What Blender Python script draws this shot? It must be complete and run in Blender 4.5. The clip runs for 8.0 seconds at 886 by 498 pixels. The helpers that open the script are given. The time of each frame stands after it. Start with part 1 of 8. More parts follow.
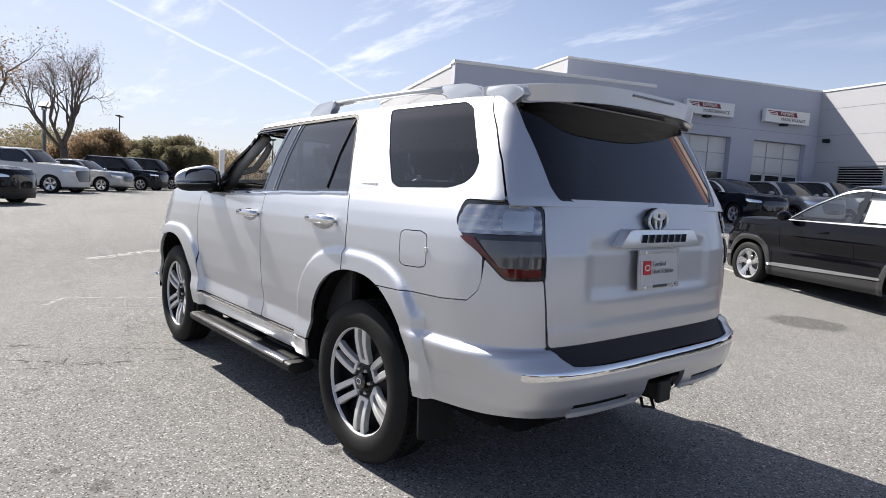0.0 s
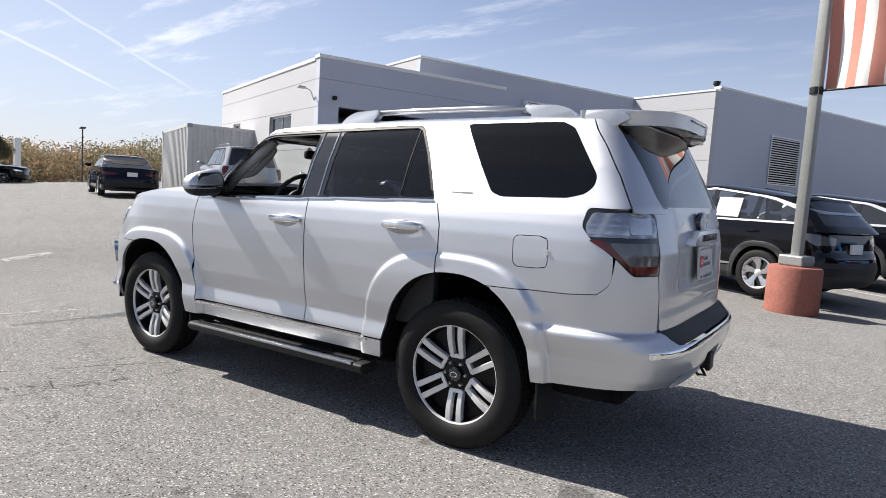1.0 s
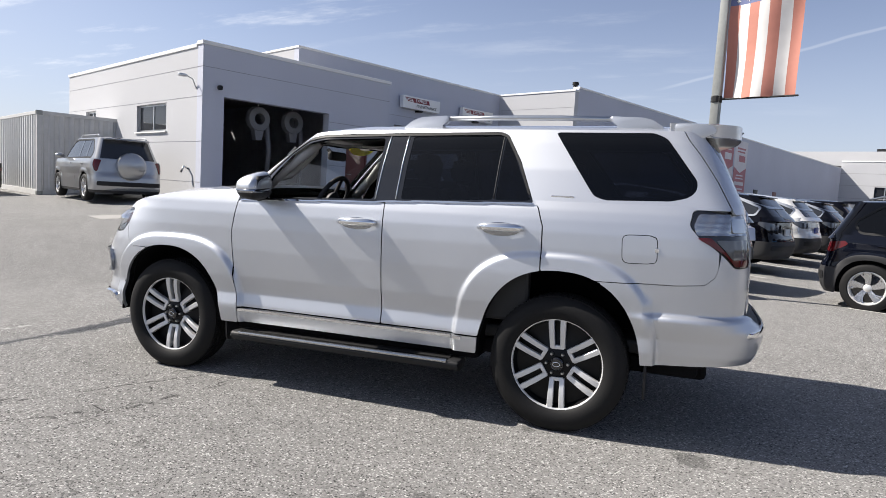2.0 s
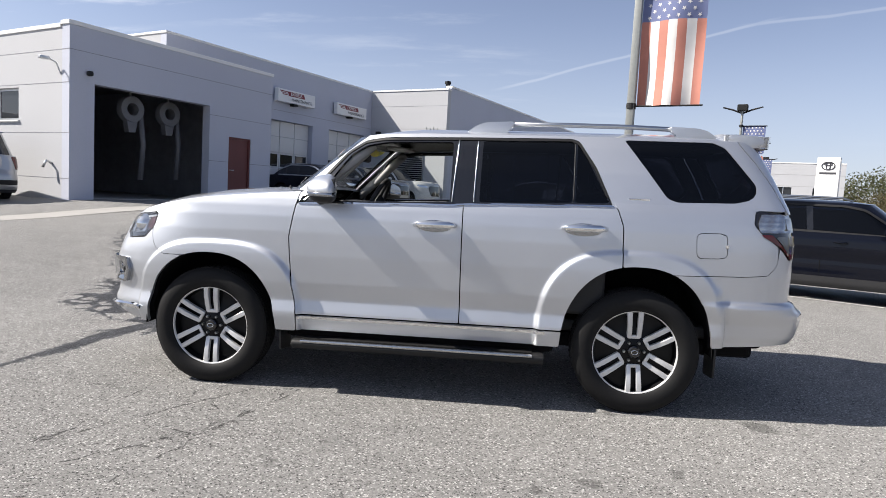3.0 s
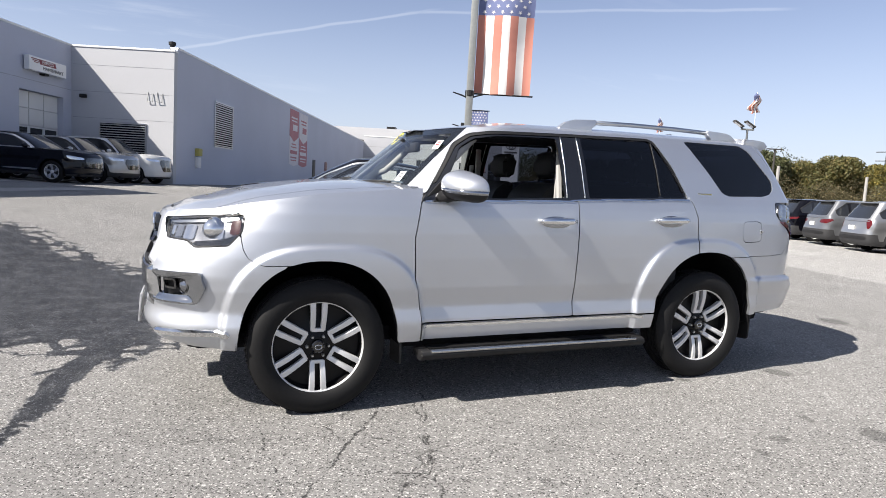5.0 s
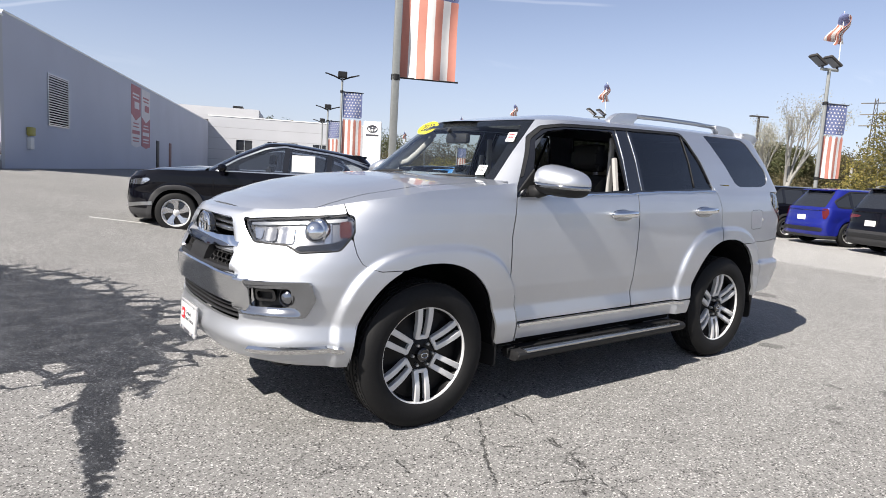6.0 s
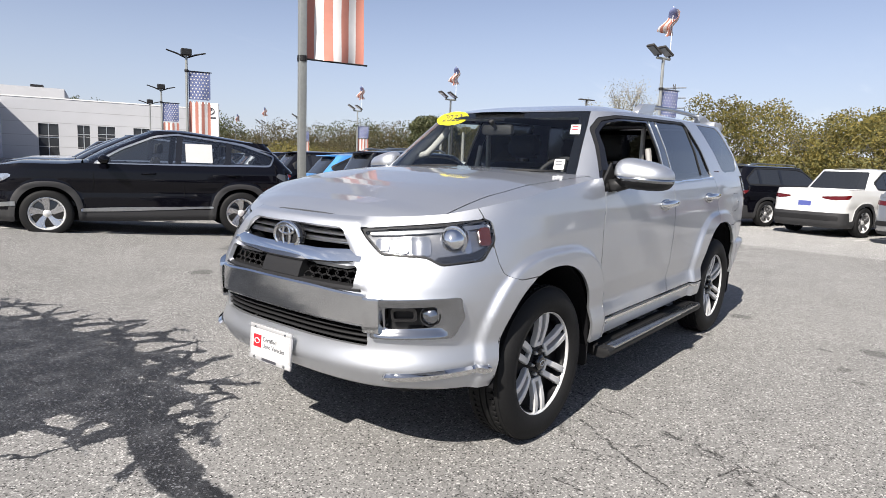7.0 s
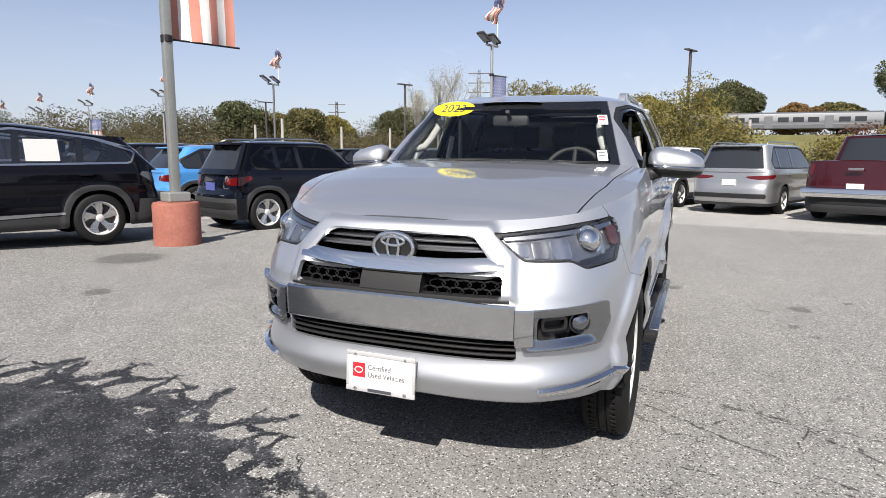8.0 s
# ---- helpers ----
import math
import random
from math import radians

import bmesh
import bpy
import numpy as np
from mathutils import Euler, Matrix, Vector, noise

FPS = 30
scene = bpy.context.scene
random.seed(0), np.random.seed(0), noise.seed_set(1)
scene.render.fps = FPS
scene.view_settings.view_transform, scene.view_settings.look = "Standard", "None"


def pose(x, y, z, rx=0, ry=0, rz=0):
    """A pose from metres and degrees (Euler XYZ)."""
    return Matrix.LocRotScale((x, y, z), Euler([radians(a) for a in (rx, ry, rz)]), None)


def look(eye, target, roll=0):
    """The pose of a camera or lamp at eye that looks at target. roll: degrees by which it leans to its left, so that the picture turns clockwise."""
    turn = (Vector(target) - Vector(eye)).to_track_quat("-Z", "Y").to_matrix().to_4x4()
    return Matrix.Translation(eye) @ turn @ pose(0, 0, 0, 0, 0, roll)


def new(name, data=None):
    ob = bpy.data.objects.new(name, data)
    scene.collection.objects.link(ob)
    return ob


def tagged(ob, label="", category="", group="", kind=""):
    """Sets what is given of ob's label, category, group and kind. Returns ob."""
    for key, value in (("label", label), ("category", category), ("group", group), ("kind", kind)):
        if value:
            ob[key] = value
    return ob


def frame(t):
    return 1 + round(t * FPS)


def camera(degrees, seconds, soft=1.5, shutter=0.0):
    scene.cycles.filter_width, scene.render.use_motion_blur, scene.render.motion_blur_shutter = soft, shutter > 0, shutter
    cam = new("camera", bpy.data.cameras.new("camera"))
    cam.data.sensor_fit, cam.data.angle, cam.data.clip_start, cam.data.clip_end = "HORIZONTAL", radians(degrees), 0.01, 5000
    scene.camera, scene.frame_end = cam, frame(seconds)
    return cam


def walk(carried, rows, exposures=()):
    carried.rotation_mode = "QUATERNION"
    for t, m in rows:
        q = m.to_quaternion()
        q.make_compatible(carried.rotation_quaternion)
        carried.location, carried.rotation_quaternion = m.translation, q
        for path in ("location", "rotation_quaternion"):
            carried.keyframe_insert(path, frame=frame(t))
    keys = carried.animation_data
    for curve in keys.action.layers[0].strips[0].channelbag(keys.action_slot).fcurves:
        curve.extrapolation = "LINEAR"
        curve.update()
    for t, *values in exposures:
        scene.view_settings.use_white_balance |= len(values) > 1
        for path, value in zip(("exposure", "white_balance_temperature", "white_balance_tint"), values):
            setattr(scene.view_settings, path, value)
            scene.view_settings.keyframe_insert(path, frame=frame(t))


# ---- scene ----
cam = camera(70.3, 8.0, 0.8)
PATH = [
    (0, (-3.899, 2.524, 1.38), (-2.374, 1.245, 1.179), 3.7),
    (0.5, (-3.565, 3.111, 1.376), (-2.242, 1.624, 1.184), 3.7),
    (1, (-3.114, 3.635, 1.373), (-2.002, 1.983, 1.186), 3.7),
    (1.5, (-2.585, 4.104, 1.357), (-1.684, 2.327, 1.173), 3.6),
    (2, (-1.956, 4.437, 1.356), (-1.271, 2.567, 1.173), 3.4),
    (2.2, (-1.69, 4.578, 1.346), (-1.095, 2.678, 1.163), 3.3),
    (3.3, (-0.175, 4.903, 1.321), (-0.103, 2.912, 1.152), 3.1),
    (3.5, (0.089, 4.888, 1.322), (0.065, 2.896, 1.149), 2.9),
    (4, (0.776, 4.804, 1.321), (0.504, 2.83, 1.145), 3.0),
    (4.5, (1.45, 4.675, 1.299), (0.937, 2.751, 1.114), 3.1),
    (4.7, (1.707, 4.582, 1.307), (1.101, 2.686, 1.117), 3.2),
    (5.8, (3.041, 3.766, 1.317), (1.954, 2.101, 1.096), 3.3),
    (6, (3.26, 3.572, 1.305), (2.094, 1.964, 1.079), 3.2),
    (6.5, (3.724, 3.015, 1.307), (2.365, 1.568, 1.065), 2.7),
    (7, (4.121, 2.431, 1.325), (2.581, 1.182, 1.066), 2.0),
    (7.5, (4.405, 1.794, 1.339), (2.702, 0.785, 1.06), 1.1),
    (8, (4.61, 1.165, 1.356), (2.777, 0.423, 1.062), 0.3),
]
walk(cam, [(t, look(eye, target, lean)) for t, eye, target, lean in PATH],
     [(0.0, 0.98), (1.2, 0.92), (2.4, 0.88), (3.5, 1.00), (4.3, 1.06), (6.0, 0.98), (7.5, 0.83), (8.0, 0.82)])

# ---- world, sun, exposure ----
SUN_TO = Vector((1.05, 0.17, 1.0)).normalized()
world = bpy.data.worlds.new("sky")
scene.world = world
world.use_nodes = True


class Nodes:
    """Short hands for wiring a node tree."""

    def __init__(self, tree):
        self.tree = tree

    def add(self, kind, **inputs):
        n = self.tree.nodes.new("ShaderNode" + kind)
        for key, value in inputs.items():
            self.feed(n.inputs[key.replace("_", " ")], value)
        return n

    def feed(self, socket, value):
        if isinstance(value, bpy.types.NodeSocket):
            self.tree.links.new(value, socket)
        else:
            socket.default_value = value

    def calc(self, op, a, b=0.0, c=0.0, clamp=False):
        n = self.tree.nodes.new("ShaderNodeMath")
        n.operation, n.use_clamp = op, clamp
        for s, v in zip(n.inputs, (a, b, c)):
            self.feed(s, v)
        return n.outputs[0]

    def vec(self, op, a, b=(0, 0, 0), out=0, scale=None):
        n = self.tree.nodes.new("ShaderNodeVectorMath")
        n.operation = op
        self.feed(n.inputs[0], a)
        self.feed(n.inputs[1], b)
        if scale is not None:
            self.feed(n.inputs["Scale"], scale)
        return n.outputs[out]

    def ease(self, v, lo, hi, a=0.0, b=1.0):
        n = self.tree.nodes.new("ShaderNodeMapRange")
        n.interpolation_type = "SMOOTHSTEP"
        for s, x in zip(n.inputs, (v, lo, hi, a, b)):
            self.feed(s, x)
        return n.outputs[0]

    def mix(self, fac, a, b):
        n = self.tree.nodes.new("ShaderNodeMix")
        n.data_type = "RGBA"
        self.feed(n.inputs[0], fac)
        self.feed(n.inputs[6], a)
        self.feed(n.inputs[7], b)
        return n.outputs[2]

    def noise(self, at, scale, detail=3.0, rough=0.55, out=0):
        n = self.tree.nodes.new("ShaderNodeTexNoise")
        self.feed(n.inputs["Vector"], at)
        n.inputs["Scale"].default_value, n.inputs["Detail"].default_value, n.inputs["Roughness"].default_value = scale, detail, rough
        return n.outputs[out]


def build_sky():
    world.node_tree.nodes.clear()
    w = Nodes(world.node_tree)
    sky = w.add("TexSky")
    sky.sky_type = "NISHITA"
    sky.sun_disc = False
    sky.sun_elevation = math.asin(SUN_TO.z)
    sky.sun_rotation = math.atan2(SUN_TO.x, SUN_TO.y)
    sky.air_density, sky.dust_density, sky.ozone_density = 0.9, 0.35, 2.5
    way = w.add("TexCoord").outputs["Generated"]
    split = w.add("SeparateXYZ", Vector=way)
    up = split.outputs["Z"]
    pale = w.add("HueSaturation", Color=sky.outputs[0], Saturation=0.80)
    haze = w.ease(up, -0.02, 0.30, 0.62, 0.0)
    base = w.mix(haze, w.vec("MULTIPLY", pale.outputs[0], (1.05, 0.985, 1.03)), (4.6, 5.0, 6.05, 1))
    glare = w.ease(w.vec("DOT_PRODUCT", way, SUN_TO, out=1), 0.45, 0.98, 0.0, 0.5)
    base = w.mix(glare, base, (5.0, 5.25, 5.8, 1))
    flat = w.vec("SCALE", way, scale=w.calc("DIVIDE", 1.0, w.calc("ADD", w.calc("MAXIMUM", up, 0.0), 0.12)))
    streaks = w.vec("MULTIPLY", flat, (0.55, 1.6, 0.4))
    wisps = w.ease(w.noise(streaks, 2.3, 8, 0.62), 0.50, 0.72)
    broad = w.ease(w.noise(flat, 0.55, 2), 0.44, 0.62)
    toward = w.ease(w.vec("DOT_PRODUCT", way, Vector((0.80, -0.55, 0.24)).normalized(), out=1), 0.80, 0.97, 0.22, 1.0)
    cloud = w.calc("MULTIPLY", w.calc("MULTIPLY", wisps, broad), w.calc("MULTIPLY", toward, 0.55))
    wobble = w.calc("MULTIPLY", w.calc("SUBTRACT", w.noise(way, 9, 3), 0.5), 0.010)
    for plane, middle, reach, width, power in (((0.2661, 0.2787, -0.9228), (0.9293, -0.3285, 0.1687), 0.990, 0.0030, 0.34), ((0.3466, 0.3252, -0.8798), (0.8813, -0.4342, 0.1867), 0.992, 0.0030, 0.26),
                                               ((-0.2708, -0.1716, -0.9472), (-0.1495, -0.9645, 0.2175), 0.985, 0.0030, 0.14), ((-0.1549, -0.2154, -0.9642), (-0.5314, -0.8046, 0.2651), 0.969, 0.0030, 0.12)):
        off = w.calc("ABSOLUTE", w.calc("ADD", w.vec("DOT_PRODUCT", way, plane, out=1), wobble))
        line = w.calc("MULTIPLY", w.ease(off, width * 0.2, width, 1.0, 0.0), w.ease(w.vec("DOT_PRODUCT", way, middle, out=1), reach - 0.008, reach + 0.004))
        cloud = w.calc("MAXIMUM", cloud, w.calc("MULTIPLY", line, power))
    cloud = w.calc("MULTIPLY", cloud, w.ease(up, 0.02, 0.12))
    colour = w.mix(cloud, base, (9.6, 9.7, 10.0, 1))
    bg = w.add("Background", Color=colour, Strength=0.069)
    w.tree.links.new(bg.outputs[0], w.add("OutputWorld").inputs["Surface"])


build_sky()
sun = new("sun", bpy.data.lights.new("sun", "SUN"))
sun.data.energy, sun.data.angle, sun.data.color = 5.0, radians(0.53), (1.0, 0.94, 0.86)
sun.matrix_world = look(SUN_TO * 50, (0, 0, 0))

# ---- small tools ----
def material(name, colour, rough=0.5, metal=0.0, coat=0.0, scale=40.0, vary=0.08, bump=0.0, alpha=1.0, transmission=0.0, ior=1.45, spec=0.5, stain=1.5):
    """A node material whose colour and gloss vary at two scales."""
    m = bpy.data.materials.new(name)
    m.use_nodes = True
    n, k = m.node_tree.nodes, m.node_tree.links
    b = n["Principled BSDF"]
    b.inputs["Roughness"].default_value, b.inputs["Metallic"].default_value = rough, metal
    b.inputs["Coat Weight"].default_value, b.inputs["Coat Roughness"].default_value = coat, 0.045
    b.inputs["Transmission Weight"].default_value, b.inputs["IOR"].default_value = transmission, ior
    b.inputs["Specular IOR Level"].default_value = spec
    b.inputs["Base Color"].default_value = (*colour, 1)
    if vary or bump:
        tc = n.new("ShaderNodeTexCoord")
        n1, n2 = n.new("ShaderNodeTexNoise"), n.new("ShaderNodeTexNoise")
        n1.inputs["Scale"].default_value, n1.inputs["Detail"].default_value = scale, 4
        n2.inputs["Scale"].default_value, n2.inputs["Detail"].default_value = stain, 3
        k.new(tc.outputs["Object"], n1.inputs["Vector"])
        k.new(tc.outputs["Object"], n2.inputs["Vector"])
        mix = n.new("ShaderNodeMath")
        mix.operation = "ADD"
        k.new(n1.outputs["Fac"], mix.inputs[0])
        k.new(n2.outputs["Fac"], mix.inputs[1])
        ramp = n.new("ShaderNodeMapRange")
        ramp.inputs["From Min"].default_value, ramp.inputs["From Max"].default_value = 0.6, 1.4
        ramp.inputs["To Min"].default_value, ramp.inputs["To Max"].default_value = 1 - vary, 1 + vary
        k.new(mix.outputs[0], ramp.inputs["Value"])
        mul = n.new("ShaderNodeVectorMath")
        mul.operation = "SCALE"
        mul.inputs[0].default_value = colour
        k.new(ramp.outputs[0], mul.inputs["Scale"])
        k.new(mul.outputs[0], b.inputs["Base Color"])
        if bump:
            bp = n.new("ShaderNodeBump")
            bp.inputs["Strength"].default_value, bp.inputs["Distance"].default_value = bump, 0.01
            k.new(n1.outputs["Fac"], bp.inputs["Height"])
            k.new(bp.outputs[0], b.inputs["Normal"])
    return m


def mesh_ob(name, verts, faces, mat, parent=None, smooth=True, label=""):
    me = bpy.data.meshes.new(name)
    me.from_pydata([tuple(map(float, v)) for v in verts], [], [tuple(map(int, f)) for f in faces])
    if smooth:
        me.polygons.foreach_set("use_smooth", [True] * len(me.polygons))
    for one in mat if isinstance(mat, (list, tuple)) else [mat]:
        me.materials.append(one)
    ob = new(name, me)
    ob.parent = parent
    return tagged(ob, label)


def part(name, bm, mat, parent=None, label="", smooth=False, m=None):
    """Links a bmesh as one mesh object under a thing or under a part."""
    if m is not None:
        bm.transform(m)
    bmesh.ops.recalc_face_normals(bm, faces=bm.faces)
    me = bpy.data.meshes.new(name)
    bm.to_mesh(me)
    bm.free()
    if smooth:
        me.polygons.foreach_set("use_smooth", [True] * len(me.polygons))
        if smooth != "all":
            me.set_sharp_from_angle(angle=radians(40))
    me.materials.append(mat)
    ob = new(name, me)
    ob.parent = parent
    return tagged(ob, label)


def thing(name, label, category, m=None, group="", kind=""):
    ob = new(name)
    ob.empty_display_size = 0.2
    if m is not None:
        ob.matrix_basis = m
    return tagged(ob, label, category, group, kind)


def box(x0, x1, y0, y1, z0, z1, bevel=0.0, bm=None, seg=2):
    """A box between two corners, with bevelled edges, in a bmesh of its own or added to one."""
    b = bm or bmesh.new()
    made = bmesh.ops.create_cube(b, size=1, matrix=Matrix.LocRotScale(((x0 + x1) / 2, (y0 + y1) / 2, (z0 + z1) / 2), None, (x1 - x0, y1 - y0, z1 - z0)))
    if bevel:
        edges = list({e for v in made["verts"] for e in v.link_edges})
        bmesh.ops.bevel(b, geom=edges, offset=bevel, segments=seg, affect="EDGES", profile=0.5)
    return b


def prism(points, lo, hi, axis="y", bevel=0.0, bm=None):
    """A flat outline (two coordinates each) drawn out along an axis."""
    b = bm or bmesh.new()
    put = {"x": lambda u, v, w: (w, u, v), "y": lambda u, v, w: (u, w, v), "z": lambda u, v, w: (u, v, w)}[axis]
    a = [b.verts.new(put(u, v, lo)) for u, v in points]
    c = [b.verts.new(put(u, v, hi)) for u, v in points]
    k = len(points)
    fs = [b.faces.new(a), b.faces.new(c[::-1])] + [b.faces.new((a[i], c[i], c[(i + 1) % k], a[(i + 1) % k])) for i in range(k)]
    if bevel:
        bmesh.ops.bevel(b, geom=list({e for f in fs[:2] for e in f.edges}), offset=bevel, segments=2, affect="EDGES", profile=0.5)
    return b


def lathe(profile, count=48, bm=None, axis="y", closed=False):
    """Turns a profile of (radius, along) round an axis."""
    b = bm or bmesh.new()
    rings = []
    for i in range(count):
        a = 2 * math.pi * i / count
        c, s = math.cos(a), math.sin(a)
        rings.append([b.verts.new((r * c, h, r * s) if axis == "y" else (r * c, r * s, h)) for r, h in profile])
    last = len(profile) - (0 if closed else 1)
    for i in range(count):
        p, q = rings[i], rings[(i + 1) % count]
        for j in range(last):
            j2 = (j + 1) % len(profile)
            b.faces.new((p[j], p[j2], q[j2], q[j]))
    return b


def tube(points, radius, sides=10, bm=None, cap=True):
    """A round bar along points; radius may be one number or one a point."""
    b = bm or bmesh.new()
    pts = [Vector(p) for p in points]
    rad = radius if isinstance(radius, (list, tuple)) else [radius] * len(pts)
    rings, side = [], None
    for i, p in enumerate(pts):
        d = (pts[min(i + 1, len(pts) - 1)] - pts[max(i - 1, 0)]).normalized()
        if side is None:
            side = d.orthogonal().normalized()
        side = (side - d * side.dot(d)).normalized()
        up = d.cross(side)
        rings.append([b.verts.new(p + rad[i] * (math.cos(2 * math.pi * k / sides) * side + math.sin(2 * math.pi * k / sides) * up)) for k in range(sides)])
    for r0, r1 in zip(rings, rings[1:]):
        for k in range(sides):
            b.faces.new((r0[k], r0[(k + 1) % sides], r1[(k + 1) % sides], r1[k]))
    if cap:
        b.faces.new(rings[0][::-1])
        b.faces.new(rings[-1])
    return b


def lettering(name, words, size, mat, parent, m, depth=0.0015, align="CENTER"):
    """Flat raised letters, turned into a mesh."""
    cu = bpy.data.curves.new(name, "FONT")
    cu.body, cu.size, cu.extrude, cu.align_x, cu.align_y = words, size, depth, align, "CENTER"
    tmp = bpy.data.objects.new(name, cu)
    scene.collection.objects.link(tmp)
    me = bpy.data.meshes.new_from_object(tmp.evaluated_get(bpy.context.evaluated_depsgraph_get()))
    bpy.data.objects.remove(tmp)
    me.transform(m)
    me.materials.append(mat)
    ob = new(name, me)
    ob.parent = parent
    return ob


def step(a, b, t):
    t = np.clip((t - a) / (b - a), 0, 1)
    return t * t * (3 - 2 * t)


def fillet(pts, r, seg=5):
    """The outline with its corners rounded."""
    out, k = [], len(pts)
    for i in range(k):
        p, a, c = np.array(pts[i], float), np.array(pts[i - 1], float), np.array(pts[(i + 1) % k], float)
        u, v = a - p, c - p
        lu, lv = np.linalg.norm(u), np.linalg.norm(v)
        d = min(r, 0.45 * lu, 0.45 * lv)
        p0, p1 = p + u / lu * d, p + v / lv * d
        for t in np.linspace(0, 1, seg):
            out.append(tuple((1 - t) ** 2 * p0 + 2 * t * (1 - t) * p + t * t * p1))
    return out


def inside(u, v, pts):
    """Distance to an outline, positive within it."""
    u, v = np.asarray(u, float), np.asarray(v, float)
    best, inn = np.full(u.shape, 1e9), np.zeros(u.shape, bool)
    k = len(pts)
    for i in range(k):
        (ax, ay), (bx, by) = pts[i], pts[(i + 1) % k]
        ex, ey = bx - ax, by - ay
        wx, wy = u - ax, v - ay
        t = np.clip((wx * ex + wy * ey) / (ex * ex + ey * ey + 1e-12), 0, 1)
        best = np.minimum(best, (wx - ex * t) ** 2 + (wy - ey * t) ** 2)
        if abs(ey) > 1e-12:
            inn ^= ((ay > v) != (by > v)) & (u < ex * (v - ay) / ey + ax)
    d = np.sqrt(best)
    return np.where(inn, d, -d)


def trim(P, F):
    """The part of a grid of points where F is positive: its corners and faces."""
    nz, ns = F.shape
    ok = F >= 0
    flat = P.reshape(-1, 3)
    verts, where, faces = [], {}, []

    def corner(i):
        if i not in where:
            where[i] = len(verts)
            verts.append(flat[i])
        return where[i]

    def cross(i, j):
        key = (i, j) if i < j else (j, i)
        if key not in where:
            a, b = F.flat[key[0]], F.flat[key[1]]
            t = a / (a - b)
            where[key] = len(verts)
            verts.append(flat[key[0]] * (1 - t) + flat[key[1]] * t)
        return where[key]

    count = ok[:-1, :-1].astype(int) + ok[1:, :-1] + ok[:-1, 1:] + ok[1:, 1:]
    for r, c in np.argwhere(count > 0):
        i = r * ns + c
        ring = (i, i + 1, i + ns + 1, i + ns)
        if count[r, c] == 4:
            faces.append([corner(j) for j in ring])
            continue
        poly = []
        for a, b in zip(ring, ring[1:] + ring[:1]):
            ia, ib = ok.flat[a], ok.flat[b]
            if ia:
                poly.append(corner(a))
            if ia != ib:
                poly.append(cross(a, b))
        if len(poly) > 2:
            faces.append(poly)
    return (np.array(verts) if verts else np.zeros((0, 3))), faces


def normals(P):
    n = np.cross(np.gradient(P, axis=1), np.gradient(P, axis=0))
    return n / (np.linalg.norm(n, axis=2, keepdims=True) + 1e-12)


def skin(name, P, F, mat, parent, depth=0.015, lift=0.0, label="", out=None):
    """A panel: the trimmed part of a surface, with its edge turned in. out: a point within, to tell the outer side."""
    N = normals(P)
    mid = np.array(out if out is not None else (0, 0, 0.9))
    if np.sum((P - mid) * N) < 0:
        N, flip = -N, True
    else:
        flip = False
    Q = P + N * lift if np.ndim(lift) == 0 else P + N * lift[..., None]
    verts, faces = trim(Q, F)
    if not faces:
        return None
    if flip:
        faces = [f[::-1] for f in faces]
    if depth:
        vn = np.zeros_like(verts)
        edges = {}
        for f in faces:
            p = verts[f]
            n = np.cross(p[1] - p[0], p[2] - p[0])
            vn[f] += n
            for a, b in zip(f, f[1:] + f[:1]):
                edges[(min(a, b), max(a, b))] = None if (min(a, b), max(a, b)) in edges else (a, b)
        vn /= np.linalg.norm(vn, axis=1, keepdims=True) + 1e-12
        rim = [e for e in edges.values() if e]
        ids = sorted({i for e in rim for i in e})
        top = {i: len(verts) + k for k, i in enumerate(ids)}
        low = {i: len(verts) + len(ids) + k for k, i in enumerate(ids)}
        verts = np.vstack([verts, verts[ids], verts[ids] - vn[ids] * depth])
        faces = faces + [[top[b], top[a], low[a], low[b]] for a, b in rim]
    return mesh_ob(name, verts, faces, mat, parent, True, label)


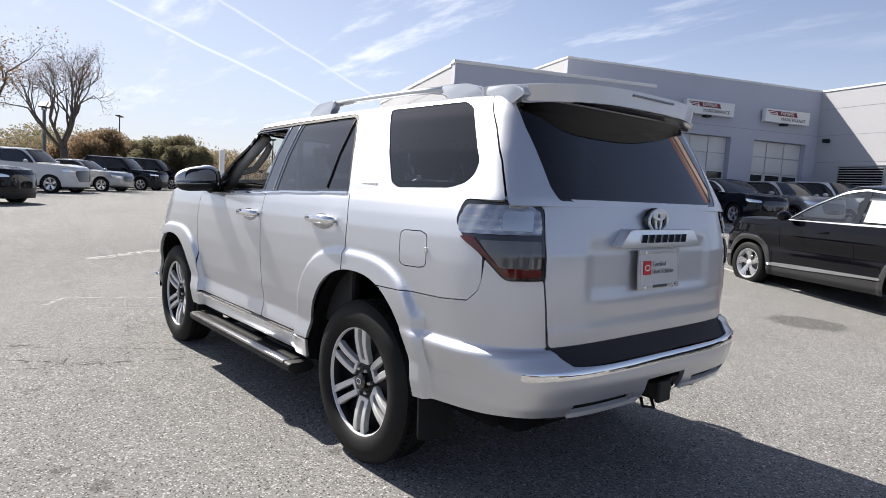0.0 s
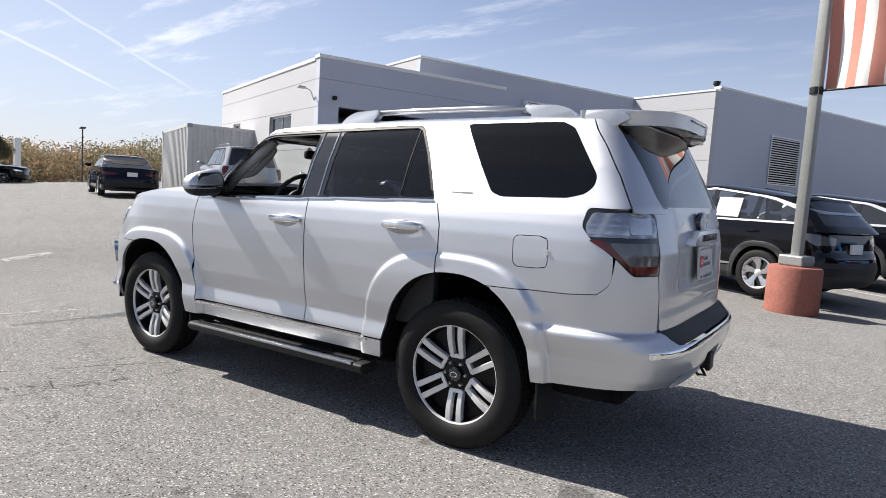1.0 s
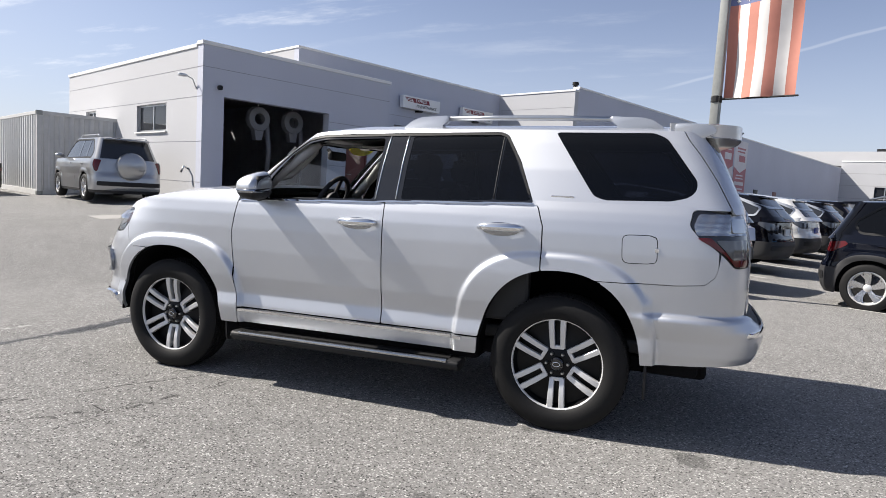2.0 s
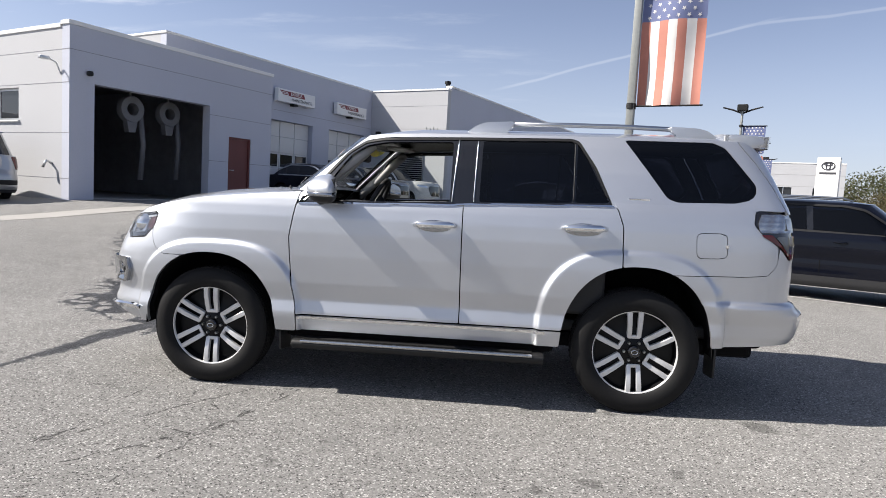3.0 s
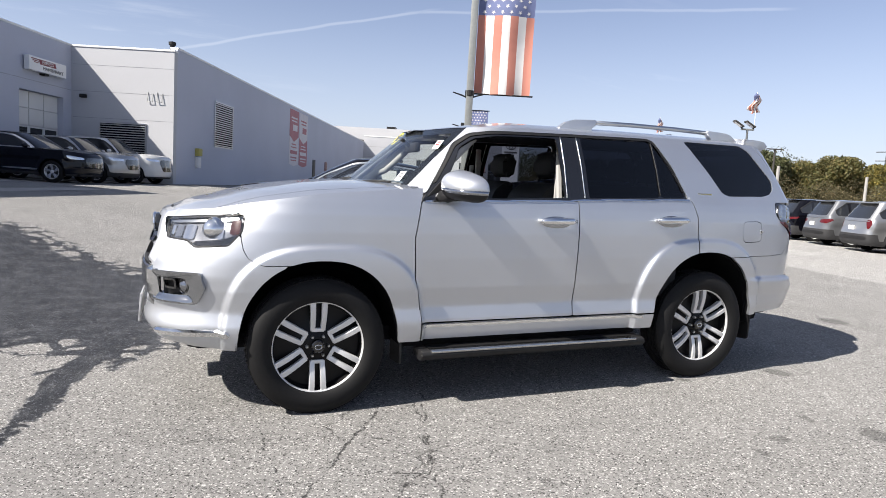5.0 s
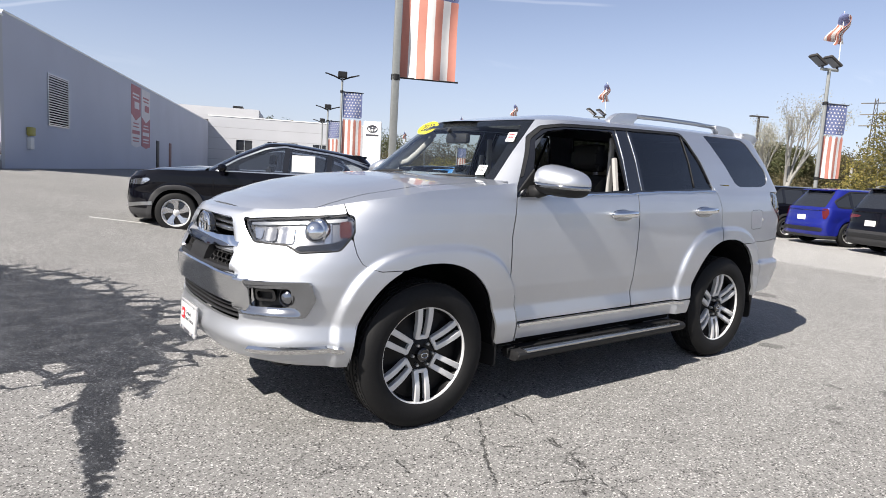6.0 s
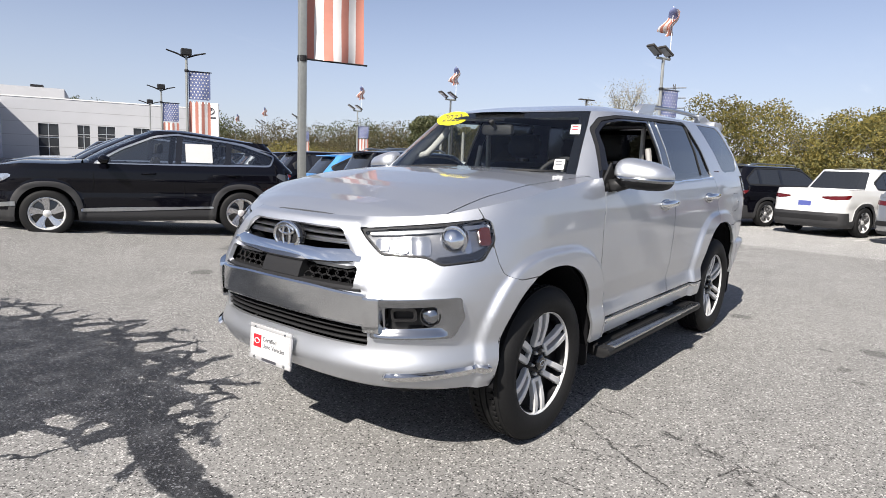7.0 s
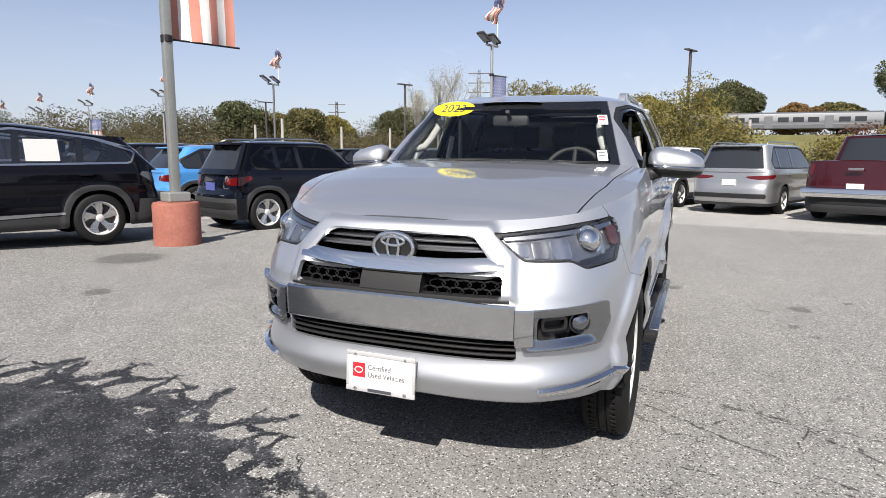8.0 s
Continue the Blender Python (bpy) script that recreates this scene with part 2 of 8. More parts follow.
def shell(nose, tail, x1, x2, nf, nr, half, top, z0, nz, cell):
    """A closed upright skin round a car, as a grid: rows in height, columns round the plan from the tail's middle and back.
    nose, tail: their x by height; x1, x2: where the corners begin; nf, nr: how square they are; half(x, z): half width."""
    def bend(n, length, width):
        th = math.pi / 2 * np.linspace(0, 1, 500) ** 3
        x, y = length * np.cos(th) ** (2 / n), width * np.sin(th) ** (2 / n)
        arc = np.r_[0, np.cumsum(np.hypot(np.diff(x), np.diff(y)))]
        return np.interp(np.linspace(0, arc[-1], max(8, int(arc[-1] / cell))), arc, th)
    zm = z0 + 0.5
    tr = bend(nr(zm), abs(tail(zm) - x2(zm)), 0.9)
    tf = bend(nf(zm), abs(nose(zm) - x1(zm)), 0.9)
    n_side = max(6, int((x1(zm) - x2(zm)) / cell))
    rows = []
    for w in np.linspace(0, 1, nz):
        zs = np.full(len(tr) + n_side + len(tf), z0 + w * (top(0.0) - z0))
        for _ in range(6):
            zt, zm, zn = zs[:len(tr)], zs[len(tr):len(tr) + n_side], zs[len(tr) + n_side:]
            share = np.linspace(0, 1, n_side + 2)[1:-1]
            at, an = x2(zt), x1(zn)
            xs = np.r_[at + (tail(zt) - at) * np.cos(tr) ** (2 / nr(zt)), x2(zm) + (x1(zm) - x2(zm)) * share, an + (nose(zn) - an) * np.cos(tf[::-1]) ** (2 / nf(zn))]
            gs = np.r_[np.sin(tr) ** (2 / nr(zt)), np.ones(n_side), np.sin(tf[::-1]) ** (2 / nf(zn))]
            zs = z0 + w * (top(xs) - z0)
        ys = half(xs, zs) * gs
        rows.append(np.stack([np.r_[xs, xs[::-1][1:]], np.r_[ys, -ys[::-1][1:]], np.r_[zs, zs[::-1][1:]]], 1))
    return np.array(rows)

# ---- materials ----
def paint(name, colour, metal=0.0, rough=0.28, flake=0.0, coat=1.0, spec=0.5):
    return material(name, colour, rough, metal, coat=coat, scale=900, vary=0.03 + flake, stain=2.0, spec=spec)


SILVER = paint("silver_paint", (0.572, 0.588, 0.622), 0.93, 0.49, 0.03)
CHROME = material("chrome", (0.78, 0.79, 0.80), 0.06, 1.0, vary=0.03, scale=60)
SATIN = material("satin_metal", (0.55, 0.56, 0.57), 0.28, 1.0, vary=0.04, scale=80)
GREY_METAL = material("machined_alloy", (0.66, 0.66, 0.66), 0.36, 0.4, vary=0.05, scale=120)
BRIGHT = material("bright_bumper_metal", (0.68, 0.69, 0.70), 0.11, 1.0, vary=0.05, scale=40)
BOARD_METAL = material("brushed_board_metal", (0.46, 0.46, 0.46), 0.24, 1.0, vary=0.06, scale=200)
BEZEL = material("bezel_chrome", (0.36, 0.37, 0.39), 0.10, 1.0, vary=0.04, scale=60)
WHEEL_BLACK = material("black_wheel_paint", (0.005, 0.005, 0.006), 0.38, spec=0.25, vary=0.1)
DARK_CHROME = material("dark_chrome", (0.30, 0.31, 0.33), 0.12, 1.0, vary=0.05, scale=60)
GARNISH = material("satin_chrome", (0.78, 0.79, 0.80), 0.30, 0.9, vary=0.03, scale=60)
PLATE_FRAME = material("pale_plate_frame", (0.50, 0.50, 0.51), 0.25, 0.3, vary=0.04)
PLATE_WHITE = material("white_plate_print", (0.56, 0.56, 0.56), 0.5, vary=0.04, scale=40)
GLOSS_BLACK = material("gloss_black", (0.008, 0.008, 0.009), 0.12, coat=1.0, vary=0.1)
PLASTIC = material("black_plastic", (0.014, 0.014, 0.015), 0.55, spec=0.35, vary=0.15, scale=300, bump=0.1)
UNDER = material("underbody_black", (0.008, 0.008, 0.009), 0.9, spec=0.1, vary=0.2, scale=20)
RUBBER = material("tyre_rubber", (0.010, 0.010, 0.0105), 0.68, spec=0.25, vary=0.18, scale=60, bump=0.08)
SEAT = material("black_upholstery", (0.020, 0.020, 0.021), 0.6, vary=0.15, scale=200, bump=0.1)
TRIM_GREY = material("pale_pillar_trim", (0.36, 0.355, 0.345), 0.7, vary=0.05)
WHITE = material("white_plastic", (0.78, 0.78, 0.77), 0.4, vary=0.04)
RED = material("red_print", (0.55, 0.02, 0.03), 0.4, vary=0.04)
INK = material("dark_ink", (0.05, 0.05, 0.06), 0.5, vary=0.05)
GREY_INK = material("grey_ink", (0.13, 0.13, 0.14), 0.5, vary=0.05)
YELLOW = material("yellow_sticker", (0.85, 0.72, 0.02), 0.45, vary=0.04)


def glass(name, tint, share, f0=0.05, rise=5.0):
    """Car glass: a see-through tint, and a mirror gloss on top that grows towards grazing sight; f0: its share seen square on, rise: how late it grows."""
    m = bpy.data.materials.new(name)
    m.use_nodes = True
    m.node_tree.nodes.clear()
    w = Nodes(m.node_tree)
    facing = w.add("LayerWeight", Blend=0.5).outputs["Facing"]
    mirror = w.calc("MULTIPLY_ADD", w.calc("POWER", facing, rise), 1.0 - f0, f0)
    see = w.add("BsdfTransparent", Color=(*[c * share for c in tint], 1))
    gloss = w.add("BsdfGlossy", Roughness=0.0)
    mix = w.add("MixShader", Fac=mirror)
    w.tree.links.new(see.outputs[0], mix.inputs[1])
    w.tree.links.new(gloss.outputs[0], mix.inputs[2])
    w.tree.links.new(mix.outputs[0], w.add("OutputMaterial").inputs["Surface"])
    return m


CLEAR = glass("clear_glass", (0.93, 0.97, 0.95), 0.86, 0.07)
MID_GLASS = glass("half_tinted_glass", (0.92, 0.96, 0.98), 0.86, 0.13)
TINT = glass("privacy_glass", (0.50, 0.56, 0.75), 0.13, 0.036, 3.0)
LENS = glass("clear_lens", (0.98, 0.98, 0.98), 0.95, 0.085)
RED_LENS = material("red_lens", (0.085, 0.004, 0.005), 0.10, coat=0.3, vary=0.05)
SMOKE = material("smoked_lamp", (0.075, 0.078, 0.085), 0.15, coat=1.0, vary=0.1)
AMBER = material("amber_lens", (0.055, 0.013, 0.009), 0.25, coat=1.0, vary=0.05)
LAMP_BOWL = material("lamp_bowl", (0.34, 0.345, 0.36), 0.24, 0.9, vary=0.05)
TAIL_CLEAR = material("clear_tail_lens", (0.40, 0.41, 0.425), 0.20, 0.9, vary=0.06, scale=60)
REFLECTOR = material("lamp_reflector", (0.66, 0.67, 0.69), 0.12, 0.95, vary=0.03)

WALL_GREY = material("grey_stucco", (0.47, 0.49, 0.565), 0.85, vary=0.07, scale=30, bump=0.25, stain=0.35)
WALL_PALE = material("pale_stucco", (0.45, 0.455, 0.475), 0.85, vary=0.06, scale=30, bump=0.25, stain=0.35)
CAP = material("white_coping", (0.75, 0.75, 0.74), 0.5, vary=0.05)
DOOR_RED = material("maroon_door", (0.13, 0.035, 0.032), 0.5, vary=0.08, scale=8)
DARK_ROOM = material("dark_interior", (0.34, 0.35, 0.38), 0.8, vary=0.15, scale=4)
PANEL_WHITE = material("white_door_panel", (0.68, 0.68, 0.67), 0.45, vary=0.05)
WINDOW_DARK = material("dark_window_glass", (0.02, 0.022, 0.026), 0.05, spec=0.8, vary=0.0)
ALU = material("aluminium_frame", (0.55, 0.56, 0.57), 0.4, 0.8, vary=0.05)
POLE = material("galvanised_pole", (0.30, 0.31, 0.30), 0.5, 0.5, vary=0.1, scale=20, stain=3)
POLE_AGED = material("weathered_pole", (0.13, 0.135, 0.14), 0.55, 0.4, vary=0.12, scale=20, stain=3)
POLE_DARK = material("bronze_pole", (0.06, 0.055, 0.05), 0.5, 0.3, vary=0.1, scale=20)
TERRA = material("red_painted_concrete", (0.26, 0.095, 0.07), 0.8, vary=0.22, scale=25, bump=0.3, stain=4)
CONCRETE = material("concrete", (0.31, 0.30, 0.285), 0.9, vary=0.12, scale=30, bump=0.3)
BIRCH = material("birch_bark", (0.24, 0.235, 0.22), 0.8, vary=0.3, scale=12, bump=0.2)
BARK = material("bark", (0.10, 0.085, 0.07), 0.9, vary=0.3, scale=30, bump=0.5)

# ---- ground ----
B0 = Vector((10.13, -9.26))
BF, BN = Vector((-0.384, -0.924)), Vector((-0.924, 0.384))
FLOOR_Z = 0.72


def ground_z(x, y):
    """Height of the yard: level far off, a slight fall under the car, a rise towards the buildings."""
    x, y = np.asarray(x, float), np.asarray(y, float)
    k = (x - B0.x) * BF.x + (y - B0.y) * BF.y
    d = (x - B0.x) * BN.x + (y - B0.y) * BN.y
    rise = FLOOR_Z * (1 - step(0.5, 14.0, d)) * step(-16.0, 2.0, k) * (0.78 + 0.22 * step(-3.0, 0.5, k))
    near = 1 - step(4.0, 9.0, np.hypot(x, y))
    fall = -0.05 * step(5.0, 12.0, -x)
    drop = -1.2 * step(36.0, 60.0, x)
    low = 1 - np.clip(near * 1.0, 0, 1)
    return rise * (0.15 + 0.85 * low) + near * (-0.018 * x - 0.008 * y) + fall + drop


def spaced(fine, reach, cell):
    """Coordinates at even steps near the middle that grow towards the horizon."""
    a = list(np.arange(0, fine + cell, cell))
    s = cell
    while a[-1] < reach:
        s *= 1.22
        a.append(a[-1] + s)
    return np.array([-v for v in a[:0:-1]] + a)


gx, gy = spaced(26, 2500, 0.4), spaced(26, 2500, 0.4)
GX, GY = np.meshgrid(gx, gy)
GP = np.stack([GX, GY, ground_z(GX, GY)], 2).reshape(-1, 3)
nxg = len(gx)
gfaces = [(j * nxg + i, j * nxg + i + 1, (j + 1) * nxg + i + 1, (j + 1) * nxg + i) for j in range(len(gy) - 1) for i in range(nxg - 1)]
def asphalt():
    """Worn asphalt: grit, patches, cracks, oil spots, a dark run that creeps along the cracks, traces of old lines."""
    m = bpy.data.materials.new("asphalt")
    m.use_nodes = True
    w = Nodes(m.node_tree)
    b = m.node_tree.nodes["Principled BSDF"]
    at = w.add("NewGeometry").outputs["Position"]
    flat = w.vec("MULTIPLY", at, (1, 1, 0))
    grit = w.add("TexVoronoi", Vector=flat)
    grit.inputs["Scale"].default_value = 130
    stone = w.add("SeparateColor", Color=grit.outputs["Color"]).outputs[0]
    fine = w.noise(flat, 260, 2)
    tone = w.calc("ADD", w.calc("MULTIPLY", stone, 0.58), w.calc("MULTIPLY", fine, 0.62))
    pale = w.ease(stone, 0.86, 0.99)
    dark = w.ease(stone, 0.16, 0.03)
    patch = w.calc("ADD", w.calc("MULTIPLY", w.noise(flat, 0.35, 4), 0.55), w.calc("MULTIPLY", w.noise(flat, 2.2, 4), 0.45))
    light = w.calc("MULTIPLY", w.ease(patch, 0.34, 0.66, 0.91, 1.09), w.calc("ADD", 0.36, tone))
    light = w.calc("ADD", light, w.calc("SUBTRACT", w.calc("MULTIPLY", pale, 1.15), w.calc("MULTIPLY", dark, 0.50)))
    # far lot: a paler surface beyond a seam
    sx = w.add("SeparateXYZ", Vector=at)
    seam = w.calc("ADD", sx.outputs["X"], w.calc("ADD", w.calc("MULTIPLY", sx.outputs["Y"], -0.17), w.calc("MULTIPLY", w.noise(flat, 1.5, 3), 0.3)))
    far = w.ease(seam, -9.45, -9.25, 1.0, 0.0)
    light = w.calc("MULTIPLY", light, w.calc("ADD", 1.0, w.calc("MULTIPLY", far, 0.38)))
    # cracks
    bent = w.vec("ADD", flat, w.vec("SCALE", w.vec("SUBTRACT", w.noise(flat, 2.6, 5, 0.65, out=1), (0.5, 0.5, 0.5)), scale=0.55))
    skew = w.add("Mapping", Vector=bent)
    skew.inputs["Rotation"].default_value = (0, 0, radians(-47))
    skew.inputs["Scale"].default_value = (0.55, 1.5, 1)
    cell = w.add("TexVoronoi", Vector=skew.outputs[0])
    cell.feature = "DISTANCE_TO_EDGE"
    cell.inputs["Scale"].default_value = 1.25
    crack = cell.outputs["Distance"]
    zone = w.ease(w.vec("DISTANCE", flat, (1.5, 2.0, 0), out=1), 0.9, 2.3, 0.8, 0.0)
    zone = w.calc("MAXIMUM", zone, w.ease(w.noise(flat, 0.22, 2), 0.56, 0.68, 0.0, 0.22))
    zone = w.calc("MULTIPLY", zone, w.ease(w.noise(flat, 1.7, 3), 0.38, 0.55))
    wide = w.calc("MULTIPLY", w.noise(flat, 5.0, 3), 0.022)
    split = w.calc("MULTIPLY", w.ease(crack, 0.0, wide, 1.0, 0.0), zone)
    light = w.calc("MULTIPLY", light, w.calc("SUBTRACT", 1.0, w.calc("MULTIPLY", split, 0.72)))
    # long cracks that run out from under the car
    long_bent = w.vec("ADD", flat, w.vec("SCALE", w.vec("SUBTRACT", w.noise(flat, 5.0, 5, 0.7, out=1), (0.5, 0.5, 0.5)), scale=0.16))

    def crack_line(p, q, r):
        p, q = Vector((*p, 0)), Vector((*q, 0))
        d = q - p
        rel = w.vec("SUBTRACT", long_bent, p)
        t = w.calc("DIVIDE", w.vec("DOT_PRODUCT", rel, d, out=1), d.length_squared, clamp=True)
        return w.calc("DIVIDE", w.vec("LENGTH", w.vec("SUBTRACT", rel, w.vec("SCALE", d, scale=t)), out=1), r)

    runs = None
    for p, q, r in (((0.70, 0.70), (0.95, 1.60), 0.008), ((0.95, 1.60), (1.50, 2.25), 0.009), ((1.05, 0.95), (1.85, 2.20), 0.009), ((0.80, 0.90), (1.15, 2.40), 0.007), ((1.03, 1.75), (1.62, 1.60), 0.006), ((1.74, 0.86), (1.70, 1.83), 0.006), ((1.25, 1.25), (0.86, 1.60), 0.006), ((1.70, 1.83), (2.0, 2.6), 0.008), ((1.10, 1.95), (1.75, 2.0), 0.006)):
        c = crack_line(p, q, r)
        runs = c if runs is None else w.calc("MINIMUM", runs, c)
    runs = w.calc("MULTIPLY", w.ease(runs, 0.5, 1.5, 1.0, 0.0), w.ease(w.noise(flat, 7.0, 3), 0.30, 0.48))
    light = w.calc("MULTIPLY", light, w.calc("SUBTRACT", 1.0, w.calc("MULTIPLY", runs, 0.78)))
    split = w.calc("MAXIMUM", split, runs)
    # dark run: darker, bluer and smoother ground that branches along veins
    fine_bent = w.vec("ADD", flat, w.vec("SCALE", w.vec("SUBTRACT", w.noise(flat, 6.0, 5, 0.7, out=1), (0.5, 0.5, 0.5)), scale=0.22))
    vein = w.add("TexVoronoi", Vector=fine_bent)
    vein.feature = "DISTANCE_TO_EDGE"
    vein.inputs["Scale"].default_value = 3.4
    veins = vein.outputs["Distance"]

    def capsule(p, q, r):
        p, q = Vector((*p, 0)), Vector((*q, 0))
        d = q - p
        rel = w.vec("SUBTRACT", fine_bent, p)
        t = w.calc("DIVIDE", w.vec("DOT_PRODUCT", rel, d, out=1), d.length_squared, clamp=True)
        return w.calc("SUBTRACT", w.vec("LENGTH", w.vec("SUBTRACT", rel, w.vec("SCALE", d, scale=t)), out=1), r)

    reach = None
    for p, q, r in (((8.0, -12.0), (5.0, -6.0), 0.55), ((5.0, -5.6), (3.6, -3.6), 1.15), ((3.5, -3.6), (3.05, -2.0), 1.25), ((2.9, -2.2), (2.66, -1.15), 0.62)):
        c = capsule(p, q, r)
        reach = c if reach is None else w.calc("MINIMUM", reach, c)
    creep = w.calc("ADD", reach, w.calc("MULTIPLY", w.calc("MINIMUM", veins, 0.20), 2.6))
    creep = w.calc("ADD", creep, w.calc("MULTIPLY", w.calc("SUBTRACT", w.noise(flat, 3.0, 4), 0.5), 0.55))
    dark_run = w.ease(creep, 0.13, 0.19, 1.0, 0.0)
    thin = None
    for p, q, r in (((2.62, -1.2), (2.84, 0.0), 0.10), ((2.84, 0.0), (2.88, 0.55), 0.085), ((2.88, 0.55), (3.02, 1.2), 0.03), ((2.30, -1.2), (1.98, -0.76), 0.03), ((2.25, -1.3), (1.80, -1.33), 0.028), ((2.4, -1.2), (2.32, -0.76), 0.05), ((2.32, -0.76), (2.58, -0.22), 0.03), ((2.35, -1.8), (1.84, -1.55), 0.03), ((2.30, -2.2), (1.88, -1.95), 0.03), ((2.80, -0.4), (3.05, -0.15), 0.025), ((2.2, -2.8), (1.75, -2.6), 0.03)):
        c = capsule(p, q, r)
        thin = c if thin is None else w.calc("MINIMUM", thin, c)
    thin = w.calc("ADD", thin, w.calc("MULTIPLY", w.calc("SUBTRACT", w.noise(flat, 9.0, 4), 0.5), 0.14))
    dark_run = w.calc("MAXIMUM", dark_run, w.ease(thin, -0.005, 0.02, 1.0, 0.0))
    mottled = w.calc("MULTIPLY", w.ease(w.noise(flat, 4.5, 5, 0.7), 0.34, 0.56, 0.80, 1.0), w.ease(stone, 0.84, 0.98, 1.0, 0.75))
    light = w.calc("MULTIPLY", light, w.calc("SUBTRACT", 1.0, w.calc("MULTIPLY", w.calc("MULTIPLY", dark_run, mottled), 0.93)))
    # oil spots
    oil = None
    for x, y, r in ((-1.03, 1.93, 0.055), (-0.77, 2.04, 0.05), (-2.13, 0.96, 0.10), (-1.26, 0.91, 0.05), (-1.46, 1.74, 0.04), (-1.66, 2.07, 0.10), (-2.05, 2.5, 0.05), (-1.12, -5.38, 0.42), (0.37, -4.15, 0.14), (-4.5, -0.34, 0.16), (-0.10, 1.55, 0.03)):
        d = w.calc("DIVIDE", w.vec("DISTANCE", fine_bent, (x, y, 0), out=1), r)
        oil = d if oil is None else w.calc("MINIMUM", oil, d)
    spot = w.ease(oil, 0.75, 1.15, 0.45, 0.0)
    light = w.calc("MULTIPLY", light, w.calc("SUBTRACT", 1.0, spot))
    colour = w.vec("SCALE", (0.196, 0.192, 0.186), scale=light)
    colour = w.mix(w.calc("MULTIPLY", dark_run, 0.5), colour, w.vec("MULTIPLY", colour, (0.90, 0.98, 1.16)))
    # worn white strokes
    stroke = None
    for p, q, r in (((6.30, 0.62), (6.85, -0.75), 0.075), ((3.42, 1.55), (3.72, 1.36), 0.025), ((3.72, 1.36), (3.30, 0.35), 0.022)):
        c = capsule(p, q, r)
        stroke = c if stroke is None else w.calc("MINIMUM", stroke, c)
    worn = w.calc("MULTIPLY", w.ease(stroke, -0.02, 0.02, 1.0, 0.0), w.ease(w.noise(flat, 14, 4), 0.42, 0.60))
    colour = w.mix(w.calc("MULTIPLY", worn, 0.75), colour, (0.48, 0.475, 0.455, 1))
    w.feed(b.inputs["Base Color"], colour)
    b.inputs["Diffuse Roughness"].default_value = 0.2
    w.feed(b.inputs["Roughness"], w.calc("SUBTRACT", 0.92, w.calc("MULTIPLY", dark_run, 0.42)))
    bump = w.add("Bump", Height=w.calc("SUBTRACT", tone, w.calc("MULTIPLY", split, 1.5)))
    bump.inputs["Strength"].default_value, bump.inputs["Distance"].default_value = 0.8, 0.006
    w.feed(b.inputs["Normal"], bump.outputs[0])
    return m


ASPHALT = asphalt()
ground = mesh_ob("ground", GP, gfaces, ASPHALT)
tagged(ground, "worn grey asphalt of the parking lot", "ground", kind="structure")

# ---- service building ----
HOUSE = Matrix(((BF.x, BN.x, 0, B0.x), (BF.y, BN.y, 0, B0.y), (0, 0, 1, 0), (0, 0, 0, 1)))
service = thing("service_building", "grey stucco dealership service building with white coping", "building", HOUSE)


def wall(name, x0, x1, y0, y1, z0, z1, mat, holes=(), axis="x", parent=None):
    """A wall with openings through it: holes are (from, to, bottom, top) along the axis."""
    bm = bmesh.new()
    us = sorted({x0 if axis == "x" else y0, x1 if axis == "x" else y1, *[h for o in holes for h in o[:2]]})
    zs = sorted({z0, z1, *[h for o in holes for h in o[2:]]})
    for u0, u1 in zip(us, us[1:]):
        for w0, w1 in zip(zs, zs[1:]):
            if any(a < (u0 + u1) / 2 < b and c < (w0 + w1) / 2 < d for a, b, c, d in holes):
                continue
            box(*((u0, u1, y0, y1) if axis == "x" else (x0, x1, u0, u1)), w0, w1, bm=bm)
    bmesh.ops.remove_doubles(bm, verts=bm.verts, dist=0.0005)
    return part(name, bm, mat, parent or service)


Z0 = 0.3
wall("front_wall", 0, 6.65, -0.3, 0, Z0, 4.86, WALL_GREY, [(0.62, 4.14, Z0, 3.56), (4.88, 5.78, Z0, 2.74)])
wall("end_wall", 0, 0.3, -10.75, -0.3, Z0, 4.80, WALL_PALE, [(-4.33, -2.20, 2.62, 3.44), (-8.9, -7.9, 2.62, 3.44)], axis="y")
wall("back_end_wall", 0.3, 5.48, -10.75, -10.45, Z0, 4.80, WALL_GREY)
wall("return_wall", 6.35, 6.65, -3.78, -0.3, Z0, 4.86, WALL_GREY, axis="y")
wall("bay_wall", 6.65, 17.45, -4.08, -3.78, Z0, 6.28, WALL_GREY, [(10.35, 13.05, Z0, 4.06), (14.2, 16.9, Z0, 4.06)])
wall("upper_wall", 5.48, 6.65, -4.08, -3.78, 4.7, 6.28, WALL_GREY)
wall("upper_end_wall", 5.48, 5.78, -14, -4.08, 4.7, 6.28, WALL_PALE, axis="y")
wall("side_wall", 17.45, 17.75, -3.78, 0.6, Z0, 6.28, WALL_PALE, axis="y")
wall("long_wall", 17.75, 73.4, 0.3, 0.6, Z0, 6.45, WALL_GREY)
wall("back_wall", 5.48, 73.4, -14.3, -14, Z0, 6.28, WALL_GREY)
part("roof", box(0.3, 6.35, -10.75, -0.3, 4.45, 4.6), CONCRETE, service)
part("roof", box(5.78, 17.45, -14, -4.08, 5.9, 6.05), CONCRETE, service)
part("roof", box(17.75, 73.4, -14, 0.3, 5.9, 6.05), CONCRETE, service)
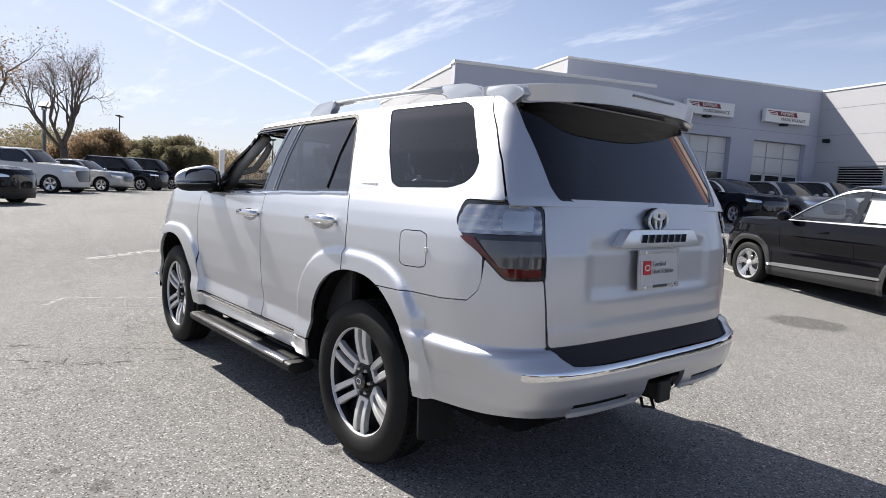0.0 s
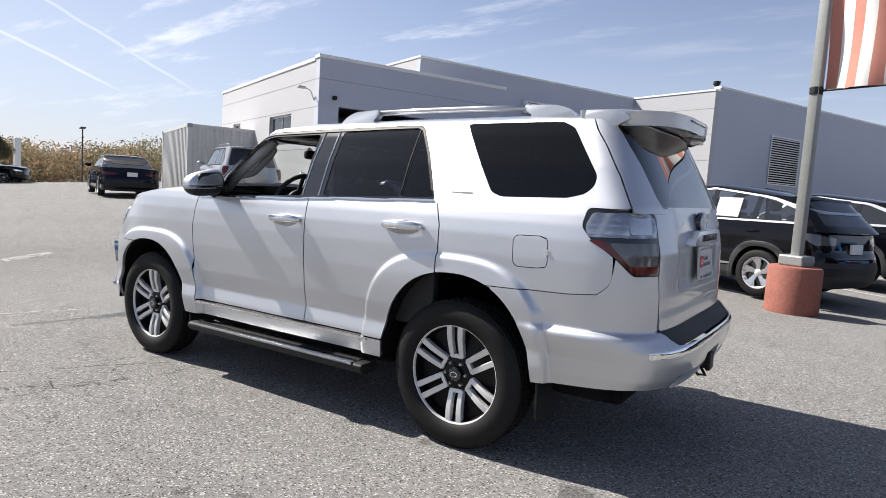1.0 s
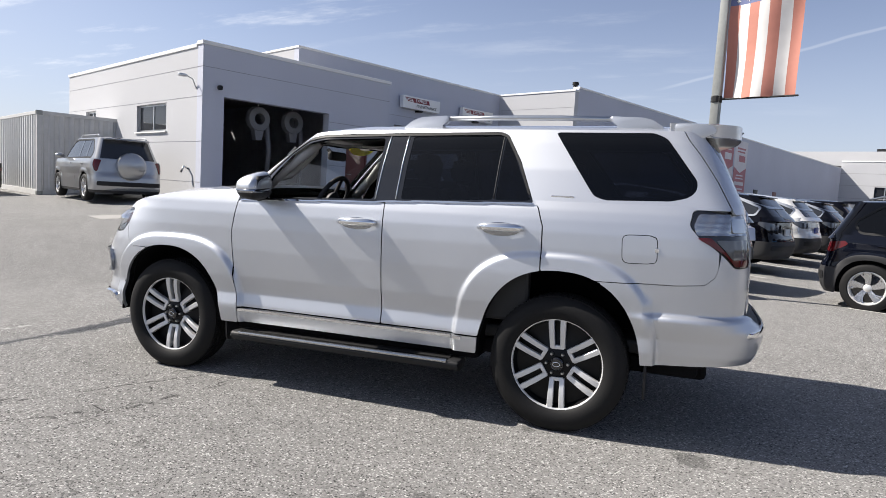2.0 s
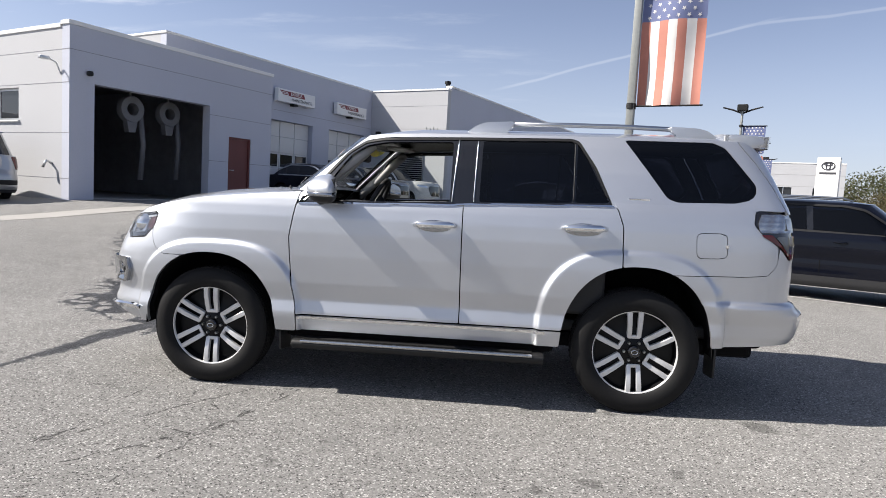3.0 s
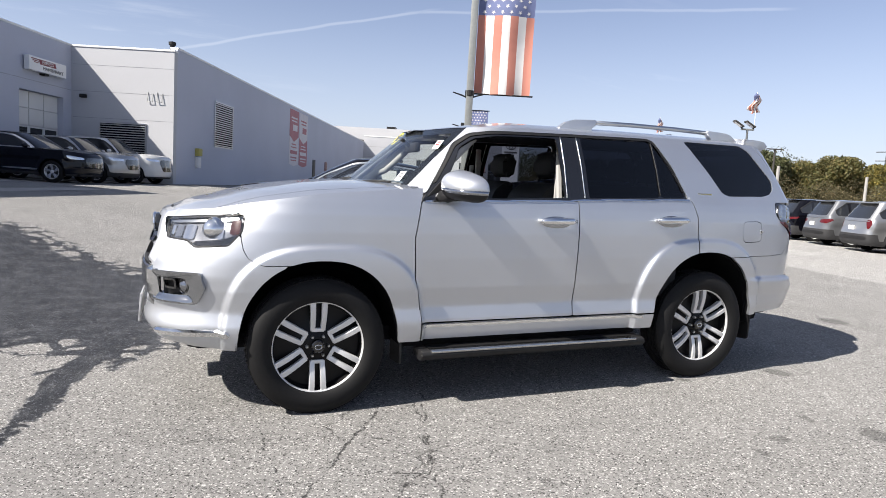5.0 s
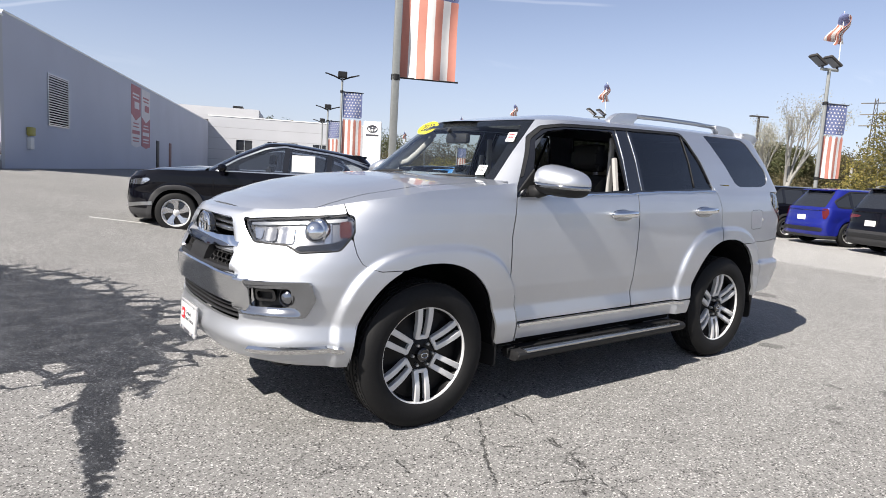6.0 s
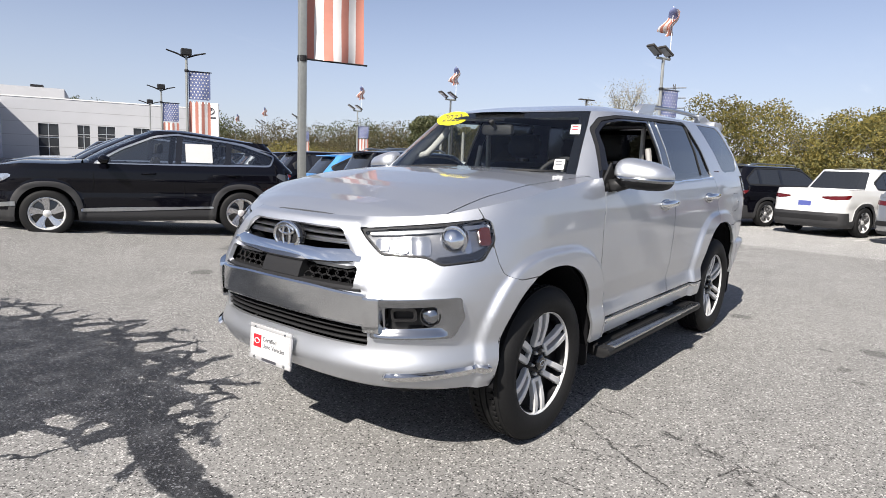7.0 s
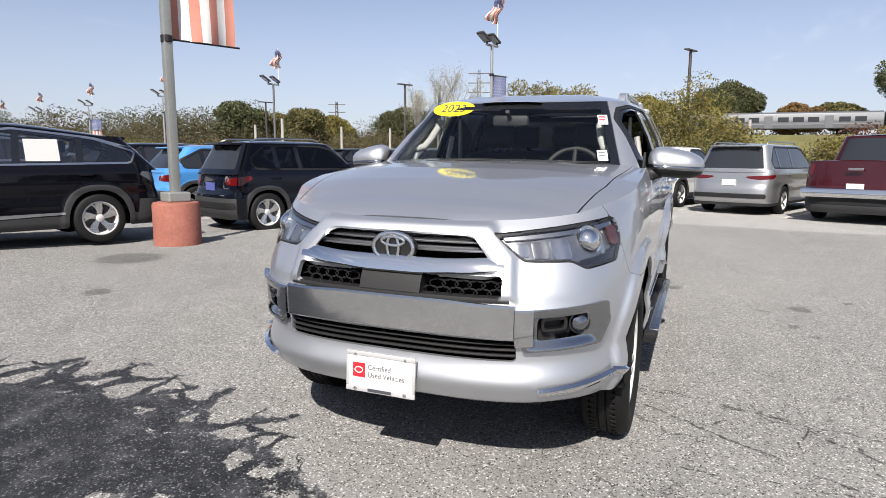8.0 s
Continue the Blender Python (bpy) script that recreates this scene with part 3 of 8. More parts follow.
for c in ((-0.03, 6.68, -0.33, 0.03, 4.86, 4.96), (-0.03, 0.33, -10.78, -0.33, 4.80, 4.90), (5.45, 17.48, -4.11, -3.75, 6.28, 6.36), (17.42, 17.78, -3.75, 0.63, 6.28, 6.36), (17.78, 73.4, 0.27, 0.63, 6.45, 6.53), (5.45, 5.81, -14, -4.11, 6.28, 6.36)):
    part("coping", box(*c, bevel=0.01), CAP, service)
part("room_floor", box(0.3, 17.45, -10.4, -0.3, Z0, 0.74), CONCRETE, service)

# ---- details of the service building (k runs along the front, y towards the yard) ----
SIGN_RED = material("maroon_sign", (0.20, 0.025, 0.035), 0.45, vary=0.05)
SIGN_GREY = material("grey_sign", (0.16, 0.16, 0.17), 0.45, vary=0.05)
BANNER_RED = material("red_banner", (0.40, 0.17, 0.19), 0.7, vary=0.08, scale=3)
BANNER_PALE = material("pale_banner", (0.62, 0.60, 0.62), 0.7, vary=0.06, scale=3)
BEACON = material("dull_yellow_plastic", (0.40, 0.36, 0.10), 0.6, vary=0.1)
JOINT_PALE = material("pale_wall_joint", (0.33, 0.33, 0.34), 0.9, vary=0.05)
JOINT = material("wall_joint", (0.27, 0.275, 0.30), 0.9, vary=0.05)


def bay_door(k0, k1, y, z0, z1, rows=5, cols=3):
    """A sectional door: white panels, one row of panes, standing back in its opening."""
    d = thing("bay_door", "closed white sectional garage door with a row of panes", "door", HOUSE, "bay doors")
    h = (z1 - z0) / rows
    w = (k1 - k0) / cols
    for r in range(rows):
        for c in range(cols):
            b = (k0 + c * w + 0.015, k0 + (c + 1) * w - 0.015, y - 0.05, y, z0 + r * h + 0.012, z0 + (r + 1) * h - 0.012)
            if r == 2 and rows == 5:
                bm = bmesh.new()
                for q in ((b[0], b[1], b[2], b[3], b[4], b[4] + 0.06), (b[0], b[1], b[2], b[3], b[5] - 0.06, b[5]), (b[0], b[0] + 0.06, b[2], b[3], b[4] + 0.06, b[5] - 0.06), (b[1] - 0.06, b[1], b[2], b[3], b[4] + 0.06, b[5] - 0.06)):
                    box(*q, bm=bm)
                part("pane_frame", bm, PANEL_WHITE, d)
                part("pane", box(b[0] + 0.06, b[1] - 0.06, y - 0.035, y - 0.025, b[4] + 0.06, b[5] - 0.06), WINDOW_DARK, d)
            else:
                part("panel", box(*b, bevel=0.012), PANEL_WHITE, d)
    part("backing", box(k0, k1, y - 0.09, y - 0.055, z0, z1), ALU, d)
    return d


bay_door(10.35, 13.05, -4.02, 0.74, 4.06)
bay_door(14.2, 16.9, -4.02, 0.74, 4.06)
red_door = thing("steel_door", "closed maroon steel door with a lever handle", "door", HOUSE)
part("leaf", box(4.94, 5.72, -0.12, -0.07, 0.75, 2.68, 0.006), DOOR_RED, red_door)
bm = bmesh.new()
for q in ((4.885, 4.94, -0.2, -0.03, 0.74, 2.735), (5.72, 5.775, -0.2, -0.03, 0.74, 2.735), (4.94, 5.72, -0.2, -0.03, 2.68, 2.735)):
    box(*q, bm=bm)
part("frame", bm, DOOR_RED, red_door)
part("lever", tube([(5.0, -0.07, 1.72), (5.0, -0.02, 1.72), (5.12, -0.02, 1.72)], 0.012, 8), SATIN, red_door)

for k0 in (10.55, 14.38):
    s = thing("wall_sign", "white wall sign with maroon and grey lettering", "sign", HOUSE, "service signs")
    part("board", box(k0, k0 + 2.27, -3.72, -3.50, 4.80, 5.33, 0.02), WHITE, s)
    part("bracket", box(k0 + 1.0, k0 + 1.25, -3.80, -3.55, 4.72, 4.80), PLASTIC, s)
    part("red_band", prism([(k0 + 0.62, 5.08), (k0 + 1.62, 5.08), (k0 + 1.54, 5.26), (k0 + 0.54, 5.26)], -3.50, -3.494, "y"), SIGN_RED, s)
    face = Matrix.Translation((0, -3.49, 0)) @ Matrix.Rotation(radians(90), 4, "X")
    lettering("word", "EXPRESS", 0.185, WHITE, s, Matrix.Translation((k0 + 1.08, 0, 5.17)) @ face, 0.003)
    lettering("word", "MAINTENANCE", 0.18, SIGN_GREY, s, Matrix.Translation((k0 + 1.42, 0, 4.95)) @ face, 0.003)
    for i in range(3):
        part("wing_stripe", prism([(k0 + 0.12 + 0.08 * i, 5.22 - 0.06 * i), (k0 + 0.52, 5.22 - 0.06 * i), (k0 + 0.55, 5.255 - 0.06 * i), (k0 + 0.08 + 0.08 * i, 5.255 - 0.06 * i)], -3.50, -3.494, "y"), SIGN_RED, s)


def louvre(name, box_, along, count):
    """A louvred grille: frame and slats. box_: from, to, plane, bottom, top."""
    a, b, p, z0, z1 = box_
    g = thing(name, "grey louvred vent grille in the wall", "vent", HOUSE, "wall vents")
    put = (lambda u0, u1, w0, w1, q0, q1: (u0, u1, p + w0, p + w1, q0, q1)) if along == "x" else (lambda u0, u1, w0, w1, q0, q1: (p - w1, p - w0, u0, u1, q0, q1))
    part("backing", box(*put(a, b, 0.005, 0.015, z0, z1)), UNDER, g)
    for q in ((a, b, 0.01, 0.05, z0 - 0.05, z0), (a, b, 0.01, 0.05, z1, z1 + 0.05), (a - 0.05, a, 0.01, 0.05, z0 - 0.05, z1 + 0.05), (b, b + 0.05, 0.01, 0.05, z0 - 0.05, z1 + 0.05)):
        part("frame", box(*put(*q)), SATIN, g)
    h = (z1 - z0) / count
    for i in range(count):
        part("slat", box(*put(a, b, 0.015, 0.055, z0 + i * h + 0.30 * h, z0 + i * h + 0.66 * h)), ALU, g)


louvre("louvre", (-2.53, -0.60, 17.45, 1.95, 3.16), "y", 12)
louvre("louvre", (22.05, 24.55, 0.6, 2.66, 4.82), "x", 20)

for k0, top_mat, low_mat in ((36.3, BANNER_RED, BANNER_PALE), (39.2, BANNER_PALE, BANNER_RED)):
    b = thing("wall_banner", "tall red and white banner on the grey wall", "banner", HOUSE, "wall banners")
    part("upper_field", prism([(k0, 6.25), (k0 + 2.6, 6.25), (k0 + 2.6, 4.35), (k0 + 1.3, 3.95), (k0, 4.35)], 0.605, 0.618, "y"), top_mat, b)
    part("lower_field", prism([(k0, 4.34), (k0 + 1.3, 3.94), (k0 + 2.6, 4.34), (k0 + 2.6, 2.3), (k0 + 1.3, 2.15), (k0, 2.3)], 0.605, 0.618, "y"), low_mat, b)
    for z0, z1, u0, u1, mt in ((5.62, 5.74, 0.4, 2.2, low_mat), (5.40, 5.50, 0.5, 2.1, low_mat), (4.75, 5.20, 0.9, 2.2, low_mat), (3.72, 3.80, 0.6, 2.0, top_mat), (3.50, 3.58, 0.5, 2.1, top_mat), (3.05, 3.30, 0.3, 2.3, top_mat), (2.74, 2.84, 0.4, 2.2, top_mat), (2.54, 2.62, 0.5, 2.1, top_mat)):
        part("print_bar", box(k0 + u0, k0 + u1, 0.618, 0.622, z0, z1), mt, b)

# joints cut in the render coat
for q in ((0.0, 6.65, -0.003, 0.004, 4.28, 4.295), (4.14, 6.65, -0.003, 0.004, 3.30, 3.315), (4.14, 4.88, -0.003, 0.004, 1.95, 1.965), (5.78, 6.65, -0.003, 0.004, 1.95, 1.965), (-0.004, 0.003, -10.7, -0.01, 4.28, 4.295), (-0.004, 0.003, -10.7, -0.01, 3.50, 3.515), (-0.004, 0.003, -10.7, -0.01, 2.30, 2.315), (-0.004, 0.003, -10.7, -0.01, 1.20, 1.215), (6.66, 17.44, -3.783, -3.776, 4.45, 4.465), (17.446, 17.453, -3.7, 0.59, 5.55, 5.565), (17.446, 17.453, -3.7, 0.59, 4.45, 4.465), (17.446, 17.453, -3.7, 0.59, 3.35, 3.365)):
    part("wall_joint", box(*q), JOINT, service)

# end windows
for y0, y1 in ((-4.33, -2.20), (-8.9, -7.9)):
    wd = thing("end_window", "aluminium two-light window in the end wall", "window", HOUSE, "end windows")
    for q in ((0.08, 0.14, y0, y1, 2.62, 2.68), (0.08, 0.14, y0, y1, 3.38, 3.44), (0.08, 0.14, y0, y0 + 0.06, 2.68, 3.38), (0.08, 0.14, y1 - 0.06, y1, 2.68, 3.38), (0.08, 0.14, (y0 + y1) / 2 - 0.03, (y0 + y1) / 2 + 0.03, 2.68, 3.38)):
        part("frame", box(*q), ALU, wd)
    part("pane", box(0.10, 0.115, y0 + 0.06, (y0 + y1) / 2 - 0.03, 2.68, 3.38), WINDOW_DARK, wd)
    part("pane", box(0.10, 0.115, (y0 + y1) / 2 + 0.03, y1 - 0.06, 2.68, 3.38), WINDOW_DARK, wd)
    part("sill", box(-0.05, 0.08, y0 - 0.05, y1 + 0.05, 2.58, 2.62), CAP, wd)

# wall fittings
def fitting(name, label, cat, bits, mat):
    f = thing(name, label, cat, HOUSE, "wall fittings")
    for nm, bm in bits:
        part(nm, bm, mat, f, smooth=True)


fitting("flood_lamp", "small white twin flood lamp on the wall corner", "lamp", [("arm", tube([(0.0, -0.35, 3.70), (-0.10, -0.37, 3.95), (-0.25, -0.40, 4.02)], 0.018, 8)), ("head", box(-0.48, -0.25, -0.46, -0.34, 3.98, 4.06, 0.02))], ALU)
fitting("camera", "small dark camera on the wall", "camera", [("dome", box(0.40, 0.52, 0.0, 0.14, 3.72, 3.84, 0.03))], PLASTIC)
fitting("wall_lamp", "small dark wall lamp", "lamp", [("body", box(17.24, 17.45, -3.35, -3.10, 4.16, 4.32, 0.04))], PLASTIC)
fitting("vent_stack", "short dark roof vent pipe", "pipe", [("pipe", lathe([(0.10, 6.0), (0.10, 6.62), (0.15, 6.64), (0.15, 6.76), (0.0, 6.80)], 16, axis="z"))], PLASTIC)
bpy.data.objects["vent_stack"].matrix_basis = HOUSE @ Matrix.Translation((17.9, 0.3, 0))
for yy in (-0.38, 0.02):
    fitting("wall_bracket", "dark bent metal bracket on the pale wall", "bracket", [("strap", tube([(17.44, yy - 0.12, 4.55), (17.38, yy - 0.12, 4.15), (17.38, yy + 0.10, 4.15), (17.44, yy + 0.10, 4.50)], 0.016, 6))], POLE)
fitting("fire_call", "yellow and white call box on the wall", "box", [("case", box(19.75, 20.10, 0.60, 0.76, 1.5, 2.0, 0.03))], PANEL_WHITE)
fitting("call_lamp", "dull yellow lamp head over the call box", "lamp", [("head", box(19.70, 20.15, 0.60, 0.80, 2.05, 2.40, 0.04))], BEACON)
for k0 in (44.0, 49.0):
    fitting("wall_door", "dark narrow door in the long wall", "door", [("leaf", box(k0, k0 + 1.0, 0.60, 0.64, 0.72, 2.9, 0.01))], DOOR_RED if k0 > 46 else PLASTIC)
tap = thing("wall_hose_tap", "silver hose bib on the end wall", "tap", HOUSE)
part("pipe", tube([(0.0, -0.7, 1.55), (-0.14, -0.7, 1.62), (-0.2, -0.74, 1.45)], 0.035, 8), SATIN, tap, smooth="all")

# inside the open bay: hose reels and back wall
part("room_back", box(0.3, 17.45, -11.0, -10.9, 0.74, 4.5), DARK_ROOM, service)
part("room_side", box(6.2, 6.34, -10.9, -0.3, 0.74, 4.5), DARK_ROOM, service)
REEL = material("grey_reel_plastic", (0.13, 0.132, 0.142), 0.5, vary=0.08)
for k0, yr, zr in ((2.1, -0.75, 3.17), (3.42, -0.95, 3.22)):
    reel = thing("exhaust_reel", "grey round exhaust hose reel under the ceiling", "reel", HOUSE, "exhaust reels")
    part("drum", lathe([(0.17, -0.12), (0.34, -0.12), (0.36, -0.08), (0.36, 0.08), (0.34, 0.12), (0.17, 0.12)], 28, closed=True), REEL, reel, m=Matrix.Translation((k0, yr, zr)), smooth=True)
    part("bracket", prism([(-0.16, -0.32), (0.16, -0.32), (0.10, -0.62), (-0.10, -0.62)], -0.10, 0.10, "y", 0.01), REEL, reel, m=Matrix.Translation((k0, yr, zr)))
    part("hanger", tube([(k0, yr, zr + 0.3), (k0, yr, 4.45)], 0.03, 8), POLE, reel)
    part("hose", tube([(k0 + 0.3, yr, zr - 0.1), (k0 + 0.40, yr, zr - 0.9), (k0 + 0.36, yr - 0.05, zr - 1.9)], 0.075, 10), GREY_INK, reel, smooth="all")
part("hanging_cloth", prism(fillet([(0.9, 1.1), (1.3, 1.05), (1.9, 2.2), (1.75, 2.3)], 0.1), -5.0, -4.8, "y"), GREY_INK, service)

# far wing
wing = thing("far_wing", "pale far wing of the dealership with flat roof", "building", HOUSE)
wall("wing_wall", 73.4, 73.7, 0.6, 20, 0.3, 7.2, WALL_PALE, [(3.9, 5.8, 0.72, 4.5), (7.6, 8.8, 1.9, 4.5), (9.6, 11.3, 2.2, 4.5), (13.2, 14.9, 2.2, 4.5), (17, 19, 2.2, 4.5)], axis="y", parent=wing)
part("roof", box(73.7, 95, 0.6, 20, 6.8, 7.0), CONCRETE, wing)
part("coping", box(73.36, 73.74, 0.6, 20, 7.2, 7.32), CAP, wing)
part("penthouse", box(75.5, 90, -8, 6.4, 6.9, 8.5), WALL_PALE, wing)
part("penthouse_unit", box(78, 80, 3.0, 4.2, 8.5, 9.0), PLASTIC, wing)
for y0, y1, z0, z1 in ((3.9, 5.8, 0.72, 4.5), (7.6, 8.8, 1.9, 4.5), (9.6, 11.3, 2.2, 4.5), (13.2, 14.9, 2.2, 4.5), (17, 19, 2.2, 4.5)):
    w_ = part("window", box(73.55, 73.6, y0, y1, z0, z1), WINDOW_DARK, wing)
    part("bar", box(73.5, 73.56, (y0 + y1) / 2 - 0.04, (y0 + y1) / 2 + 0.04, z0, z1), ALU, w_)
    part("bar", box(73.5, 73.56, y0, y1, z0 + (z1 - z0) * 0.6, z0 + (z1 - z0) * 0.6 + 0.08), ALU, w_)

for zz in (2.0, 3.2, 4.6, 5.9):
    part("wall_joint", box(73.394, 73.402, 0.6, 20, zz, zz + 0.05), JOINT_PALE, wing)

# concrete gutter across the yard before the bays
gut = []
gy0 = np.linspace(-3.5, 8, 40)
for yy in gy0:
    for off in (2.25, 2.95):
        p = HOUSE @ Vector((yy, off, 0))
        gut.append((p.x, p.y, float(ground_z(p.x, p.y)) + 0.006))
gutter = mesh_ob("gutter", gut, [(2 * i, 2 * i + 1, 2 * i + 3, 2 * i + 2) for i in range(len(gy0) - 1)], CONCRETE)
tagged(gutter, "pale concrete gutter strip in the asphalt", "gutter", kind="structure")

# ---- the silver car ----
CAR = Matrix(((0.99984, -0.00014, 0.0180, 0), (0, 0.99997, 0.0080, 0), (-0.0180, -0.0080, 0.99981, 0), (0, 0, 0, 1)))
suv = thing("suv", "clean silver four-door SUV with chrome trim, parked on asphalt", "car", CAR)

lerp = np.interp
AX_F, AX_R = 1.395, -1.395


def sq(x, z, cx, cz, a, b, n):
    """Distance-like value outside a squarish arch, negative within."""
    u = (np.abs((x - cx) / a) ** n + np.abs(np.maximum(z - cz, 0) / b) ** n) ** (1 / n) - 1
    return u * min(a, b)


def arch_in(x, z):
    return np.minimum(sq(x, z, 1.385, 0.36, 0.455, 0.535, 2.3), sq(x, z, -1.385, 0.36, 0.465, 0.575, 2.3))


def arch_out(x, z):
    return np.minimum(sq(x, z, 1.345, 0.36, 0.575, 0.61, 2.9), sq(x, z, -1.345, 0.36, 0.575, 0.66, 2.9))


def half_low(x, z):
    y = lerp(z, [0.36, 0.44, 0.50, 0.525, 0.600, 0.618, 0.72, 0.90, 1.05, 1.15, 1.22, 1.27, 1.32], [0.875, 0.895, 0.904, 0.905, 0.890, 0.8905, 0.909, 0.922, 0.924, 0.918, 0.905, 0.890, 0.868])
    y = y - 0.030 * step(1.0, 2.2, x) * step(0.9, 1.2, z) - 0.02 * step(-1.3, -2.3, x)
    band = (1 - step(-0.012, 0.012, arch_out(x, z)))
    return y + 0.034 * band * (1 - 0.5 * step(0.8, 1.05, z)) + 0.024 * step(-1.70, -2.0, x) * step(0.745, 0.715, z) * (1 - 1.7 * step(0.70, 0.46, z))


def shoulder(x):
    return lerp(x, [-3, 0.75, 1.0, 1.41, 1.7, 1.95, 2.06, 2.17, 2.4], [1.32, 1.32, 1.300, 1.262, 1.215, 1.160, 1.145, 1.132, 1.115])


def nose_x(z):
    return lerp(z, [0.36, 0.42, 0.50, 0.60, 0.70, 0.78, 0.86, 0.95, 1.05, 1.10, 1.132, 1.2], [2.20, 2.27, 2.315, 2.325, 2.325, 2.335, 2.32, 2.285, 2.255, 2.225, 2.185, 2.10])


def tail_x(z):
    return lerp(z, [0.36, 0.45, 0.52, 0.60, 0.66, 0.70, 0.74, 0.9, 1.1, 1.32], [-2.36, -2.44, -2.475, -2.485, -2.48, -2.43, -2.395, -2.40, -2.395, -2.345])


LOW = shell(nose_x, tail_x, lambda z: 1.42, lambda z: -1.85, lambda z: lerp(z, [0.4, 0.8, 1.1, 1.3], [3.2, 3.1, 2.45, 2.3]), lambda z: lerp(z, [0.4, 0.66, 0.72, 1.3], [4.2, 4.4, 4.8, 4.8]),
            half_low, lambda x: shoulder(x) if np.ndim(x) else 1.32, 0.36, 84, 0.0125)
LX, LY, LZ = LOW[..., 0], LOW[..., 1], LOW[..., 2]
AY = np.abs(LY)


def nose_up(z):
    return lerp(z, [1.15, 1.25, 1.70, 1.80], [1.215, 1.10, 0.575, 0.46])


def tail_up(z):
    return lerp(z, [1.15, 1.32, 1.72, 1.8], [-2.385, -2.345, -2.165, -2.13])


def half_up(x, z):
    y = lerp(z, [1.15, 1.26, 1.32, 1.50, 1.66, 1.74, 1.80], [0.905, 0.886, 0.866, 0.800, 0.722, 0.672, 0.62])
    return y - 0.02 * step(-1.2, -2.3, x) - 0.012 * step(0.2, 0.9, x)


def rail_z(x):
    return lerp(x, [-2.4, -1.8, -0.8, 0.0, 0.45, 0.62, 0.8], [1.720, 1.738, 1.738, 1.730, 1.712, 1.700, 1.67])


UP = shell(nose_up, tail_up, lambda z: nose_up(z) - 0.46, lambda z: tail_up(z) + 0.30, lambda z: 2.6, lambda z: 4.6, half_up,
           lambda x: rail_z(x) if np.ndim(x) else 1.728, 1.18, 46, 0.0125)
UX, UY, UZ = UP[..., 0], UP[..., 1], UP[..., 2]
UA = np.abs(UY)


def cross_panel(xs, half, low, crown, power, nv=61):
    """A sheet across the car: rows along x, columns across."""
    v = np.linspace(-1, 1, nv)
    v = np.sign(v) * (1 - (1 - np.abs(v)) ** 1.5)
    X = np.repeat(xs[:, None], nv, 1)
    V = np.repeat(v[None], len(xs), 0)
    return np.stack([X, V * half(xs)[:, None], low(xs)[:, None] + crown(xs)[:, None] * (1 - np.abs(V) ** power)], 2), V


# roof
rx = np.linspace(-2.165, 0.60, 150)


def roof_half(x):
    z = rail_z(x)
    h = half_up(x, z)
    nb = np.clip((x - (nose_up(z) - 0.46)) / 0.46, 0, 0.985)
    rb = np.clip(((tail_up(z) + 0.30) - x) / 0.30, 0, 0.985)
    return h * (1 - nb ** 2.6) ** (1 / 2.6) * (1 - rb ** 4.6) ** (1 / 4.6)


ROOF, RV = cross_panel(rx, roof_half, rail_z, lambda x: 0.058 - 0.052 * step(0.0, 0.62, x) - 0.02 * step(-1.8, -2.2, x), 4.0)
skin("roof_panel", ROOF, np.ones(RV.shape), SILVER, suv, 0, out=(0, 0, 0.5))

# hood and fender tops
hx = np.linspace(0.80, 2.178, 120)


def hood_half(x):
    z = shoulder(x)
    u = np.clip((x - 1.42) / (nose_x(z) - 1.42), 0, 0.99)
    n = lerp(z, [0.4, 0.8, 1.1, 1.3], [3.2, 3.1, 2.45, 2.3])
    return half_low(x, z) * (1 - u ** n) ** (1 / n)


HOOD = cross_panel(hx, hood_half, shoulder, lambda x: lerp(x, [0.8, 1.2, 1.8, 2.05, 2.12, 2.178], [0.035, 0.055, 0.058, 0.038, 0.022, 0.004]), 3.2)[0]
GAP = 0.0035



def clear_of(*fs):
    """Inside all of the given regions."""
    out = fs[0]
    for f in fs[1:]:
        out = np.minimum(out, f)
    return out


def merge(obs):
    """Several panels of one pressing as one mesh."""
    obs = [o for o in obs if o]
    bm = bmesh.new()
    for o in obs:
        bm.from_mesh(o.data)
    bm.to_mesh(obs[0].data)
    bm.free()
    for o in obs[1:]:
        bpy.data.objects.remove(o)
    return obs[0]


def door_front(z):
    return lerp(z, [0.40, 0.49, 0.55, 0.78, 1.02, 1.215, 1.32], [0.79, 0.79, 0.793, 0.834, 0.847, 0.812, 0.785])


def door_rear(z):
    return lerp(z, [0.40, 0.94, 1.173, 1.274, 1.32], [-1.283, -1.281, -1.277, -1.244, -1.214])


def nose_seam(z):
    return lerp(z, [0.30, 0.868, 0.880, 0.905, 0.95, 1.0, 1.4], [1.70, 1.70, 1.745, 1.785, 1.808, 1.818, 1.84])


def of_bumper(x, z):
    """Positive on the bumper's side of the seam, which drops from the lamp and then runs level to the wheel arch."""
    return np.minimum(x - 1.385, np.maximum(x - nose_seam(z), 0.868 - z))


def tail_seam(x):
    return lerp(x, [-2.5, -2.215, -2.207, -2.199, -2.144, -2.0, -1.3], [1.30, 1.30, 1.05, 0.966, 0.914, 0.901, 0.890])


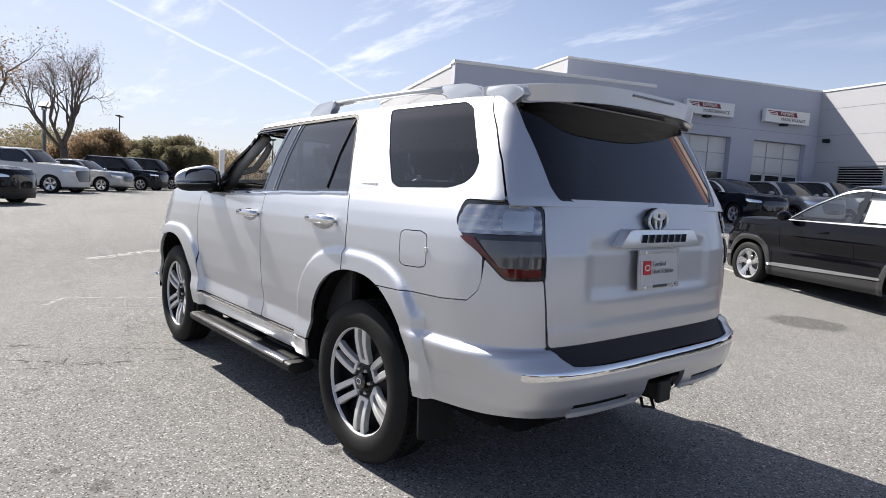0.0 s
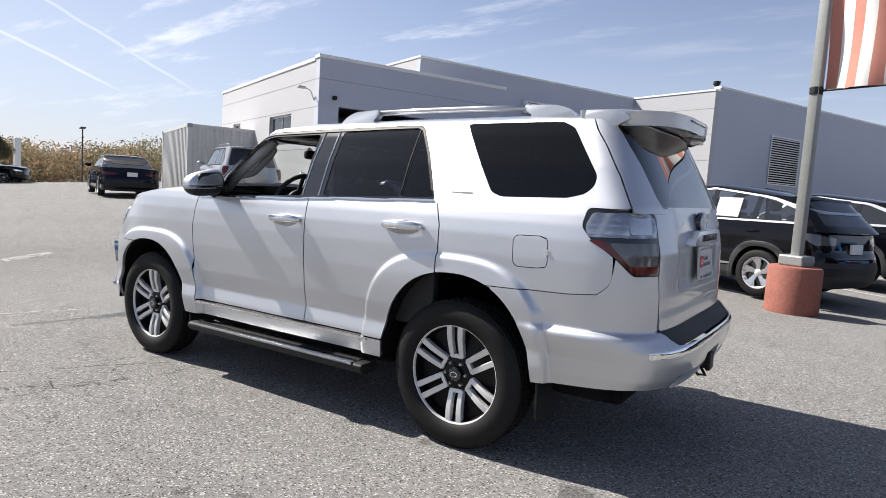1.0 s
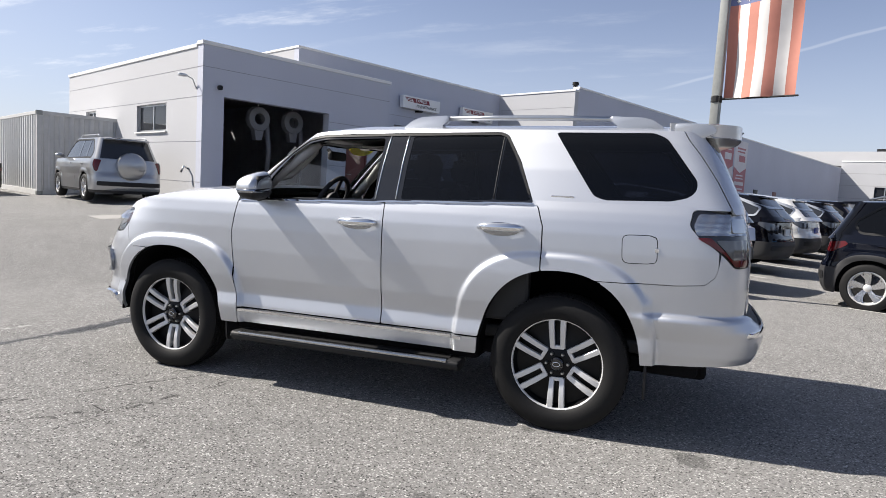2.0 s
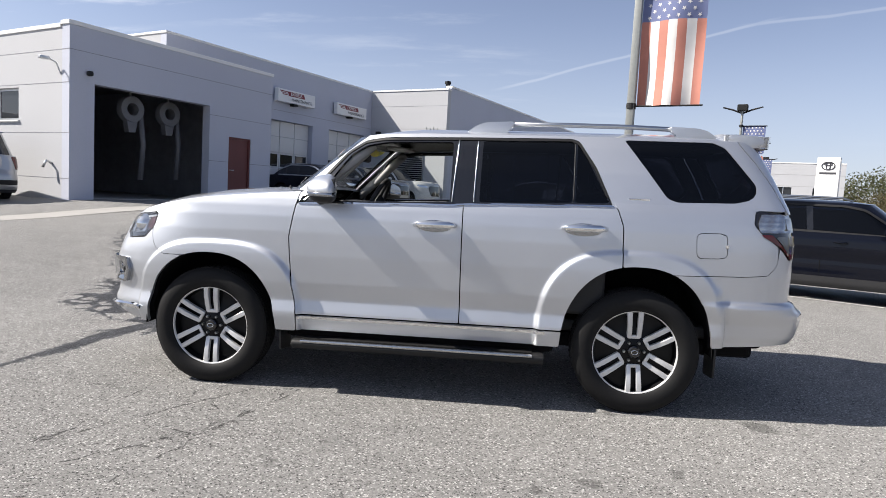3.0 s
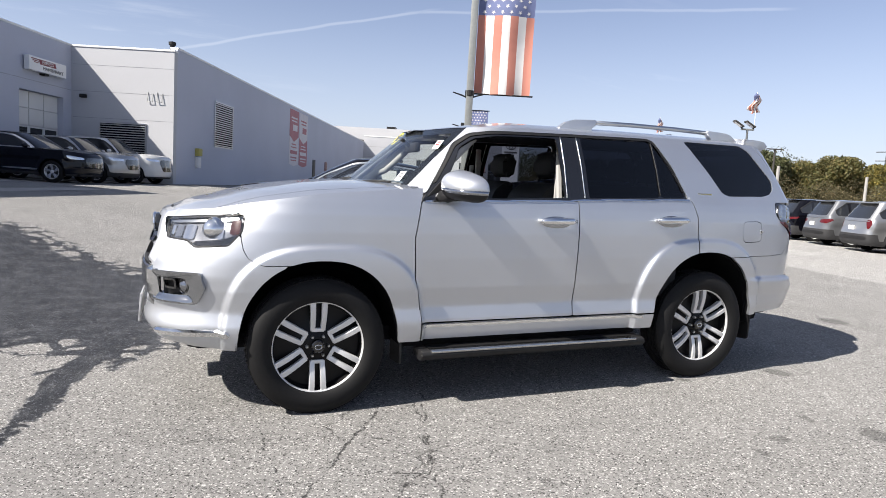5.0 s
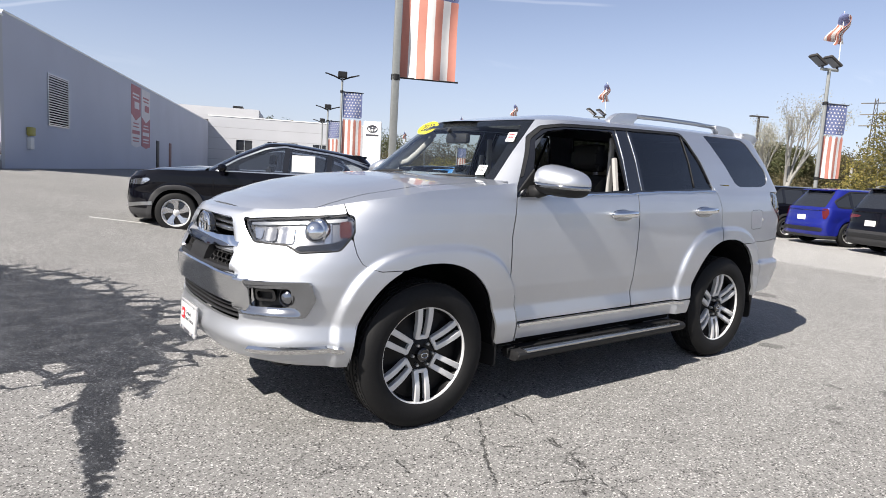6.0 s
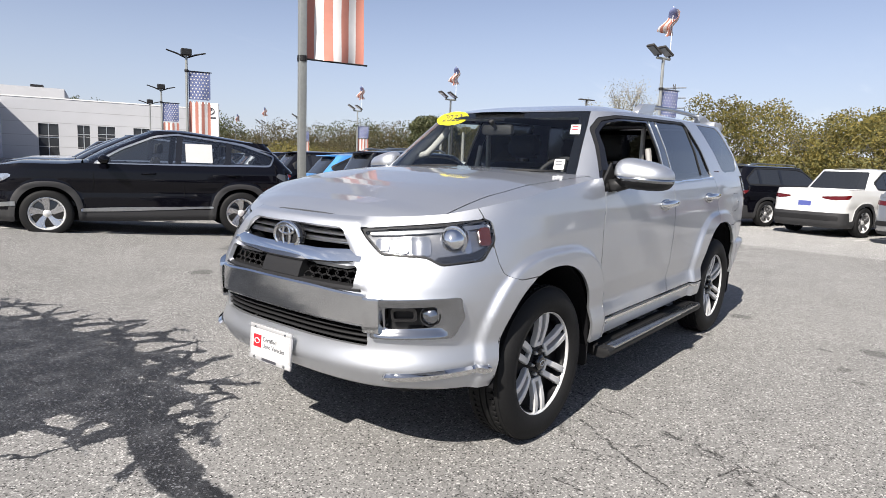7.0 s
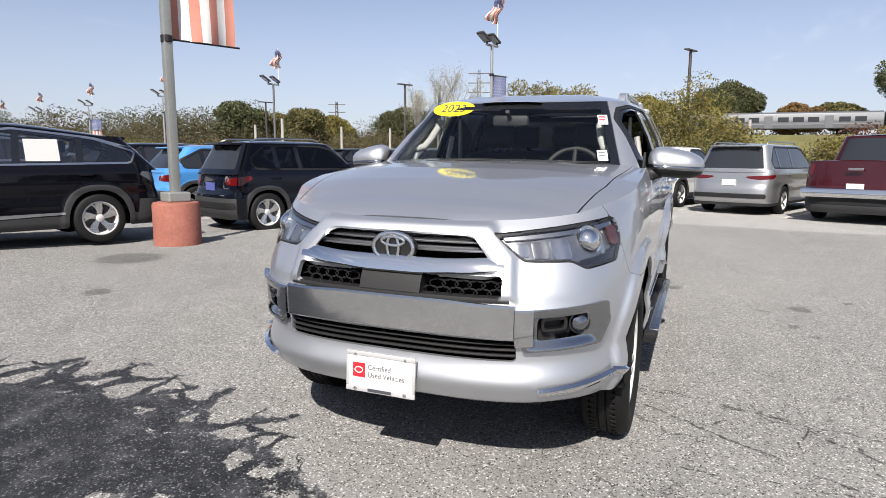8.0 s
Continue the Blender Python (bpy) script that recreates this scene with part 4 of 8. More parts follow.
DOOR_B = -0.283
SILL = 0.505
TA = np.arctan2(AY, -(LX + 1.6))
NA = np.arctan2(AY, LX - 1.5)
TAIL_LAMP = fillet([(1.075, 1.300), (0.80, 1.303), (0.757, 1.275), (0.742, 1.010), (0.883, 1.008), (0.955, 1.080), (1.06, 1.165), (1.10, 1.22)], 0.018)
HEAD_LAMP = fillet([(0.53, 1.085), (1.19, 1.138), (1.225, 1.128), (1.225, 1.050), (1.15, 0.968), (0.94, 0.950), (0.87, 0.982), (0.655, 0.986)], 0.014)
f_tail = np.where(LX < -1.7, inside(TA, LZ, TAIL_LAMP), -1.0)
f_head = np.where(LX > 1.6, inside(NA, LZ, HEAD_LAMP), -1.0)
f_arch = arch_in(LX, LZ)


def front_poly(pts, r=0.015):
    """A symmetric region of the nose, from its outline at one side of the middle."""
    return np.where(LX > 1.7, inside(AY, LZ, fillet(pts, r)), -1.0)


f_upper = front_poly([(-0.2, 1.080), (0.300, 1.078), (0.338, 1.064), (0.405, 0.985), (-0.2, 0.985)])
f_lower = front_poly([(-0.2, 0.938), (0.462, 0.925), (0.468, 0.838), (-0.2, 0.838)])
f_slats = front_poly([(-0.2, 0.690), (0.525, 0.683), (0.530, 0.594), (-0.2, 0.594)])
f_fog = front_poly([(0.555, 0.803), (0.828, 0.820), (0.835, 0.735), (0.803, 0.648), (0.548, 0.638)], 0.012)

# nose: bumper skin with the openings of grille, slats and fog lamps
bottom_z = lerp(LX, [-3, -2.3, -1.9, -1.0, 1.0, 1.85, 2.1, 2.3], [0.48, 0.48, 0.455, 0.40, 0.40, 0.395, 0.40, 0.425])
f_nose = clear_of(of_bumper(LX, LZ) - GAP * 0.6, f_arch, LZ - bottom_z, -f_head - 0.004, -f_upper, -f_lower, -f_slats, -f_fog)
crest = 0.020 * np.where(LX > 1.9, step(-0.06, -0.02, -np.abs(inside(AY, LZ, [(-1, 1.125), (0.385, 1.118), (0.495, 1.0), (0.515, 0.84), (-1, 0.84)]) - 0.040)), 0)
lower_roll = 0.030 * np.where(LX > 1.5, step(0.60, 0.485, LZ) * step(0.392, 0.440, LZ) * (1 - 0.85 * step(0.62, 1.10, NA)), 0)
skin("front_bumper", LOW, f_nose, SILVER, suv, 0.02, lift=crest + lower_roll)
fender_gap = lambda x: lerp(x, [0.75, 0.85, 1.2, 1.6, 1.95, 2.1, 2.3], [0.81, 0.80, 0.785, 0.755, 0.690, 0.610, 0.52])
HX, HY = HOOD[..., 0], HOOD[..., 1]
skin("hood", HOOD, clear_of(fender_gap(HX) - np.abs(HY) - GAP, 2.172 - HX), SILVER, suv, 0.02, out=(1.5, 0, 0.5))

for side in (1, -1):
    S = LY * side
    tag = "driver side" if side > 0 else "passenger side"
    merge([skin("fender", LOW, clear_of(S - 0.02, LX - door_front(LZ) - GAP, -of_bumper(LX, LZ) - GAP * 0.6, f_arch, LZ - bottom_z, -f_head - 0.004), SILVER, suv),
           skin("fender", HOOD, clear_of(HY * side - fender_gap(HX) - GAP, HX - 0.86), SILVER, suv, 0.012, out=(1.5, 0, 0.5))])
    skin("front_door", LOW, clear_of(S, door_front(LZ) - GAP - LX, LX - DOOR_B - GAP, LZ - SILL - 0.006, 1.2585 - 0.0255 * LX - LZ), SILVER, suv)
    skin("rear_door", LOW, clear_of(S, DOOR_B - GAP - LX, LX - door_rear(LZ) - GAP, LZ - SILL - 0.006, f_arch, 1.2705 - 0.0255 * LX - LZ), SILVER, suv)
    skin("rocker_panel", LOW, clear_of(S, door_front(LZ) - GAP - LX, LX + 1.0, SILL - 0.004 - LZ, LZ - 0.405, f_arch), SILVER, suv, lift=0.004)
    skin("rocker_trim", LOW, clear_of(S, 0.785 - LX, LX + 0.83, 0.0085 - np.abs(LZ - 0.492), f_arch - 0.05), CHROME, suv, 0.004, lift=0.016, label="thin chrome strip along the sill")
    fuel = fillet([(-1.712, 1.156), (-1.893, 1.160), (-1.900, 1.008), (-1.720, 1.003)], 0.035)
    f_fuel = inside(LX, LZ, fuel)
    skin("quarter_panel", LOW, clear_of(S, door_rear(LZ) - GAP - LX, LZ - tail_seam(LX) - GAP * 0.6, f_arch, -f_tail - 0.004, np.where(LZ > 1.29, LX + 2.262, 9), -f_fuel - 0.002 if side > 0 else 9 + 0 * LX), SILVER, suv)
    if side > 0:
        fuel_door = skin("fuel_door", LOW, clear_of(S, f_fuel - 0.002), SILVER, suv)
        part("finger_notch", box(-1.905, -1.885, 0.905, 0.915, 1.07, 1.095, 0.004), CHROME, fuel_door)
    # belt strip of bright metal
    skin("belt_trim", LOW, clear_of(S, 0.795 - LX, LX + 1.215, 0.006 - np.abs(LZ - (1.2615 - 0.0255 * LX + 0.006 * step(-0.2, -0.4, LX)))), CHROME, suv, 0.006, lift=0.006)
    # tail lamp: dark frame, clear top, smoked middle and red foot
    lamp = skin("tail_lamp", LOW, clear_of(S, f_tail), GLOSS_BLACK, suv, 0.02, label="wrap-round tail lamp, clear over red")
    up = inside(TA, LZ, fillet([(1.055, 1.282), (0.81, 1.287), (0.772, 1.265), (0.762, 1.178), (1.075, 1.172), (1.085, 1.22)], 0.014))
    skin("clear_lens", LOW, clear_of(S, np.where(LX < -1.7, up, -1)), TAIL_CLEAR, lamp, 0.004, lift=0.007 + 0.0022 * np.sin(LZ * 210) + 0.0022 * np.sin(TA * 85 + LZ * 40))
    red = inside(TA, LZ, fillet([(1.075, 1.160), (1.01, 1.163), (0.905, 1.052), (0.760, 1.050), (0.758, 1.020), (0.885, 1.016), (0.95, 1.083)], 0.008))
    skin("red_lens", LOW, clear_of(S, np.where(LX < -1.7, red, -1)), RED_LENS, lamp, 0.004, lift=0.006)
    mid = inside(TA, LZ, fillet([(0.990, 1.152), (0.764, 1.155), (0.761, 1.052), (0.905, 1.052)], 0.008))
    skin("smoked_lens", LOW, clear_of(S, np.where(LX < -1.7, mid, -1)), SMOKE, lamp, 0.004, lift=0.006 + 0.0015 * np.sin(TA * 120))
    bulb = inside(TA, LZ, fillet([(0.905, 1.262), (0.80, 1.262), (0.80, 1.190), (0.905, 1.190)], 0.006))
    skin("turn_lamp", LOW, clear_of(S, np.where(LX < -1.7, bulb, -1)), SATIN, lamp, 0.004, lift=0.012 + 0.003 * np.sin(TA * 300) * np.sin(LZ * 300))
    # head lamp: bowl, reflectors, projector, amber corner, clear cover
    head = skin("head_lamp", LOW, clear_of(S, f_head), LAMP_BOWL, suv, 0.008, lift=-0.026 + 0.0012 * np.sin(NA * 40 + LZ * 30), label="clear projector head lamp with amber corner")
    for lo, hi, zz0, zz1, mm, nm in ((0.615, 0.69, 1.006, 1.058, REFLECTOR, "low_reflector"), (0.705, 0.785, 1.000, 1.066, LAMP_BOWL, "lamp_cell"), (0.80, 0.895, 0.995, 1.074, REFLECTOR, "mid_reflector"), (1.065, 1.10, 1.000, 1.105, REFLECTOR, "corner_reflector"), (1.145, 1.207, 1.030, 1.108, AMBER, "amber_reflector")):
        f = inside(NA, LZ, fillet([(lo, zz0), (hi, zz0), (hi, zz1), (lo, zz1)], 0.01))
        skin(nm, LOW, clear_of(S, np.where(LX > 1.6, f, -1)), mm, head, 0.01, lift=-0.018 + 0.0015 * np.sin(NA * 90) + (0.010 if mm is AMBER else 0))
    f = inside(NA, LZ, fillet([(0.57, 1.078), (1.19, 1.124), (1.19, 1.108), (0.585, 1.066)], 0.005))
    skin("light_bar", LOW, clear_of(S, np.where(LX > 1.6, f, -1)), SATIN, head, 0.010, lift=-0.012)
    bm = lathe([(0.0, 0.030), (0.022, 0.024), (0.036, 0.008), (0.040, -0.005), (0.046, -0.002), (0.050, -0.016), (0.050, -0.05)], 28)
    turn = Vector((0, 1, 0)).rotation_difference(Vector((0.86, 0.50 * side, 0)).normalized()).to_matrix().to_4x4()
    part("projector", bm, CHROME, head, m=Matrix.Translation((1.968, 0.742 * side, 1.047)) @ turn @ Matrix.Scale(1.42, 4), smooth=True)
    bm = bmesh.new()
    bmesh.ops.create_uvsphere(bm, u_segments=24, v_segments=12, radius=0.030)
    part("projector_lens", bm, DARK_CHROME, head, m=Matrix.Translation((1.972, 0.745 * side, 1.047)) @ turn @ Matrix.Scale(1.18, 4) @ Matrix.Diagonal((1, 0.7, 1, 1)), smooth="all")
    cover = skin("lamp_cover", LOW, clear_of(S, f_head - 0.003), LENS, head, 0.0, lift=0.002)
    cover.visible_shadow = False
    f = np.where(LX > 1.6, 0.005 - np.abs(f_head - 0.003), -1)
    skin("lamp_rim", LOW, clear_of(S, f), PLASTIC, head, 0.012, lift=-0.003)
    f = inside(NA, LZ, fillet([(0.90, 0.960), (1.15, 0.978), (1.215, 1.050), (1.205, 1.034), (1.10, 1.002), (0.92, 0.984)], 0.006))
    skin("lamp_base", LOW, clear_of(S, np.where(LX > 1.6, f, -1)), GLOSS_BLACK, head, 0.01, lift=-0.010)
    # fog lamp in a bright bezel
    fog = skin("fog_bezel", LOW, clear_of(S, f_fog, -front_poly([(0.606, 0.772), (0.776, 0.784), (0.776, 0.715), (0.758, 0.690), (0.602, 0.680)], 0.012)), BEZEL, suv, 0.05, lift=0.024 - 0.8 * np.clip(f_fog - 0.010, 0, 0.03), label="bright bezel with a dark fog lamp recess")
    skin("fog_recess", LOW, clear_of(S, f_fog - 0.01), PLASTIC, fog, 0.0, lift=-0.045)
    turn2 = Vector((0, 1, 0)).rotation_difference(Vector((0.84, 0.54 * side, 0)).normalized()).to_matrix().to_4x4()
    part("fog_lamp", lathe([(0.0, 0.004), (0.034, 0.0), (0.040, 0.006), (0.046, 0.004), (0.048, -0.05)], 24), GLOSS_BLACK, fog, m=Matrix.Translation((2.105, 0.745 * side, 0.738)) @ turn2, smooth=True)
    part("fog_lens", lathe([(0.0, 0.018), (0.02, 0.014), (0.033, 0.004)], 20), DARK_CHROME, fog, m=Matrix.Translation((2.108, 0.747 * side, 0.738)) @ turn2, smooth=True)
    f = front_poly([(0.628, 0.760), (0.712, 0.764), (0.712, 0.716), (0.628, 0.712)], 0.012)
    skin("fog_frame", LOW, clear_of(S, 0.006 - np.abs(f)), GLOSS_BLACK, fog, 0.02, lift=-0.018)
    skin("lip_trim", LOW, clear_of(S, np.where(LX > 1.6, inside(NA, LZ, fillet([(0.68, 0.496), (1.17, 0.506), (1.18, 0.480), (0.72, 0.470)], 0.008)), -1)), CHROME, suv, 0.02, lift=0.016 + 0.5 * (LZ - 0.475) + lower_roll, label="thin chrome blade low on the bumper corner")
    # parking sensor
    part("sensor", lathe([(0, 0.002), (0.009, 0.001), (0.010, -0.02)], 16), SILVER, suv, m=Matrix.Translation((2.236, 0.60 * side, 0.550)) @ turn2, smooth=True)

# grille
part("grille_backing", box(2.02, 2.10, -0.50, 0.50, 0.60, 0.96, 0.01), UNDER, suv)
part("grille_backing", box(2.02, 2.10, -0.40, 0.40, 0.96, 1.09, 0.01), UNDER, suv)


def nose_at(y, z):
    n = float(lerp(z, [0.4, 0.8, 1.1, 1.3], [3.2, 3.1, 2.45, 2.3]))
    h = float(half_low(np.array([1.42]), np.array([z]))[0]) - 0.02
    return 1.42 + (float(nose_x(z)) - 1.42) * max(0.0, 1 - (abs(y) / h) ** n) ** (1 / n)


def bar(name, y0, y1, zlow, zhigh, lift, thick, mat, parent=None, label="", count=24, round_=0.008):
    """A bar across the nose that follows its bow; zlow and zhigh are functions of y."""
    bm = bmesh.new()
    rings = []
    for y in np.linspace(y0, y1, count):
        a, b = zlow(y), zhigh(y)
        x0, x1 = nose_at(y, a) + lift, nose_at(y, b) + lift
        r = min(round_, (b - a) / 3)
        rings.append([bm.verts.new(p) for p in ((x0 - thick, y, a), (x0 - r, y, a), (x0, y, a + r), ((x0 + x1) / 2 + 0.003, y, (a + b) / 2), (x1, y, b - r), (x1 - r, y, b), (x1 - thick, y, b))])
    for p, q in zip(rings, rings[1:]):
        for k in range(len(p)):
            bm.faces.new((p[k], p[(k + 1) % len(p)], q[(k + 1) % len(p)], q[k]))
    bm.faces.new(rings[0])
    bm.faces.new(rings[-1][::-1])
    return part(name, bm, mat, parent or suv, label, smooth=True)


bar("grille_bar", -0.47, 0.47, lambda y: 0.934 + 0.012 * step(0.30, 0.46, abs(y)) - 0.010 * (1 - step(0.1, 0.3, abs(y))), lambda y: 0.990 + 0.010 * step(0.2, 0.44, abs(y)), 0.022, 0.08, CHROME, label="chrome grille bar under the emblem")
for zz in (1.020, 1.054):
    bar("grille_slat", -0.39 + 0.9 * (zz - 1.022), 0.39 - 0.9 * (zz - 1.022), lambda y: zz - 0.010, lambda y: zz + 0.010, -0.022, 0.05, SATIN)
bar("sensor_block", -0.137, 0.137, lambda y: 0.842, lambda y: 0.934, 0.006, 0.08, PLASTIC, label="flat black radar cover")
bar("bumper_bar", -0.525, 0.525, lambda y: 0.690 - 0.006 * step(0.3, 0.5, abs(y)), lambda y: 0.836 - 0.012 * step(0.2, 0.5, abs(y)), 0.024, 0.06, BRIGHT, label="wide bright silver bumper bar")
bar("bumper_ledge", -0.50, 0.50, lambda y: 0.828, lambda y: 0.848, 0.010, 0.06, PLASTIC)
for s in (1, -1):
    bar("bar_end", 0.530 * s, 0.598 * s, lambda y: 0.660, lambda y: 0.812, 0.030, 0.06, BRIGHT, count=6)
for k in range(4):
    zz = 0.612 + 0.023 * k
    bar("slat", -0.522, 0.522, lambda y: zz - 0.005, lambda y: zz + 0.005, -0.012, 0.03, GREY_METAL if k == 3 else PLASTIC, round_=0.003)
# honeycomb mesh behind the lower opening
for s in (1, -1):
    bm = bmesh.new()
    for r in range(3):
        for c in range(6):
            cy, cz = s * (0.170 + 0.054 * c + 0.027 * (r % 2)), 0.858 + 0.029 * r
            ring = [(cy + 0.036 * math.cos(math.pi / 3 * k), cz + 0.0195 * math.sin(math.pi / 3 * k)) for k in range(7)]
            tube([(nose_at(y, z) - 0.028, y, z) for y, z in ring], 0.0022, 4, bm, cap=False)
    part("mesh_insert", bm, PLASTIC, suv)

# oval emblem: rings only
emblem = part("emblem", lathe([(0.0, 0.0), (0.092, 0.0), (0.097, -0.006), (0.097, -0.03)], 40), GLOSS_BLACK, suv, m=Matrix.Translation((2.280, 0, 1.022)) @ Matrix.Rotation(radians(-90), 4, "Z") @ Matrix.Diagonal((1, 1, 0.66, 1)), smooth=True, label="round badge, plain bright ovals on black")


def oval(ry, rz, r, x, cz, cy=0.0, bm=None):
    b = bm or bmesh.new()
    return tube([(x, cy + ry * math.cos(a), cz + rz * math.sin(a)) for a in np.linspace(0, 2 * math.pi, 33)], r, 8, b, cap=False)


part("badge_ring", oval(0.090, 0.059, 0.010, 2.284, 1.022), CHROME, emblem, smooth="all")
part("badge_ring", oval(0.026, 0.052, 0.0075, 2.286, 1.022), CHROME, emblem, smooth="all")
part("badge_ring", oval(0.052, 0.018, 0.0075, 2.286, 1.048), CHROME, emblem, smooth="all")


def plate(m, name, words):
    """A dealer plate: white board in a bright frame with a red square and two lines of words."""
    p = thing(name, "white dealer plate in a chrome frame on the car", "plate", CAR @ m)
    p.parent = None
    part("board", box(-0.150, 0.150, -0.003, 0.003, -0.076, 0.076, 0.002), PLATE_WHITE, p)
    bm = bmesh.new()
    for b in ((-0.160, 0.160, -0.006, 0.006, 0.064, 0.084), (-0.160, 0.160, -0.006, 0.006, -0.090, -0.066), (-0.160, -0.147, -0.006, 0.006, -0.066, 0.064), (0.147, 0.160, -0.006, 0.006, -0.066, 0.064)):
        box(*b, bevel=0.003, bm=bm)
    part("frame", bm, PLATE_FRAME, p, smooth=True)
    part("red_square", box(-0.128, -0.070, -0.0062, -0.0035, -0.026, 0.034, 0.0), RED, p)
    part("square_ring", oval(0.018, 0.012, 0.0022, -0.0065, 0.004, 0.0), WHITE, p).data.transform(Matrix.Translation((-0.099, 0, 0)) @ Matrix.Rotation(radians(90), 4, "Z"))
    stand = Matrix.Rotation(radians(90), 4, "X")
    for line, zz in (("Certified", 0.018), ("Used Vehicles", -0.014)):
        lettering("text_line", line, 0.030, GREY_INK, p, Matrix.Translation((-0.058, -0.0045, zz)) @ stand, 0.0006, "LEFT")
    part("name_bar", box(-0.055, 0.055, -0.0085, -0.0065, -0.084, -0.072), INK, p)
    for sx in (-0.115, 0.115):
        part("screw_cap", lathe([(0, -0.009), (0.008, -0.008), (0.009, -0.005)], 14), CHROME, p, m=Matrix.Translation((sx, 0, -0.078)))
        part("screw_cap", lathe([(0, -0.009), (0.006, -0.008), (0.007, -0.005)], 14), CHROME, p, m=Matrix.Translation((sx, 0, 0.070)))
    return p


plate(Matrix.Translation((2.366, -0.022, 0.500)) @ Matrix.Rotation(radians(90), 4, "Z") @ Matrix.Rotation(radians(-4), 4, "X"), "front_plate", "")
plate(Matrix.Translation((-2.412, 0.0, 1.035)) @ Matrix.Rotation(radians(-90), 4, "Z") @ Matrix.Rotation(radians(-3), 4, "X"), "rear_plate", "")

# ---- tail ----
gate_half = lambda z: lerp(z, [0.66, 0.70, 0.76, 1.0, 1.30], [0.58, 0.63, 0.668, 0.697, 0.688])
rear = -1.9 - LX
rear_low = np.where((LX < -2.2) & (AY > 0.235) & (AY < 0.60), 0.532, 0.0)
f_bump = clear_of(LZ - rear_low, tail_seam(LX) - GAP * 0.6 - LZ, np.where(LX < -1.25, 1.0, -1.0), f_arch, LZ - bottom_z, -f_tail - 0.004, np.where((LX < -2.2) & (LZ > 0.672), AY - gate_half(LZ) - 0.005, 9))
step_fold = 0.024 * np.where(LX < -1.75, step(0.745, 0.715, LZ) * step(-1.8, -2.0, LX) * (1 - step(0.62, 0.47, LZ)), 0)
hitch_hole = clear_of(np.where(LX < -2.2, 0.15 - AY, -1), 0.575 - LZ)
skin("rear_bumper", LOW, clear_of(f_bump, -hitch_hole), SILVER, suv, 0.02, lift=step_fold * 0.6)
skin("step_pad", LOW, clear_of(rear - 0.2, gate_half(LZ) + 0.02 - AY, LZ - 0.672, 0.752 - LZ), PLASTIC, suv, 0.0, lift=0.004, label="black ribbed bumper step pad")
skin("bumper_trim", LOW, clear_of(rear - 0.2, 0.80 - AY, 0.0125 - np.abs(LZ - 0.652)), CHROME, suv, 0.006, lift=0.018)
for s in (1, -1):
    skin("lower_trim", LOW, clear_of(rear - 0.4, 0.60 - AY, LY * s - 0.17, 0.012 - np.abs(LZ - 0.484)), GREY_METAL, suv, 0.02, lift=0.004)
    skin("lower_valance", LOW, clear_of(rear - 0.2, 0.66 - AY, LY * s - 0.20, 0.545 - LZ, LZ - 0.44), PLASTIC, suv, 0.0, lift=-0.025)
skin("tailgate", LOW, clear_of(rear - 0.2, gate_half(LZ) - AY - 0.002, LZ - 0.745, -f_tail - 0.004), SILVER, suv, 0.02,
     lift=0.012 * step(0.90, 0.98, LZ) * step(1.2, 1.1, LZ) * step(0.50, 0.42, AY) * np.where(LX < -2, -1, 0) + 0.006 * step(0.84, 0.80, LZ))
garnish = prism(fillet([(-0.315, 1.135), (-0.250, 1.205), (0.250, 1.205), (0.315, 1.135), (0.305, 1.130), (-0.305, 1.130)], 0.012), -2.425, -2.36, "x", 0.006)
garnish = part("garnish", garnish, GARNISH, suv, smooth=True, label="chrome tailgate garnish with raised name bars")
for k in range(7):
    part("name_bar", prism([(0.175 - 0.052 * k, 1.150), (0.136 - 0.052 * k, 1.150), (0.131 - 0.052 * k, 1.185), (0.170 - 0.052 * k, 1.185)], -2.430, -2.424, "x"), DARK_CHROME, garnish)
badge = part("rear_emblem", lathe([(0.0, 0.0), (0.080, 0.0), (0.083, 0.006), (0.083, 0.022)], 36), GLOSS_BLACK, suv, m=Matrix.Translation((-2.388, 0, 1.243)) @ Matrix.Rotation(radians(-90), 4, "Z") @ Matrix.Diagonal((1, 1, 0.68, 1)), smooth=True)
for ry, rz, cz in ((0.072, 0.048, 1.243), (0.022, 0.045, 1.243), (0.043, 0.015, 1.264)):
    part("badge_ring", oval(ry, rz, 0.0075, -2.391, cz), GARNISH, badge, smooth="all")
# model name
for yy in (0.56, -0.56, 0.30, -0.30):
    part("sensor", lathe([(0, -0.004), (0.011, -0.003), (0.012, 0.01)], 16), SILVER, suv, m=Matrix.Translation((-2.487 if abs(yy) < 0.4 else -2.463, yy, 0.60)) @ Matrix.Rotation(radians(-90), 4, "Z"), smooth=True)
# tow hitch
hitch = part("tow_hitch", box(-2.47, -2.10, -0.040, 0.040, 0.455, 0.535, 0.008), PLASTIC, suv, label="black square tow receiver")
part("receiver_lip", box(-2.49, -2.465, -0.048, 0.048, 0.447, 0.543, 0.008), PLASTIC, hitch)
part("tow_plug", box(-2.45, -2.40, -0.125, -0.065, 0.46, 0.53, 0.01), PLASTIC, hitch)
part("safety_loop", tube([(-2.44, 0.03, 0.46), (-2.47, 0.05, 0.425), (-2.44, 0.09, 0.43), (-2.41, 0.06, 0.455)], 0.008, 8), PLASTIC, hitch, smooth="all")
part("cross_member", tube([(-2.30, -0.5, 0.46), (-2.30, 0.5, 0.46)], 0.035, 12), PLASTIC, hitch)
